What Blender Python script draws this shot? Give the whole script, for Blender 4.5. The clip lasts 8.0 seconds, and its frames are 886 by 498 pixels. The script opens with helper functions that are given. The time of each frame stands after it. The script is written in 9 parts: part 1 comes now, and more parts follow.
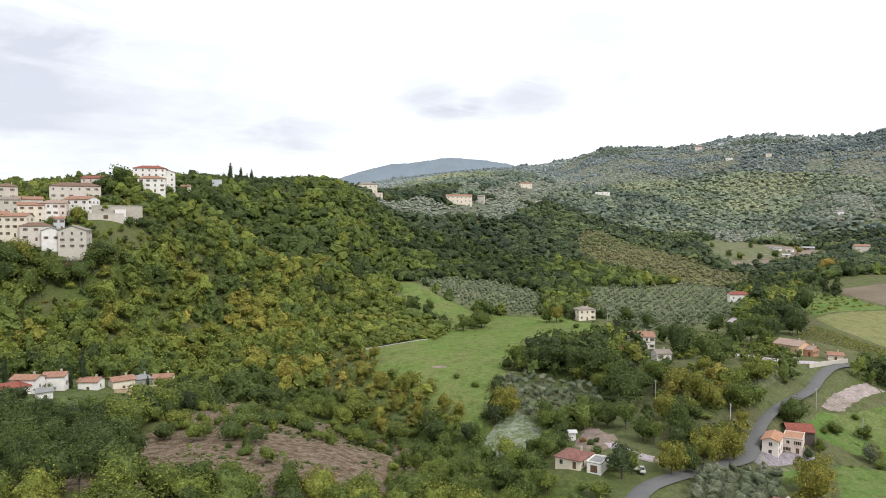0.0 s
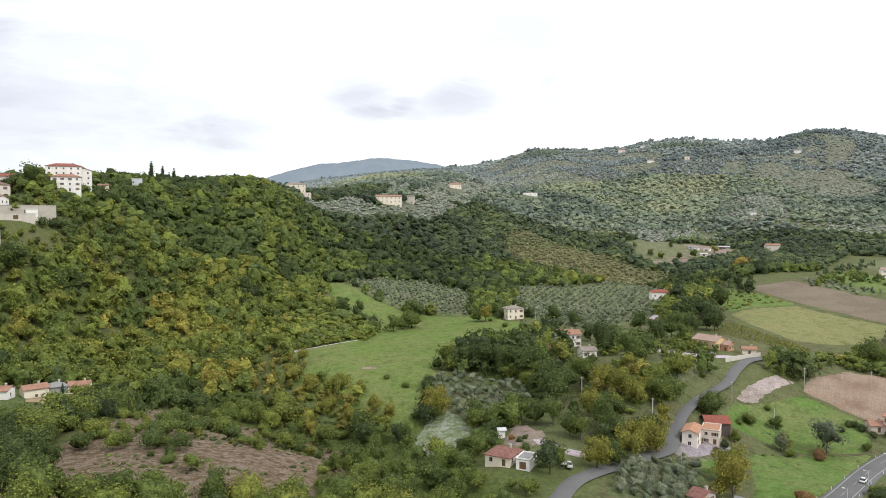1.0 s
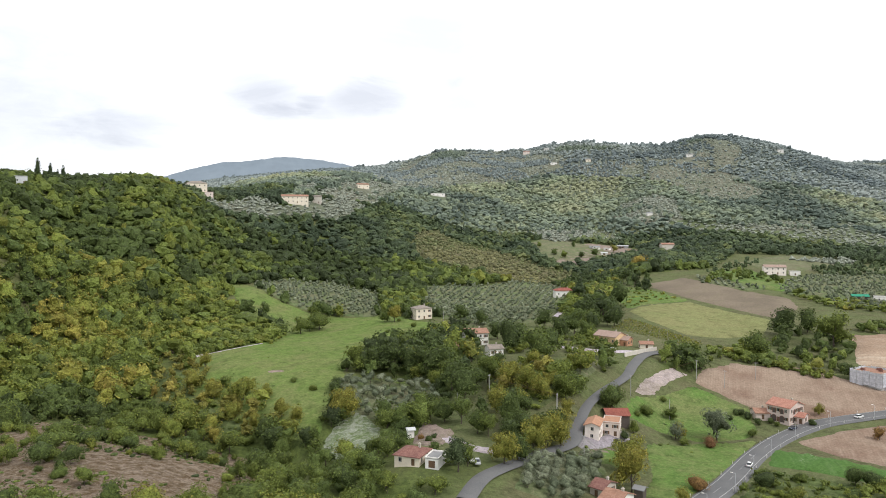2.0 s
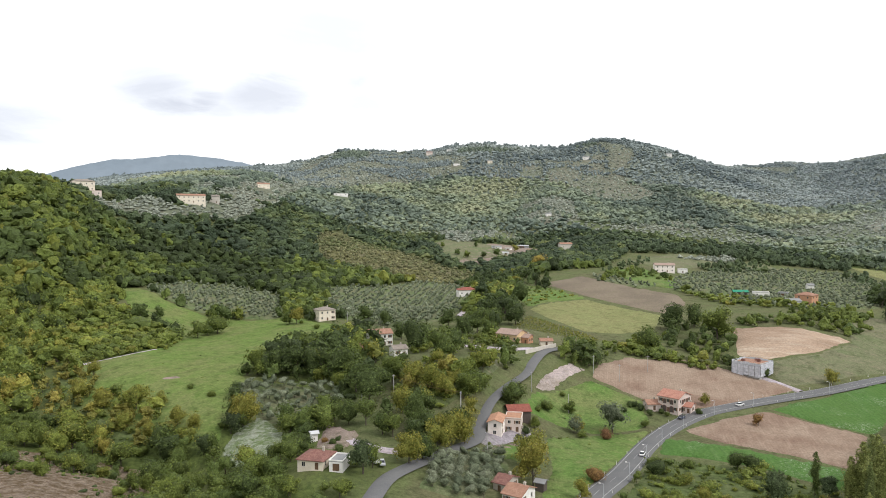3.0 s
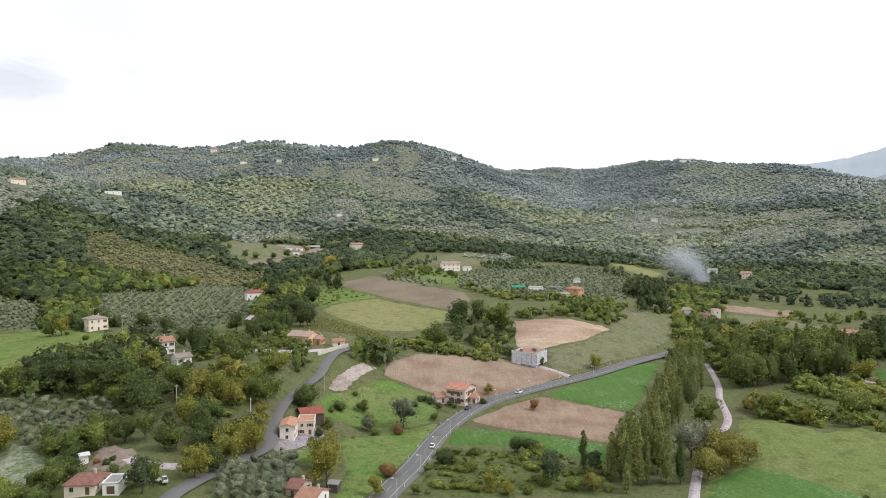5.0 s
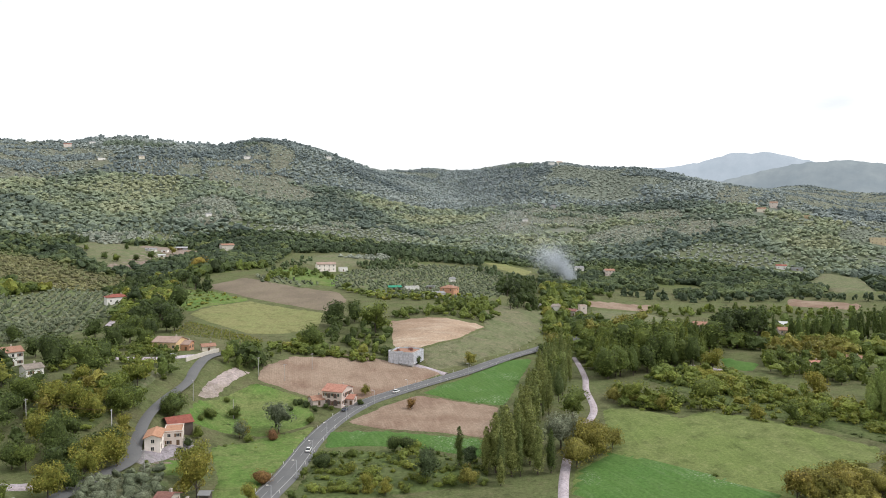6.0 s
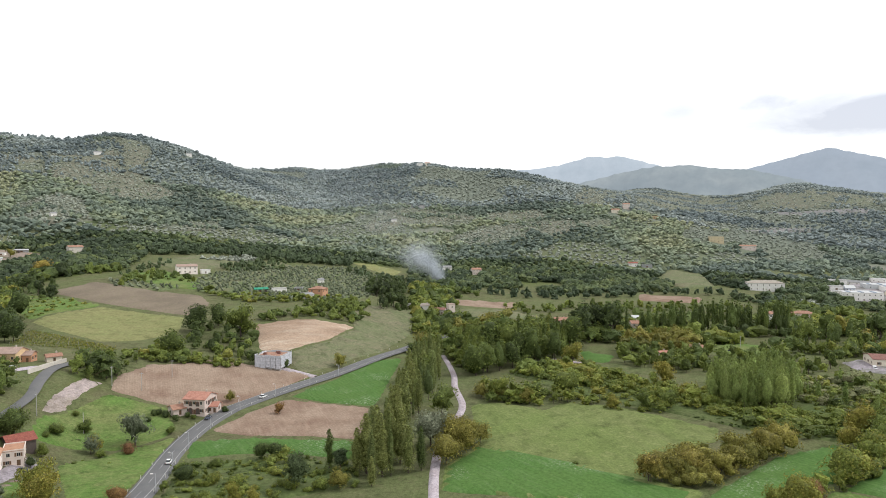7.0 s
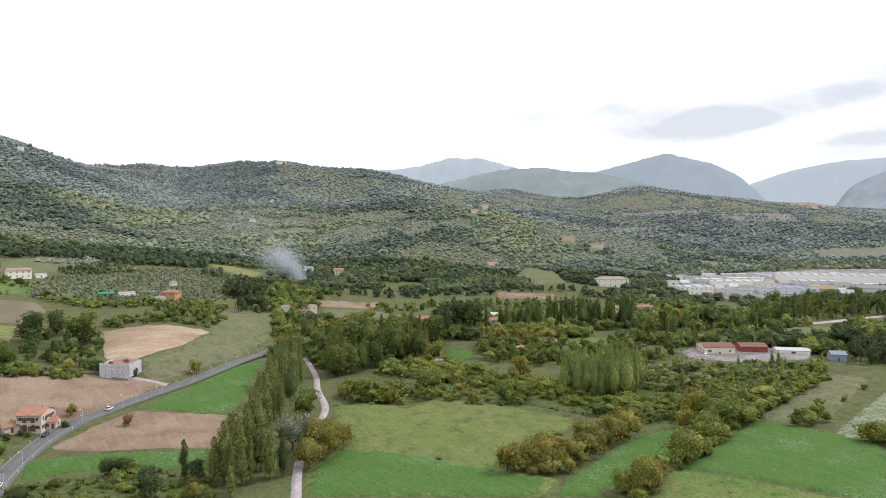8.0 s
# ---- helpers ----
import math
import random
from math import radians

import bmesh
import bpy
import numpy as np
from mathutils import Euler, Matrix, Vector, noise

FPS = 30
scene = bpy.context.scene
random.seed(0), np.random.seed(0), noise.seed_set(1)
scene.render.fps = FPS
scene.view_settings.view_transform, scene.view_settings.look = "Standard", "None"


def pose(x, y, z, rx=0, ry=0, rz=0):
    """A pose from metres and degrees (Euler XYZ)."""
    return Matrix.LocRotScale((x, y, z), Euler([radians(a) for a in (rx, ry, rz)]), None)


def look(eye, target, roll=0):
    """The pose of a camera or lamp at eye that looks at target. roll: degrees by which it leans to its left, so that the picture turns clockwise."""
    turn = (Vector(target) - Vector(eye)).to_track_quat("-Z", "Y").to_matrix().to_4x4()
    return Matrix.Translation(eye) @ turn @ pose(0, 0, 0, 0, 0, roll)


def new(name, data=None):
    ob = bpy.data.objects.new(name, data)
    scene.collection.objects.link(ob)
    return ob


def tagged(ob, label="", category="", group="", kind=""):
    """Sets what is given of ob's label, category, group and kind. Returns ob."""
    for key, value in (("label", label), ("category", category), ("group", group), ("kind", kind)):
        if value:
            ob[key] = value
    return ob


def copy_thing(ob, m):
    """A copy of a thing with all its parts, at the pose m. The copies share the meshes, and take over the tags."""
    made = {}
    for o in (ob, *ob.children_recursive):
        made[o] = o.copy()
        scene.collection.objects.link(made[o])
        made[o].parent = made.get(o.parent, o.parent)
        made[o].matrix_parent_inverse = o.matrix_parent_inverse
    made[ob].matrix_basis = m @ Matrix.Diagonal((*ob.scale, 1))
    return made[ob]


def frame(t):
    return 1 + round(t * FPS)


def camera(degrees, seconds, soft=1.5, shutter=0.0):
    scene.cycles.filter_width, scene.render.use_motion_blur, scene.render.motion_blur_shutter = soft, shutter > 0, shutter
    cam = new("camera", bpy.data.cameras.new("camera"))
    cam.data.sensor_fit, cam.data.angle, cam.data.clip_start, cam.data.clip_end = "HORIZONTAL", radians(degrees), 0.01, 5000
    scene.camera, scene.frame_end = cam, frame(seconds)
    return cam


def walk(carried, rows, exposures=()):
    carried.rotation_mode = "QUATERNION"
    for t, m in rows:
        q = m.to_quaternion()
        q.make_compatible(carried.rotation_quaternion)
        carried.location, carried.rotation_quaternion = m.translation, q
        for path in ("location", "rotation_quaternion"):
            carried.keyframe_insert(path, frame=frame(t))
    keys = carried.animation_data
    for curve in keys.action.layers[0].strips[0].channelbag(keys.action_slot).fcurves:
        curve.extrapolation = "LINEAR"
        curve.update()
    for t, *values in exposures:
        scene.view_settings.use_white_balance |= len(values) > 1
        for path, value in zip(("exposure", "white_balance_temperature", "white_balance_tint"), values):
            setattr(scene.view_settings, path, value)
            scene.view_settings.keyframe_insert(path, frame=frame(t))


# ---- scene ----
# Hill country with a village, seen by a drone that hovers 84 m over the valley floor and turns on the spot.
EYE = 84.0
PATH = [
    (0.0, 0.0, -2.195), (0.5, 2.577, -2.186), (1.0, 5.598, -2.166), (1.5, 9.119, -2.153), (3.0, 20.594, -2.118),
    (3.5, 24.280, -2.100), (4.0, 28.300, -2.094), (4.5, 32.584, -2.091), (6.0, 47.013, -2.081), (6.5, 52.190, -2.074),
    (7.0, 57.425, -2.069), (7.5, 62.851, -2.067), (8.0, 68.379, -2.074),
]
cam = camera(63.37, 8.0, soft=0.95)
walk(cam, [(t, pose(0, 0, EYE, 90 + p, 0, -a)) for t, a, p in PATH])

# ---- light: bright overcast, the sun behind a thin white layer ----
SUN_AZ, SUN_EL = 140.0, 48.0
world = bpy.data.worlds.new("overcast")
scene.world = world
world.use_nodes = True
wt = world.node_tree
wt.nodes.clear()


def wn(kind, **kw):
    n = wt.nodes.new(kind)
    for k, v in kw.items():
        n.inputs[k].default_value = v
    return n


sky = wt.nodes.new("ShaderNodeTexSky")
sky.sky_type = "NISHITA"
sky.sun_disc = False
sky.sun_elevation, sky.sun_rotation = radians(SUN_EL), radians(SUN_AZ)
sky_level = wt.nodes.new("ShaderNodeVectorMath")
sky_level.operation = "SCALE"
sky_level.inputs[3].default_value = 0.10
wt.links.new(sky.outputs[0], sky_level.inputs[0])
coord = wt.nodes.new("ShaderNodeTexCoord")


def wmath(op, a, b=None, clamp=False):
    n = wt.nodes.new("ShaderNodeMath")
    n.operation, n.use_clamp = op, clamp
    for i, v in enumerate((a, b)):
        if v is None:
            continue
        if isinstance(v, (int, float)):
            n.inputs[i].default_value = v
        else:
            wt.links.new(v, n.inputs[i])
    return n.outputs[0]


sep = wt.nodes.new("ShaderNodeSeparateXYZ")
wt.links.new(coord.outputs["Generated"], sep.inputs[0])
rise = wmath("MAXIMUM", sep.outputs[2], 0.03)
flat = wt.nodes.new("ShaderNodeCombineXYZ")
wt.links.new(wmath("DIVIDE", sep.outputs[0], rise), flat.inputs[0])
wt.links.new(wmath("DIVIDE", sep.outputs[1], rise), flat.inputs[1])
# thin grey undersides drifting in a white layer
veil = wn("ShaderNodeTexNoise", Scale=0.42, Detail=6.0, Roughness=0.55, Distortion=0.4)
wt.links.new(flat.outputs[0], veil.inputs["Vector"])
veil_mask = wn("ShaderNodeMapRange", **{"From Min": 0.52, "From Max": 0.78})
wt.links.new(veil.outputs[0], veil_mask.inputs["Value"])
wide_sky = wt.nodes.new("ShaderNodeVectorMath")
wide_sky.operation = "MULTIPLY"
wide_sky.inputs[1].default_value = (1.0, 1.0, 3.5)
wt.links.new(coord.outputs["Generated"], wide_sky.inputs[0])
wisp = wn("ShaderNodeTexNoise", Scale=7.0, Detail=6.0, Roughness=0.62, Distortion=0.5)
wt.links.new(wide_sky.outputs[0], wisp.inputs["Vector"])


def cloud(az, el, wide, high, tilt):
    """A soft grey cloud base at a bearing and height in degrees, rising to the right by its tilt."""
    a, e = radians(az), radians(el)
    c = Vector((math.sin(a) * math.cos(e), math.cos(a) * math.cos(e), math.sin(e)))
    right = Vector((math.cos(a), -math.sin(a), 0))
    up = right.cross(c)
    right, up = right * math.cos(radians(tilt)) + up * math.sin(radians(tilt)), up * math.cos(radians(tilt)) - right * math.sin(radians(tilt))
    total = None
    for axis, size in ((right, wide), (up, high)):
        d = wt.nodes.new("ShaderNodeVectorMath")
        d.operation = "DOT_PRODUCT"
        wt.links.new(coord.outputs["Generated"], d.inputs[0])
        d.inputs[1].default_value = axis
        k = wmath("DIVIDE", wmath("SUBTRACT", d.outputs["Value"], axis.dot(c)), radians(size))
        k = wmath("MULTIPLY", k, k)
        total = k if total is None else wmath("ADD", total, k)
    d = wt.nodes.new("ShaderNodeVectorMath")
    d.operation = "DOT_PRODUCT"
    wt.links.new(coord.outputs["Generated"], d.inputs[0])
    d.inputs[1].default_value = c
    front = wmath("GREATER_THAN", d.outputs["Value"], 0.0)
    body = wmath("SUBTRACT", 1.0, wmath("ADD", total, wmath("MULTIPLY", wmath("SUBTRACT", wisp.outputs[0], 0.5), 1.3)), True)
    return wmath("MULTIPLY", wmath("POWER", body, 0.9), front)


CLOUDS = [(-0.9, 9.8, 4.6, 2.2, 0, 0.85), (6.6, 9.6, 5.4, 2.1, 4, 0.85), (1.0, 8.2, 3.4, 1.2, 0, 0.4), (-27, 8, 21, 9, 0, 0.75), (-38, 12, 14, 8, 0, 0.45), (11.5, 14.5, 10, 4.0, 0, 0.5), (14.5, 9.5, 4.2, 2.2, 10, 0.5), (-1.9, 5.8, 2.4, 1.0, 0, 0.4), (-10, 6.5, 6, 1.6, 0, 0.35),
          (85.6, 7.5, 7.6, 2.1, 1, 0.85), (92.4, 8.2, 8.0, 1.4, 7, 0.85), (88.0, 6.9, 6.0, 1.2, 3, 0.6), (99.6, 9.5, 4.4, 2.0, 12, 0.75), (100, 6.3, 5.0, 1.1, 5, 0.7), (98.4, 5.1, 5.4, 1.2, 4, 0.7), (75.5, 8.3, 2.4, 0.9, 4, 0.7), (81, 8.9, 3.0, 0.9, 0, 0.5)]
grey = wmath("MULTIPLY", veil_mask.outputs[0], 0.25)
for az, el, wide, high, tilt, deep in CLOUDS:
    grey = wmath("ADD", grey, wmath("MULTIPLY", cloud(az, el, wide, high, tilt), deep), True)
tone = wt.nodes.new("ShaderNodeMix")
tone.data_type = "RGBA"
tone.inputs["A"].default_value, tone.inputs["B"].default_value = (0.96, 0.97, 0.985, 1), (0.55, 0.565, 0.625, 1)
wt.links.new(grey, tone.inputs["Factor"])
layer = wt.nodes.new("ShaderNodeMix")
layer.data_type = "RGBA"
layer.inputs["Factor"].default_value = 0.88
wt.links.new(sky_level.outputs[0], layer.inputs["A"])
wt.links.new(tone.outputs["Result"], layer.inputs["B"])
back = wn("ShaderNodeBackground", Strength=1.0)
wt.links.new(layer.outputs["Result"], back.inputs[0])
out = wt.nodes.new("ShaderNodeOutputWorld")
wt.links.new(back.outputs[0], out.inputs[0])

lamp = bpy.data.lights.new("sun", "SUN")
lamp.energy, lamp.angle, lamp.color = 1.5, radians(12), (1.0, 0.975, 0.94)
sun = new("sun", lamp)
sun.matrix_world = look((0, 0, 0), tuple(-c for c in (math.sin(radians(SUN_AZ)) * math.cos(radians(SUN_EL)),
                                                     math.cos(radians(SUN_AZ)) * math.cos(radians(SUN_EL)), math.sin(radians(SUN_EL)))))
scene.view_settings.exposure = 0.5


# ---- materials ----
def mix(nt, a, b, fac, blend="MIX"):
    n = nt.nodes.new("ShaderNodeMix")
    n.data_type, n.blend_type = "RGBA", blend
    for key, v in (("A", a), ("B", b), ("Factor", fac)):
        if isinstance(v, bpy.types.NodeSocket):
            nt.links.new(v, n.inputs[key])
        elif isinstance(v, (int, float)):
            n.inputs[key].default_value = v
        else:
            n.inputs[key].default_value = (*v, 1)
    return n.outputs["Result"]


def noise_node(nt, scale, detail=4, rough=0.6, vec=None, low=0.35, high=0.65, distort=0.0):
    """Fractal noise at `scale` per metre, stretched to 0..1."""
    if vec is None:
        vec = nt.nodes.new("ShaderNodeNewGeometry").outputs["Position"]
    n = nt.nodes.new("ShaderNodeTexNoise")
    nt.links.new(vec, n.inputs["Vector"])
    n.inputs["Scale"].default_value, n.inputs["Detail"].default_value = scale, detail
    n.inputs["Roughness"].default_value, n.inputs["Distortion"].default_value = rough, distort
    m = nt.nodes.new("ShaderNodeMapRange")
    m.inputs["From Min"].default_value, m.inputs["From Max"].default_value = low, high
    nt.links.new(n.outputs[0], m.inputs["Value"])
    return m.outputs[0]


def material(name, rough=0.9, metal=0.0):
    m = bpy.data.materials.new(name)
    m.use_nodes = True
    nt = m.node_tree
    b = nt.nodes["Principled BSDF"]
    b.inputs["Roughness"].default_value, b.inputs["Metallic"].default_value = rough, metal
    b.inputs["Specular IOR Level"].default_value = 0.25
    return m, nt, b


def bump(nt, b, height, strength, dist):
    n = nt.nodes.new("ShaderNodeBump")
    n.inputs["Strength"].default_value, n.inputs["Distance"].default_value = strength, dist
    nt.links.new(height, n.inputs["Height"])
    nt.links.new(n.outputs[0], b.inputs["Normal"])


def soil(name, base, light, patch, rough=0.95, fine=1.6, coarse=0.045, strength=0.6, dist=0.25, streak=0.5):
    """Ground cover: tufts or clods, weeds and bald spots some metres wide, patches some tens of metres wide, faint mown or trodden lines."""
    base, light, patch = [(1.06 * c[0], c[1], 1.22 * c[2]) for c in (base, light, patch)]
    m, nt, b = material(name, rough)
    b.inputs["Specular IOR Level"].default_value = 0.05
    f = noise_node(nt, fine, 6, 0.75, low=0.33, high=0.67)
    c = noise_node(nt, coarse, 5, 0.62, low=0.40, high=0.60, distort=0.8)
    w = noise_node(nt, coarse * 6, 5, 0.7, low=0.47, high=0.66)
    s = noise_node(nt, coarse * 11, 4, 0.7, low=0.54, high=0.68, distort=0.5)
    pos = nt.nodes.new("ShaderNodeNewGeometry").outputs["Position"]
    long = nt.nodes.new("ShaderNodeVectorMath")
    long.operation = "MULTIPLY"
    long.inputs[1].default_value = (0.35, 0.03, 0.05)
    turned = nt.nodes.new("ShaderNodeVectorRotate")
    turned.rotation_type = "Z_AXIS"
    turned.inputs["Angle"].default_value = sum(map(ord, name)) % 7 * 0.4
    nt.links.new(pos, turned.inputs["Vector"])
    nt.links.new(turned.outputs[0], long.inputs[0])
    lines = noise_node(nt, 1.0, 4, 0.65, vec=long.outputs[0], low=0.46, high=0.66)
    col = mix(nt, base, light, f)
    col = mix(nt, col, patch, nt_scale(nt, c, 0.8))
    col = mix(nt, col, tuple(0.5 * u for u in base), nt_scale(nt, w, 0.6))
    col = mix(nt, col, light, nt_scale(nt, lines, streak))
    col = mix(nt, col, tuple(1.25 * u for u in patch), nt_scale(nt, s, 0.65))
    nt.links.new(speckle(nt, col, fine * 0.55, 0.74, 1.28), b.inputs["Base Color"])
    bump(nt, b, f, strength, dist)
    return m


def speckle(nt, col, scale, low, high):
    """Fine light and dark grain over a colour."""
    r = nt.nodes.new("ShaderNodeMapRange")
    r.inputs["To Min"].default_value, r.inputs["To Max"].default_value = low, high
    nt.links.new(noise_node(nt, scale, 4, 0.8, low=0.34, high=0.66), r.inputs["Value"])
    k = nt.nodes.new("ShaderNodeVectorMath")
    k.operation = "SCALE"
    nt.links.new(col, k.inputs[0])
    nt.links.new(r.outputs[0], k.inputs[3])
    return k.outputs[0]


def nt_scale(nt, sock, k):
    n = nt.nodes.new("ShaderNodeMath")
    n.operation = "MULTIPLY"
    n.inputs[1].default_value = k
    nt.links.new(sock, n.inputs[0])
    return n.outputs[0]


def rows_material(name, base, light, angle, period, strength=0.5, streak=(0.3, 0.24, 0.17), amount=0.5, patch=None, flecks=0.0):
    """Tilled soil or sown crop with rows running at `angle` degrees, `period` metres apart."""
    m, nt, b = material(name, 0.95)
    b.inputs["Specular IOR Level"].default_value = 0.05
    pos = nt.nodes.new("ShaderNodeNewGeometry").outputs["Position"]
    rot = nt.nodes.new("ShaderNodeVectorRotate")
    rot.rotation_type = "Z_AXIS"
    rot.inputs["Angle"].default_value = radians(angle)
    nt.links.new(pos, rot.inputs["Vector"])
    wave = nt.nodes.new("ShaderNodeTexWave")
    wave.inputs["Scale"].default_value = 1.0 / period / 3.2
    wave.inputs["Distortion"].default_value, wave.inputs["Detail"].default_value = 1.2, 2
    nt.links.new(rot.outputs[0], wave.inputs["Vector"])
    f = noise_node(nt, 1.3, 5, 0.7, low=0.3, high=0.7)
    stretch = nt.nodes.new("ShaderNodeVectorMath")
    stretch.operation = "MULTIPLY"
    stretch.inputs[1].default_value = (0.5, 0.05, 0.1)
    nt.links.new(rot.outputs[0], stretch.inputs[0])
    s = noise_node(nt, 1.0, 4, 0.6, vec=stretch.outputs[0], low=0.50, high=0.70)
    c = noise_node(nt, 0.04, 3, 0.6, low=0.4, high=0.62)
    col = mix(nt, base, light, f)
    col = mix(nt, col, streak, nt_scale(nt, s, amount))
    col = mix(nt, col, patch or tuple(0.75 * u for u in base), nt_scale(nt, c, 0.55))
    col = mix(nt, col, tuple(0.6 * u for u in base), nt_scale(nt, wave.outputs["Fac"], strength))
    if flecks:   # white seed heads and trodden straw in drifts along the rows
        drifts = noise_node(nt, 0.035, 4, 0.65, low=0.52, high=0.66)
        heads = noise_node(nt, 1.1, 4, 0.8, low=0.53, high=0.64)
        both = nt.nodes.new("ShaderNodeMath")
        both.operation = "MULTIPLY"
        nt.links.new(drifts, both.inputs[0])
        nt.links.new(heads, both.inputs[1])
        col = mix(nt, col, (0.40, 0.43, 0.34), nt_scale(nt, both.outputs[0], flecks))
    nt.links.new(speckle(nt, col, 0.9, 0.78, 1.22), b.inputs["Base Color"])
    bump(nt, b, wave.outputs["Fac"], 0.25, 0.10)
    return m


SOIL = {
    "ground": soil("ground_cover", (0.075, 0.100, 0.032), (0.125, 0.150, 0.055), (0.110, 0.110, 0.050), coarse=0.03),
    "meadow": soil("meadow_grass", (0.084, 0.142, 0.028), (0.136, 0.206, 0.045), (0.150, 0.168, 0.056), coarse=0.035),
    "grass": soil("grass", (0.074, 0.144, 0.028), (0.120, 0.202, 0.044), (0.150, 0.172, 0.058), coarse=0.035),
    "pasture": soil("pasture_grass", (0.100, 0.130, 0.050), (0.142, 0.170, 0.072), (0.165, 0.158, 0.086), coarse=0.03),
    "rough_grass": soil("rough_grass", (0.056, 0.090, 0.024), (0.104, 0.140, 0.042), (0.090, 0.108, 0.040), fine=0.8, coarse=0.06),
    "dry_grass": soil("stubble_grass", (0.175, 0.185, 0.065), (0.215, 0.220, 0.085), (0.165, 0.195, 0.065), coarse=0.03),
    "pale_grass": soil("flecked_grass", (0.085, 0.130, 0.036), (0.130, 0.180, 0.060), (0.300, 0.330, 0.230), coarse=0.35, streak=0.2),
    "hay": soil("cut_hay_field", (0.102, 0.148, 0.038), (0.144, 0.192, 0.052), (0.146, 0.174, 0.058), coarse=0.02, streak=0.7),
    "scrub": soil("dry_scrub", (0.118, 0.120, 0.055), (0.170, 0.160, 0.080), (0.120, 0.135, 0.042), coarse=0.04),
    "bare_slope": soil("bare_limestone_slope", (0.116, 0.082, 0.036), (0.190, 0.142, 0.068), (0.370, 0.318, 0.205), fine=1.4, coarse=0.45, strength=1.0, dist=0.5, streak=0.0),
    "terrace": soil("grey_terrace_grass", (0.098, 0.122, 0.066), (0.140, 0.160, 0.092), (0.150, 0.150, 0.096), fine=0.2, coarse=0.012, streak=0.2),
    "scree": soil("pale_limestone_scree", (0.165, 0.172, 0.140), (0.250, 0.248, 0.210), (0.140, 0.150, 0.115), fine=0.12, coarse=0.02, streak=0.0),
    "olive_ground": soil("grove_grass", (0.084, 0.128, 0.040), (0.130, 0.172, 0.064), (0.150, 0.145, 0.078), coarse=0.05),
    "clearing": soil("worn_clearing", (0.150, 0.150, 0.070), (0.260, 0.220, 0.160), (0.240, 0.190, 0.140), coarse=0.05),
    "vineyard_ground": soil("vineyard_grass", (0.100, 0.120, 0.045), (0.150, 0.160, 0.075), (0.120, 0.130, 0.050)),
    "cut_bank": soil("cut_earth_bank", (0.480, 0.420, 0.320), (0.600, 0.540, 0.430), (0.300, 0.270, 0.170), strength=1.0, dist=0.5),
    "yard": soil("gravel_yard", (0.230, 0.220, 0.195), (0.340, 0.320, 0.285), (0.130, 0.145, 0.095), coarse=0.04),
    "tilth": rows_material("ploughed_brown_soil", (0.168, 0.112, 0.082), (0.228, 0.158, 0.118), 35, 1.1, 0.10, (0.31, 0.235, 0.18), 0.45, (0.330, 0.262, 0.200)),
    "pale_tilth": rows_material("ploughed_pale_soil", (0.300, 0.210, 0.150), (0.400, 0.310, 0.230), 118, 1.4, 0.12, (0.46, 0.39, 0.31), 0.9, (0.195, 0.130, 0.090)),
    "grey_tilth": rows_material("harrowed_grey_soil", (0.170, 0.140, 0.105), (0.215, 0.175, 0.130), 60, 1.2, 0.12, (0.17, 0.16, 0.09)),
    "far_pasture": soil("upland_grass", (0.125, 0.150, 0.092), (0.165, 0.186, 0.118), (0.180, 0.180, 0.125), coarse=0.02),
    "green_crop": rows_material("young_green_crop", (0.054, 0.116, 0.028), (0.084, 0.156, 0.043), 25, 2.2, 0.10, (0.115, 0.180, 0.070), 0.55, (0.080, 0.140, 0.038), 0.65),
}


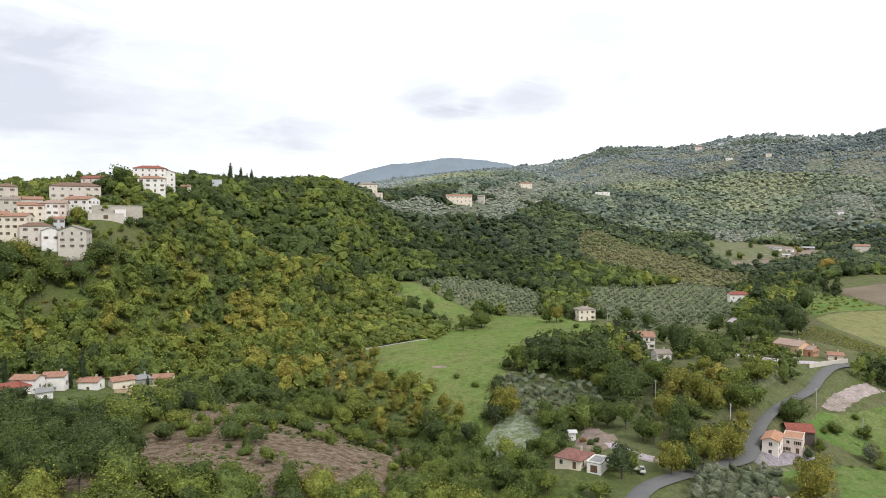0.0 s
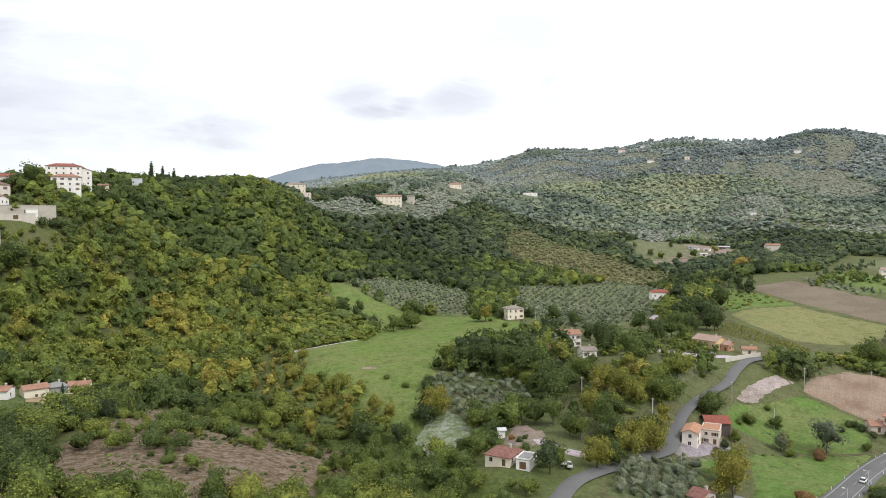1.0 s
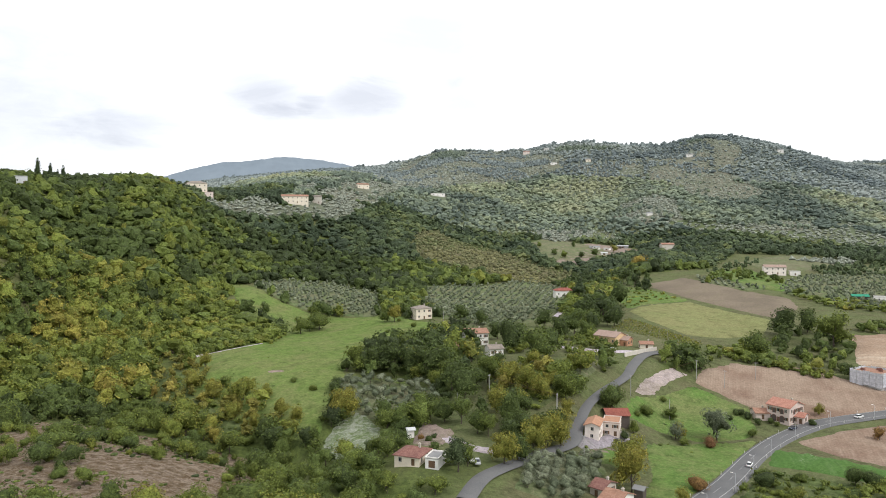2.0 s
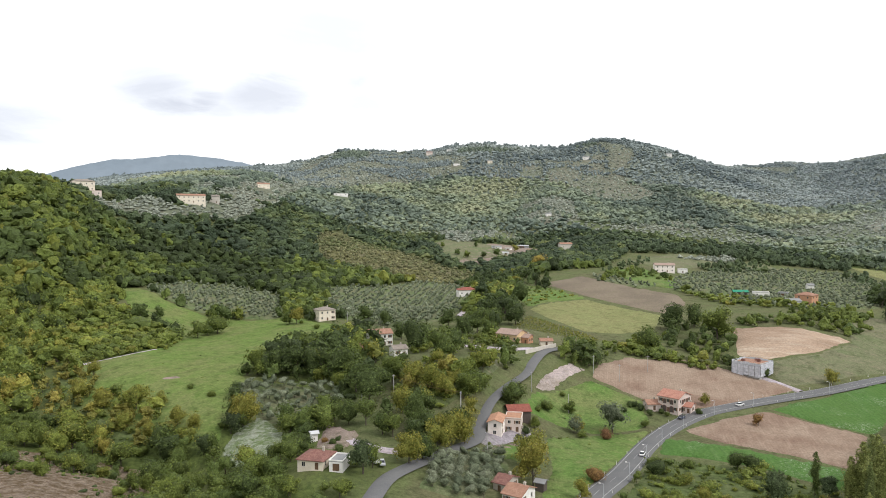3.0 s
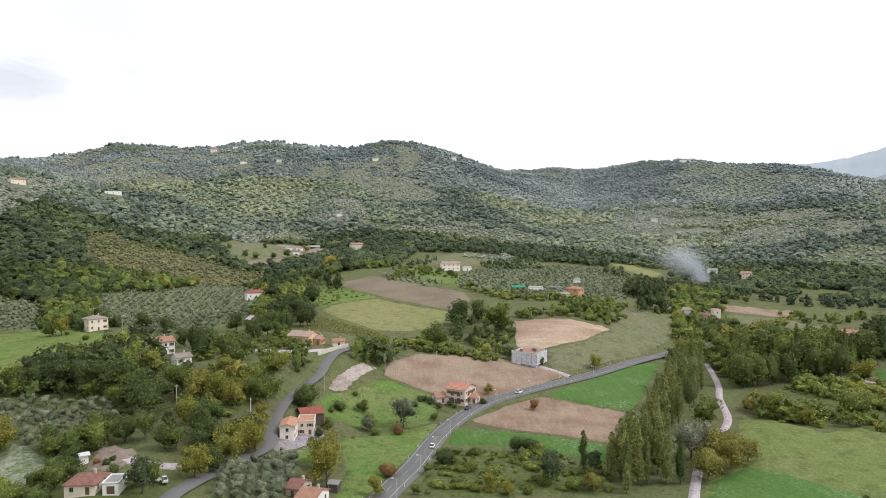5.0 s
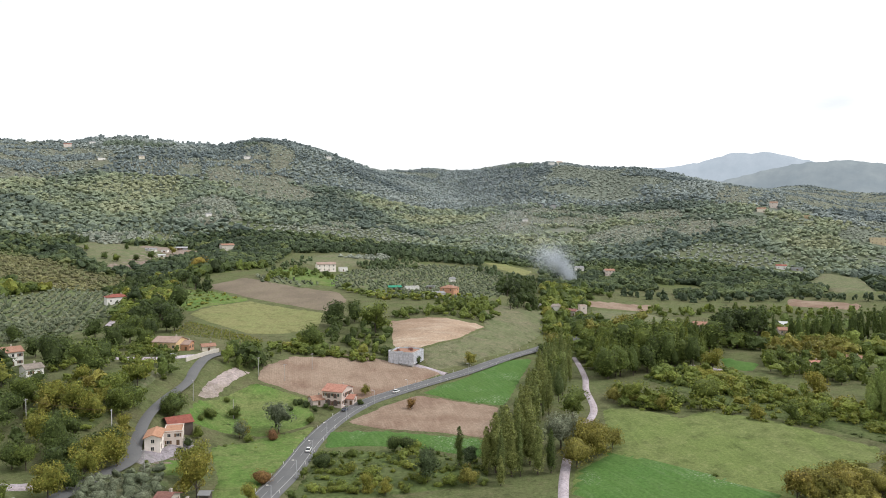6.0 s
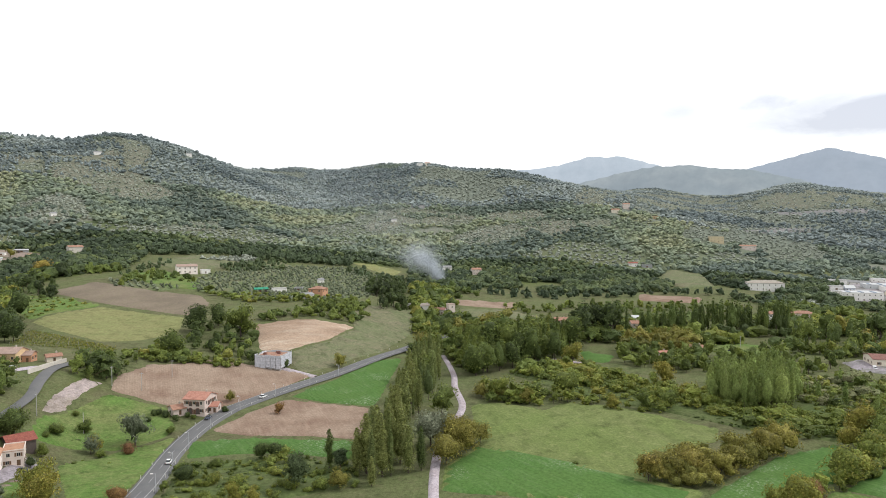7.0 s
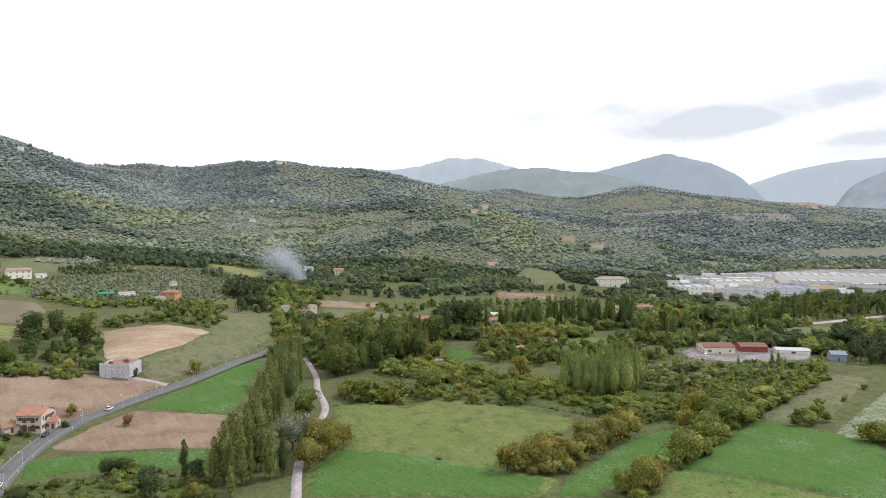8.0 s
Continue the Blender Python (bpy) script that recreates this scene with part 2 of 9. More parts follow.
# ---- the lie of the land: crest, slope and floor heights along each landform (x, y, z) ----
LANDFORMS = {
    "near_spur": [(-81, 129, 28.2), (-55, 142, 26.0), (-23, 157, 17.5), (16, 178, 7.3), (-48, 211, 19.3), (-82, 193, 20.0), (-102, 175, 23.9), (-133, 154, 30.9), (-82, 237, 19.4), (-110, 218, 18.9), (-163, 199, 27.3), (-42, 237, 12.2), (-15, 230, 7.2), (11, 216, 4.8)],
    "hollow": [(-159, 268, 18.5), (-123, 301, 12.9), (-209, 267, 21.0), (-82, 308, 3.2), (-35, 303, 1.9), (-5, 257, -5.6)],
    "town_hill": [(-133, 348, 9.0), (-51, 351, 8.3), (-95, 423, 12.8), (-154, 402, 24.0), (-181, 334, 22.4), (-201, 372, 40.0), (-114, 509, 42.0), (-60, 525, 28.5), (-84, 577, 58.8), (-132, 503, 51.0), (-153, 580, 78.0), (-176, 462, 66.0), (-184, 400, 54.0), (-231, 374, 56.0), (-207, 405, 67.0), (-224, 402, 72.0), (-242, 412, 79.0), (-230, 427, 82.0), (-222, 453, 90.0), (-206, 456, 89.0), (-239, 473, 98.0), (-266, 441, 92.0), (-204, 505, 104.0), (-210, 519, 108.0), (-191, 611, 113.0), (-190, 663, 117.0), (-150, 673, 113.0), (-121, 689, 115.0), (-93, 724, 109.0), (-356, 461, 96.0), (-286, 335, 68.8)],
    "behind_the_town": [(-300, 700, 106.0), (-275, 961, 100.0), (-505, 863, 104.0), (-174, 985, 104.0), (-562, 1391, 104.0), (-209, 1485, 118.0)],
    "back_ridge": [(-85, 808, 115.3), (18, 867, 106.0), (131, 1144, 138.2), (140, 1416, 175.6), (-56, 1625, 175.5), (283, 1670, 191.4)],
    "valley_head": [(-48, 730, 71.5), (9, 752, 59.5), (67, 735, 42.5), (-43, 574, 30.7), (34, 649, 25.8), (112, 654, 25.5), (112, 860, 70.7), (248, 999, 69.8), (295, 901, 46.1), (286, 703, 21.6), (184, 847, 58.1), (6, 508, 18.0), (36, 595, 25.1), (182, 553, 16.7), (157, 631, 22.7), (225, 552, 21.8)],
    "meadow": [(-28, 548, 35.3), (-9, 467, 17.6), (39, 421, 14.8), (-24, 354, 14.5), (21, 345, 13.6), (73, 469, 17.4), (6, 278, 7.3), (50, 291, 8.3), (93, 468, 19.0), (95, 342, 17.5), (182, 351, 17.9)],
    "road_bank": [(118, 244, 5.4), (35, 206, 12.2), (57, 194, 10.8), (112, 251, 9.5), (155, 298, 14.9), (176, 321, 19.0), (161, 275, 1.4), (106, 270, 20.3), (80, 241, 13.5)],
    "right_slopes": [(253, 441, 22.1), (338, 799, 41.4), (318, 865, 51.5), (598, 1063, 108.3), (365, 665, 38.0), (478, 912, 56.0)],
    "high_ridge": [(408, 1852, 263.1), (596, 1829, 267.0), (784, 1801, 293.0), (456, 1362, 142.5), (625, 1293, 139.1), (441, 1845, 267.0), (760, 1812, 293.0), (918, 1783, 288.0), (1034, 1749, 288.5), (1101, 1708, 308.0), (1171, 1661, 300.5), (1245, 1606, 278.5), (1438, 1622, 237.0), (1850, 1790, 272.0), (2142, 1660, 287.0), (847, 1259, 151.5), (833, 981, 85.0), (973, 903, 70.5), (667, 730, 46.2)],
    "farm_slopes": [(466, 599, 35.4), (430, 393, 24.6), (443, 457, 24.6), (331, 310, 15.9), (372, 525, 31.4), (276, 410, 18.3), (280, 292, 6.8), (300, 273, 4.1), (239, 302, 6.8), (296, 405, 19.8), (461, 360, 16.3)],
    "valley_floor": [(210, 265, 1.4), (134, 199, 0.0), (413, 287, 0.0), (217, 220, 0.0), (173, 175, -1.4), (98, 191, 2.7), (258, 148, -1.4), (215, 82, -1.4), (242, 14, -1.4), (263, -37, -1.4), (402, -56, -1.4), (424, 125, -1.4), (511, 12, -1.4), (673, -114, -1.4), (529, 241, 1.4), (735, 71, 0.0), (971, 24, 2.7), (1117, -154, 2.7), (685, 437, 14.7), (788, 266, 5.4), (877, 186, 10.8), (1455, -62, 5.4), (1646, -285, 5.4)],
    "facing_hills": [(1836, 1391, 264.0), (1755, 1154, 248.0), (1733, 924, 224.0), (1639, 716, 174.0), (1609, 529, 137.0), (1528, 877, 158.0), (1224, 581, 79.1), (940, 540, 29.4), (942, 662, 36.2), (1105, 325, 17.2), (1248, 315, 40.7), (1524, 323, 71.2), (1410, 189, 28.3), (967, 849, 71.1), (1500, 1371, 172.8)],
    "far_hills": [(2531, 967, 185.0), (2632, 644, 173.4), (3249, 957, 237.5), (2693, 303, 214.7), (2253, 478, 132.1), (2303, -18, 147.6), (2148, -293, 87.6), (2698, -250, 141.0), (1761, -15, 45.1), (1983, -446, 44.2), (1943, -596, 33.5)],
    "behind": [(-203, -81, 10.8), (-81, -271, 2.7), (203, -203, 0.0), (406, -339, 0.0), (0, 27, 2.7), (81, 81, 0.0), (-81, 81, 10.8), (-677, 0, 81.3), (-542, -677, 54.2), (0, -1084, 13.5), (813, -677, 0.0), (1219, -271, 0.0), (-2032, 1084, 135.5), (-1626, -1626, 108.4), (0, -4065, 162.6), (4065, -2032, 135.5), (4742, 0, 81.3), (-3764, 3137, 203.2), (0, 4900, 352.3), (-1355, 4065, 162.6), (948, 4335, 243.9), (1855, 4535, 162.6), (3465, 3465, 121.9), (3516, 3413, 135.5), (3387, 2168, 121.9), (4471, 1219, 81.3), (4741, 1237, 108.4), (4677, -1462, 203.2), (-4793, 1020, 203.2), (-3565, -3361, 203.2), (0, -4900, 203.2), (3311, -3612, 203.2), (2032, 3116, 203.2)],
}


def squeeze(x, y):
    r = np.hypot(x, y)
    k = np.where(r > 1e-6, np.arcsinh(r / 200.0) / np.maximum(r, 1e-6), 1 / 200.0)
    return x * k, y * k


LAND = np.array([p for rows in LANDFORMS.values() for p in rows], float)
LAND_U, LAND_V = squeeze(LAND[:, 0], LAND[:, 1])
count = len(LAND)
gap = np.sqrt((LAND_U[:, None] - LAND_U) ** 2 + (LAND_V[:, None] - LAND_V) ** 2 + 0.003)
system = np.ones((count + 1, count + 1))
system[:count, :count] = -gap + np.eye(count) * 0.002
system[count, count] = 0
LAND_W = np.linalg.solve(system, np.append(LAND[:, 2], 0))


def height(x, y):
    """Ground height at plan points: a smooth sheet through the landforms."""
    x, y = np.atleast_1d(np.asarray(x, float)), np.atleast_1d(np.asarray(y, float))
    u, v = squeeze(x, y)
    z = np.empty(len(u))
    for i in range(0, len(u), 20000):
        d = np.sqrt((u[i:i + 20000, None] - LAND_U) ** 2 + (v[i:i + 20000, None] - LAND_V) ** 2 + 0.003)
        z[i:i + 20000] = -d @ LAND_W[:-1] + LAND_W[-1]
    return z


def h1(x, y):
    return float(height([x], [y])[0])


def mesh_from(name, verts, faces, mats, smooth=False, indices=None):
    me = bpy.data.meshes.new(name)
    me.from_pydata([tuple(v) for v in verts], [], [tuple(f) for f in faces])
    for m in mats if isinstance(mats, (list, tuple)) else [mats]:
        me.materials.append(m)
    if indices is not None:
        me.polygons.foreach_set("material_index", indices)
    if smooth:
        me.polygons.foreach_set("use_smooth", [True] * len(me.polygons))
    me.update()
    return me


FARMLAND = [[(155, 374), (220, 448), (294, 588), (345, 628), (413, 629), (528, 751), (642, 764), (715, 677), (792, 560), (438, 305), (281, 265), (269, 296), (203, 320), (203, 343), (150, 306), (127, 305)], [(88, 495), (124, 454), (197, 483), (178, 397), (201, 370), (215, 350), (169, 298), (126, 265), (94, 221), (70, 211), (45, 205), (39, 226), (58, 264), (98, 336), (101, 403)], [(511, 326), (700, 402), (731, 306), (813, 239), (805, 164), (737, 98), (615, 181), (503, 239)]]


def inside(poly, x, y):
    """Which plan points lie inside an outline."""
    p = np.asarray(poly, float)
    hit = np.zeros(len(x), bool)
    for (x0, y0), (x1, y1) in zip(p, np.roll(p, -1, 0)):
        if y0 == y1:
            continue
        hit ^= ((y0 > y) != (y1 > y)) & (x < (x1 - x0) * (y - y0) / (y1 - y0) + x0)
    return hit


def leaf_litter(m):
    """Leaf litter and undergrowth over the turf where woods stand; high and far ground is greyed, with haze put into
    its colour.
    """
    nt = m.node_tree
    b = nt.nodes["Principled BSDF"]
    turf = b.inputs["Base Color"].links[0].from_socket
    a = nt.nodes.new("ShaderNodeAttribute")
    a.attribute_name = "litter"
    floor = mix(nt, mix(nt, (0.050, 0.070, 0.022), (0.120, 0.150, 0.045), noise_node(nt, 0.6, 6, 0.75)), (0.130, 0.120, 0.066), nt_scale(nt, noise_node(nt, 0.02, 5, low=0.45, high=0.62), 0.6))
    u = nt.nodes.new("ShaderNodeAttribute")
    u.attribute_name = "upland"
    # pale grey green that stands for haze over high and far ground
    haze_grey = mix(nt, (0.122, 0.142, 0.116), (0.178, 0.195, 0.156), noise_node(nt, 0.05, 6))
    floor = mix(nt, floor, haze_grey, u.outputs["Fac"])
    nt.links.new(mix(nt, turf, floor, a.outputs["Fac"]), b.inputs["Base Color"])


def build_ground():
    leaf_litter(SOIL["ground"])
    angles = np.radians(np.concatenate([np.arange(-44, 114, 0.6), np.arange(114, 316, 3.0)]))
    radii = np.concatenate([[0.0], np.geomspace(14, 4950, 240)])
    a, r = np.meshgrid(angles, radii[1:])
    x, y = (r * np.sin(a)).ravel(), (r * np.cos(a)).ravel()
    z = height(x, y)
    n, rings = len(angles), len(radii) - 1
    verts = np.concatenate([[[0, 0, h1(0, 0)]], np.stack([x, y, z], 1)])
    i = np.arange(n)
    j = (i + 1) % n
    faces = [(0, 1 + q, 1 + p) for p, q in zip(i, j)]
    for k in range(rings - 1):
        o = 1 + k * n
        faces += list(zip(o + i, o + j, o + n + j, o + n + i))
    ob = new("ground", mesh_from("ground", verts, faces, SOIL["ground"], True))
    wood = np.maximum(np.clip((verts[:, 2] - 9.5) / 4, 0, 1), np.clip((14 - np.degrees(np.arctan2(verts[:, 0], verts[:, 1]))) / 4, 0, 1))
    for poly in FARMLAND:
        wood[inside(poly, verts[:, 0], verts[:, 1])] = 0
    ob.data.attributes.new("litter", "FLOAT", "POINT").data.foreach_set("value", wood.astype(np.float32))
    # haze share: grows with height and with distance past 950 m
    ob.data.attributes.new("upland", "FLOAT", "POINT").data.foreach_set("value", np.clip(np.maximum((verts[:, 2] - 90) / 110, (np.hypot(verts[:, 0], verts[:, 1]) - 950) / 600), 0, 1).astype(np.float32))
    tagged(ob, "rolling valley and hills of grass and scrubby earth", "ground", kind="structure")


build_ground()

# ---- fields and groves, as laid out in plan ----
FIELDS = []
FIELDS.append(("meadow", [(-44, 596), (-25, 597), (-6, 546), (12, 535), (27, 518), (54, 501), (81, 509), (87, 466), (112, 433), (96, 404), (67, 393), (48, 385), (30, 341), (31, 327), (21, 305), (24, 288), (14, 266), (3, 270), (-10, 289), (-23, 308), (-35, 325), (-42, 344), (-45, 392), (-27, 404), (-11, 417), (2, 456), (-15, 486), (-28, 513)]))
FIELDS.append(("olive_ground", [(-23, 597), (8, 654), (46, 672), (85, 614), (77, 540), (65, 498), (52, 506), (29, 523), (13, 536), (-6, 550)]))
FIELDS.append(("olive_ground", [(131, 650), (178, 652), (254, 705), (273, 669), (240, 555), (195, 478), (156, 436), (130, 414), (116, 437), (106, 486), (105, 551)]))
FIELDS.append(("scrub", [(162, 873), (206, 947), (233, 909), (275, 903), (283, 786), (313, 727), (288, 673), (228, 694), (180, 721), (147, 756)]))
FIELDS.append(("olive_ground", [(25, 324), (38, 331), (54, 318), (66, 303), (64, 281), (46, 267), (32, 274), (24, 288)]))
FIELDS.append(("pale_grass", [(13, 256), (21, 272), (32, 284), (37, 259), (37, 244), (27, 239), (17, 243)]))
FIELDS.append(("bare_slope", [(-89, 147), (-98, 182), (-93, 207), (-84, 233), (-95, 312), (-78, 311), (-52, 291), (-30, 280), (-10, 268), (-7, 216), (-12, 183), (-37, 162), (-63, 147)]))
FIELDS.append(("pasture", [(329, 925), (377, 946), (388, 902), (424, 874), (404, 805), (336, 766), (302, 788)]))
FIELDS.append(("clearing", [(350, 874), (412, 904), (455, 884), (452, 814), (417, 796), (371, 788), (340, 763), (309, 772), (312, 792), (344, 822)]))
FIELDS.append(("olive_ground", [(356, 1036), (420, 1035), (475, 980), (468, 921), (397, 924), (353, 961)]))
FIELDS.append(("terrace", [(576, 1153), (664, 1181), (667, 1109), (586, 979), (542, 989), (510, 1051)]))
FIELDS.append(("terrace", [(185, 1420), (370, 1709), (545, 1669), (673, 1600), (582, 1466), (467, 1431), (341, 1376), (216, 1271)]))
FIELDS.append(("terrace", [(-76, 777), (-31, 885), (11, 847), (92, 1012), (120, 976), (64, 849), (-15, 806)]))
FIELDS.append(("dry_grass", [(237, 457), (259, 471), (295, 473), (311, 404), (283, 373), (257, 372), (237, 381), (232, 423)]))
FIELDS.append(("grey_tilth", [(309, 568), (354, 578), (361, 549), (359, 502), (374, 466), (353, 430), (315, 402), (312, 429), (302, 484), (304, 533)]))
FIELDS.append(("grass", [(390, 598), (451, 620), (437, 558), (455, 546), (393, 490), (378, 512)]))
FIELDS.append(("pasture", [(467, 665), (527, 701), (601, 727), (578, 651), (523, 612), (478, 616)]))
FIELDS.append(("pasture", [(560, 631), (638, 641), (615, 599), (545, 591)]))
FIELDS.append(("dry_grass", [(746, 623), (770, 603), (752, 543), (696, 514), (713, 565)]))
FIELDS.append(("olive_ground", [(477, 579), (619, 606), (687, 575), (665, 516), (636, 467), (556, 411), (463, 382), (411, 369), (396, 398), (387, 432), (411, 479), (383, 483), (409, 524)]))
FIELDS.append(("olive_ground", [(369, 582), (378, 542), (384, 504), (365, 499), (346, 540)]))
FIELDS.append(("vineyard_ground", [(195, 399), (222, 428), (225, 388), (232, 359), (221, 349), (201, 373)]))
FIELDS.append(("grass", [(294, 588), (298, 552), (298, 477), (261, 475), (239, 462), (252, 505)]))
FIELDS.append(("tilth", [(189, 299), (203, 314), (229, 326), (261, 315), (272, 295), (285, 265), (257, 258), (228, 256), (212, 256), (205, 266), (200, 280), (196, 290)]))
FIELDS.append(("cut_bank", [(149, 283), (163, 297), (183, 310), (191, 306), (175, 297), (161, 286)]))
FIELDS.append(("grass", [(139, 271), (149, 282), (161, 286), (187, 296), (194, 288), (199, 278), (200, 269), (194, 263), (189, 252), (179, 246), (161, 249), (143, 260), (135, 265)]))
FIELDS.append(("grass", [(133, 242), (159, 247), (178, 245), (184, 245), (128, 198), (110, 184), (101, 187), (117, 208)]))
FIELDS.append(("pale_tilth", [(322, 349), (355, 335), (381, 315), (333, 296), (297, 298), (289, 310)]))
FIELDS.append(("pasture", [(296, 297), (332, 295), (377, 312), (414, 348), (456, 364), (497, 346), (438, 305), (354, 272), (304, 267), (280, 270)]))
FIELDS.append(("tilth", [(193, 237), (220, 241), (243, 244), (259, 206), (219, 177), (209, 197), (197, 217)]))
FIELDS.append(("green_crop", [(248, 246), (339, 261), (359, 259), (262, 205), (252, 227)]))
FIELDS.append(("green_crop", [(181, 233), (194, 217), (216, 177), (199, 164), (189, 192), (178, 208), (167, 218)]))
FIELDS.append(("rough_grass", [(163, 214), (188, 188), (195, 163), (181, 147), (123, 178)]))
FIELDS.append(("hay", [(290, 170), (303, 162), (301, 137), (322, 135), (324, 106), (311, 62), (293, 59), (262, 77), (239, 72), (235, 59), (236, 50), (217, 53), (190, 123), (211, 134), (237, 136)]))
FIELDS.append(("green_crop", [(211, 133), (236, 135), (238, 113), (237, 91), (233, 71), (233, 59), (233, 52), (216, 55), (190, 122)]))
FIELDS.append(("green_crop", [(234, 49), (284, 37), (312, 20), (306, 14), (264, 17), (253, 28), (234, 34), (223, 38), (219, 49)]))
FIELDS.append(("green_crop", [(260, 14), (337, -12), (319, -58), (250, -46), (253, -28), (259, -3)]))
FIELDS.append(("grass", [(254, 18), (259, 14), (257, -3), (251, -28), (248, -44), (220, 21)]))
FIELDS.append(("pasture", [(341, -13), (458, -56), (450, -74), (351, -43), (334, -24)]))
FIELDS.append(("pale_grass", [(327, -41), (423, -77), (417, -88), (336, -68), (321, -45)]))
FIELDS.append(("yard", [(988, 74), (1134, 44), (1311, -38), (1522, -271), (1472, -324), (1140, -251), (849, -31), (850, 21), (882, 66)]))
FIELDS.append(("tilth", [(595, 367), (632, 313), (591, 304), (565, 348)]))
FIELDS.append(("pasture", [(551, 340), (579, 309), (570, 249), (521, 248), (504, 280)]))
FIELDS.append(("pasture", [(949, 275), (1095, 294), (1030, 231), (868, 180), (850, 207)]))
FIELDS.append(("pasture", [(1690, -169), (1832, -326), (1859, -408), (1717, -377), (1713, -305), (1596, -170)]))
FIELDS.append(("terrace", [(1642, -96), (1692, -171), (1616, -168), (1580, -98)]))
FIELDS.append(("pasture", [(1390, 55), (1440, -13), (1447, -90), (1345, -12), (1333, 43)]))
FIELDS.append(("grass", [(932, 83), (981, 49), (924, 29), (872, 52), (881, 75)]))
FIELDS.append(("pasture", [(874, -35), (915, -69), (842, -65), (817, -33)]))
FIELDS.append(("tilth", [(785, 244), (770, 172), (734, 167), (732, 228)]))
FIELDS.append(("yard", [(500, 30), (532, 9), (539, -34), (536, -55), (501, -48), (476, -15), (473, 18)]))
FIELDS.append(("green_crop", [(452, 181), (446, 154), (420, 149), (423, 165)]))
FIELDS.append(("rough_grass", [(368, 189), (405, 177), (401, 132), (374, 82), (360, 48), (336, 8), (318, 16), (313, 41), (327, 88), (339, 142)]))
FIELDS.append(("pasture", [(605, -18), (659, -59), (665, -92), (599, -76), (569, -36)]))
FIELDS.append(("terrace", [(500, 1865), (667, 1612), (628, 1504), (545, 1485), (516, 1521), (462, 1558), (454, 1734)]))
FIELDS.append(("terrace", [(825, 1509), (989, 1506), (883, 1344), (747, 1240), (726, 1317)]))
FIELDS.append(("terrace", [(834, 1361), (915, 1312), (889, 1171), (819, 1138), (721, 1177)]))
FIELDS.append(("terrace", [(678, 942), (856, 1001), (762, 910), (671, 898)]))
FIELDS.append(("terrace", [(534, 677), (621, 689), (614, 646), (583, 647)]))
FIELDS.append(("terrace", [(1172, 912), (1246, 867), (1264, 725), (1174, 689), (1107, 782), (1063, 833)]))
FIELDS.append(("terrace", [(1291, 724), (1345, 626), (1295, 587), (1237, 628), (1226, 687)]))
FIELDS.append(("terrace", [(1069, 660), (1159, 649), (1176, 566), (1095, 555), (1022, 604)]))
FIELDS.append(("terrace", [(1571, 638), (1851, 618), (1502, 512), (1404, 576)]))
FIELDS.append(("terrace", [(1287, 518), (1354, 475), (1292, 453), (1246, 492)]))
FIELDS.append(("pasture", [(1077, 761), (1134, 731), (1125, 688), (1072, 702)]))
FIELDS.append(("terrace", [(2465, 407), (2418, 236), (2339, 78), (2134, 41), (1966, 235), (2046, 338)]))
FIELDS.append(("scree", [(2061, -3), (2201, -163), (2053, -178), (1953, -16)]))
FIELDS.append(("terrace", [(2409, 771), (2846, 696), (2472, 428), (1979, 357), (1647, 444), (1585, 507)]))
FIELDS.append(("terrace", [(238, 1782), (331, 1831), (376, 1768), (409, 1719), (410, 1552), (449, 1544), (414, 1483), (316, 1371), (263, 1353), (180, 1348)]))
FIELDS.append(("terrace", [(632, 1502), (748, 1523), (817, 1513), (722, 1321), (715, 1349), (664, 1407), (618, 1452)]))
FIELDS.append(("terrace", [(53, 1016), (109, 1234), (175, 1318), (223, 1289), (168, 1124), (133, 1006), (94, 998), (56, 977)]))
FIELDS.append(("terrace", [(17, 1014), (53, 1144), (55, 1031), (49, 953), (15, 881)]))
FIELDS.append(("terrace", [(554, 1119), (623, 1154), (661, 1108), (594, 969), (537, 976), (527, 1033)]))
FIELDS.append(("terrace", [(353, 993), (433, 1040), (461, 994), (423, 934), (357, 896)]))
FIELDS.append(("terrace", [(1058, 1656), (1088, 1574), (1066, 1492), (886, 1282), (883, 1336), (986, 1495)]))
FIELDS.append(("terrace", [(638, 923), (681, 952), (640, 888), (636, 861)]))
FIELDS.append(("terrace", [(1004, 815), (1191, 920), (1188, 873), (1081, 797), (1018, 786)]))
FIELDS.append(("terrace", [(1050, 663), (1169, 668), (1209, 625), (1239, 598), (1137, 548), (1042, 570), (1030, 632)]))
FIELDS.append(("terrace", [(1233, 613), (1297, 528), (1229, 497), (1154, 510), (1168, 561), (1207, 609)]))
FIELDS.append(("scree", [(1265, 897), (1298, 869), (1266, 834), (1222, 842)]))
FIELDS.append(("terrace", [(2490, 66), (2341, -276), (2214, -164), (2123, -60), (2133, 26)]))
FIELDS.append(("terrace", [(2232, -208), (2320, -288), (2199, -366), (2153, -382), (2051, -280), (2057, -185)]))
FIELDS.append(("scree", [(1581, 285), (1687, 240), (1743, 144), (1684, 164), (1595, 251)]))
FIELDS.append(("scree", [(1953, 322), (1925, 230), (2030, 124), (2089, 37), (1988, 80), (1869, 223)]))
FIELDS.append(("terrace", [(1838, 729), (2645, 870), (1589, 511), (1436, 569)]))
FIELDS.append(("olive_ground", [(63, 189), (75, 207), (89, 216), (103, 220), (102, 209), (88, 196), (80, 181)]))
FIELDS.append(("clearing", [(42, 231), (52, 258), (58, 235), (54, 226), (48, 220)]))
FIELDS.append(("yard", [(102, 234), (120, 244), (132, 253), (127, 242), (109, 229), (98, 225)]))
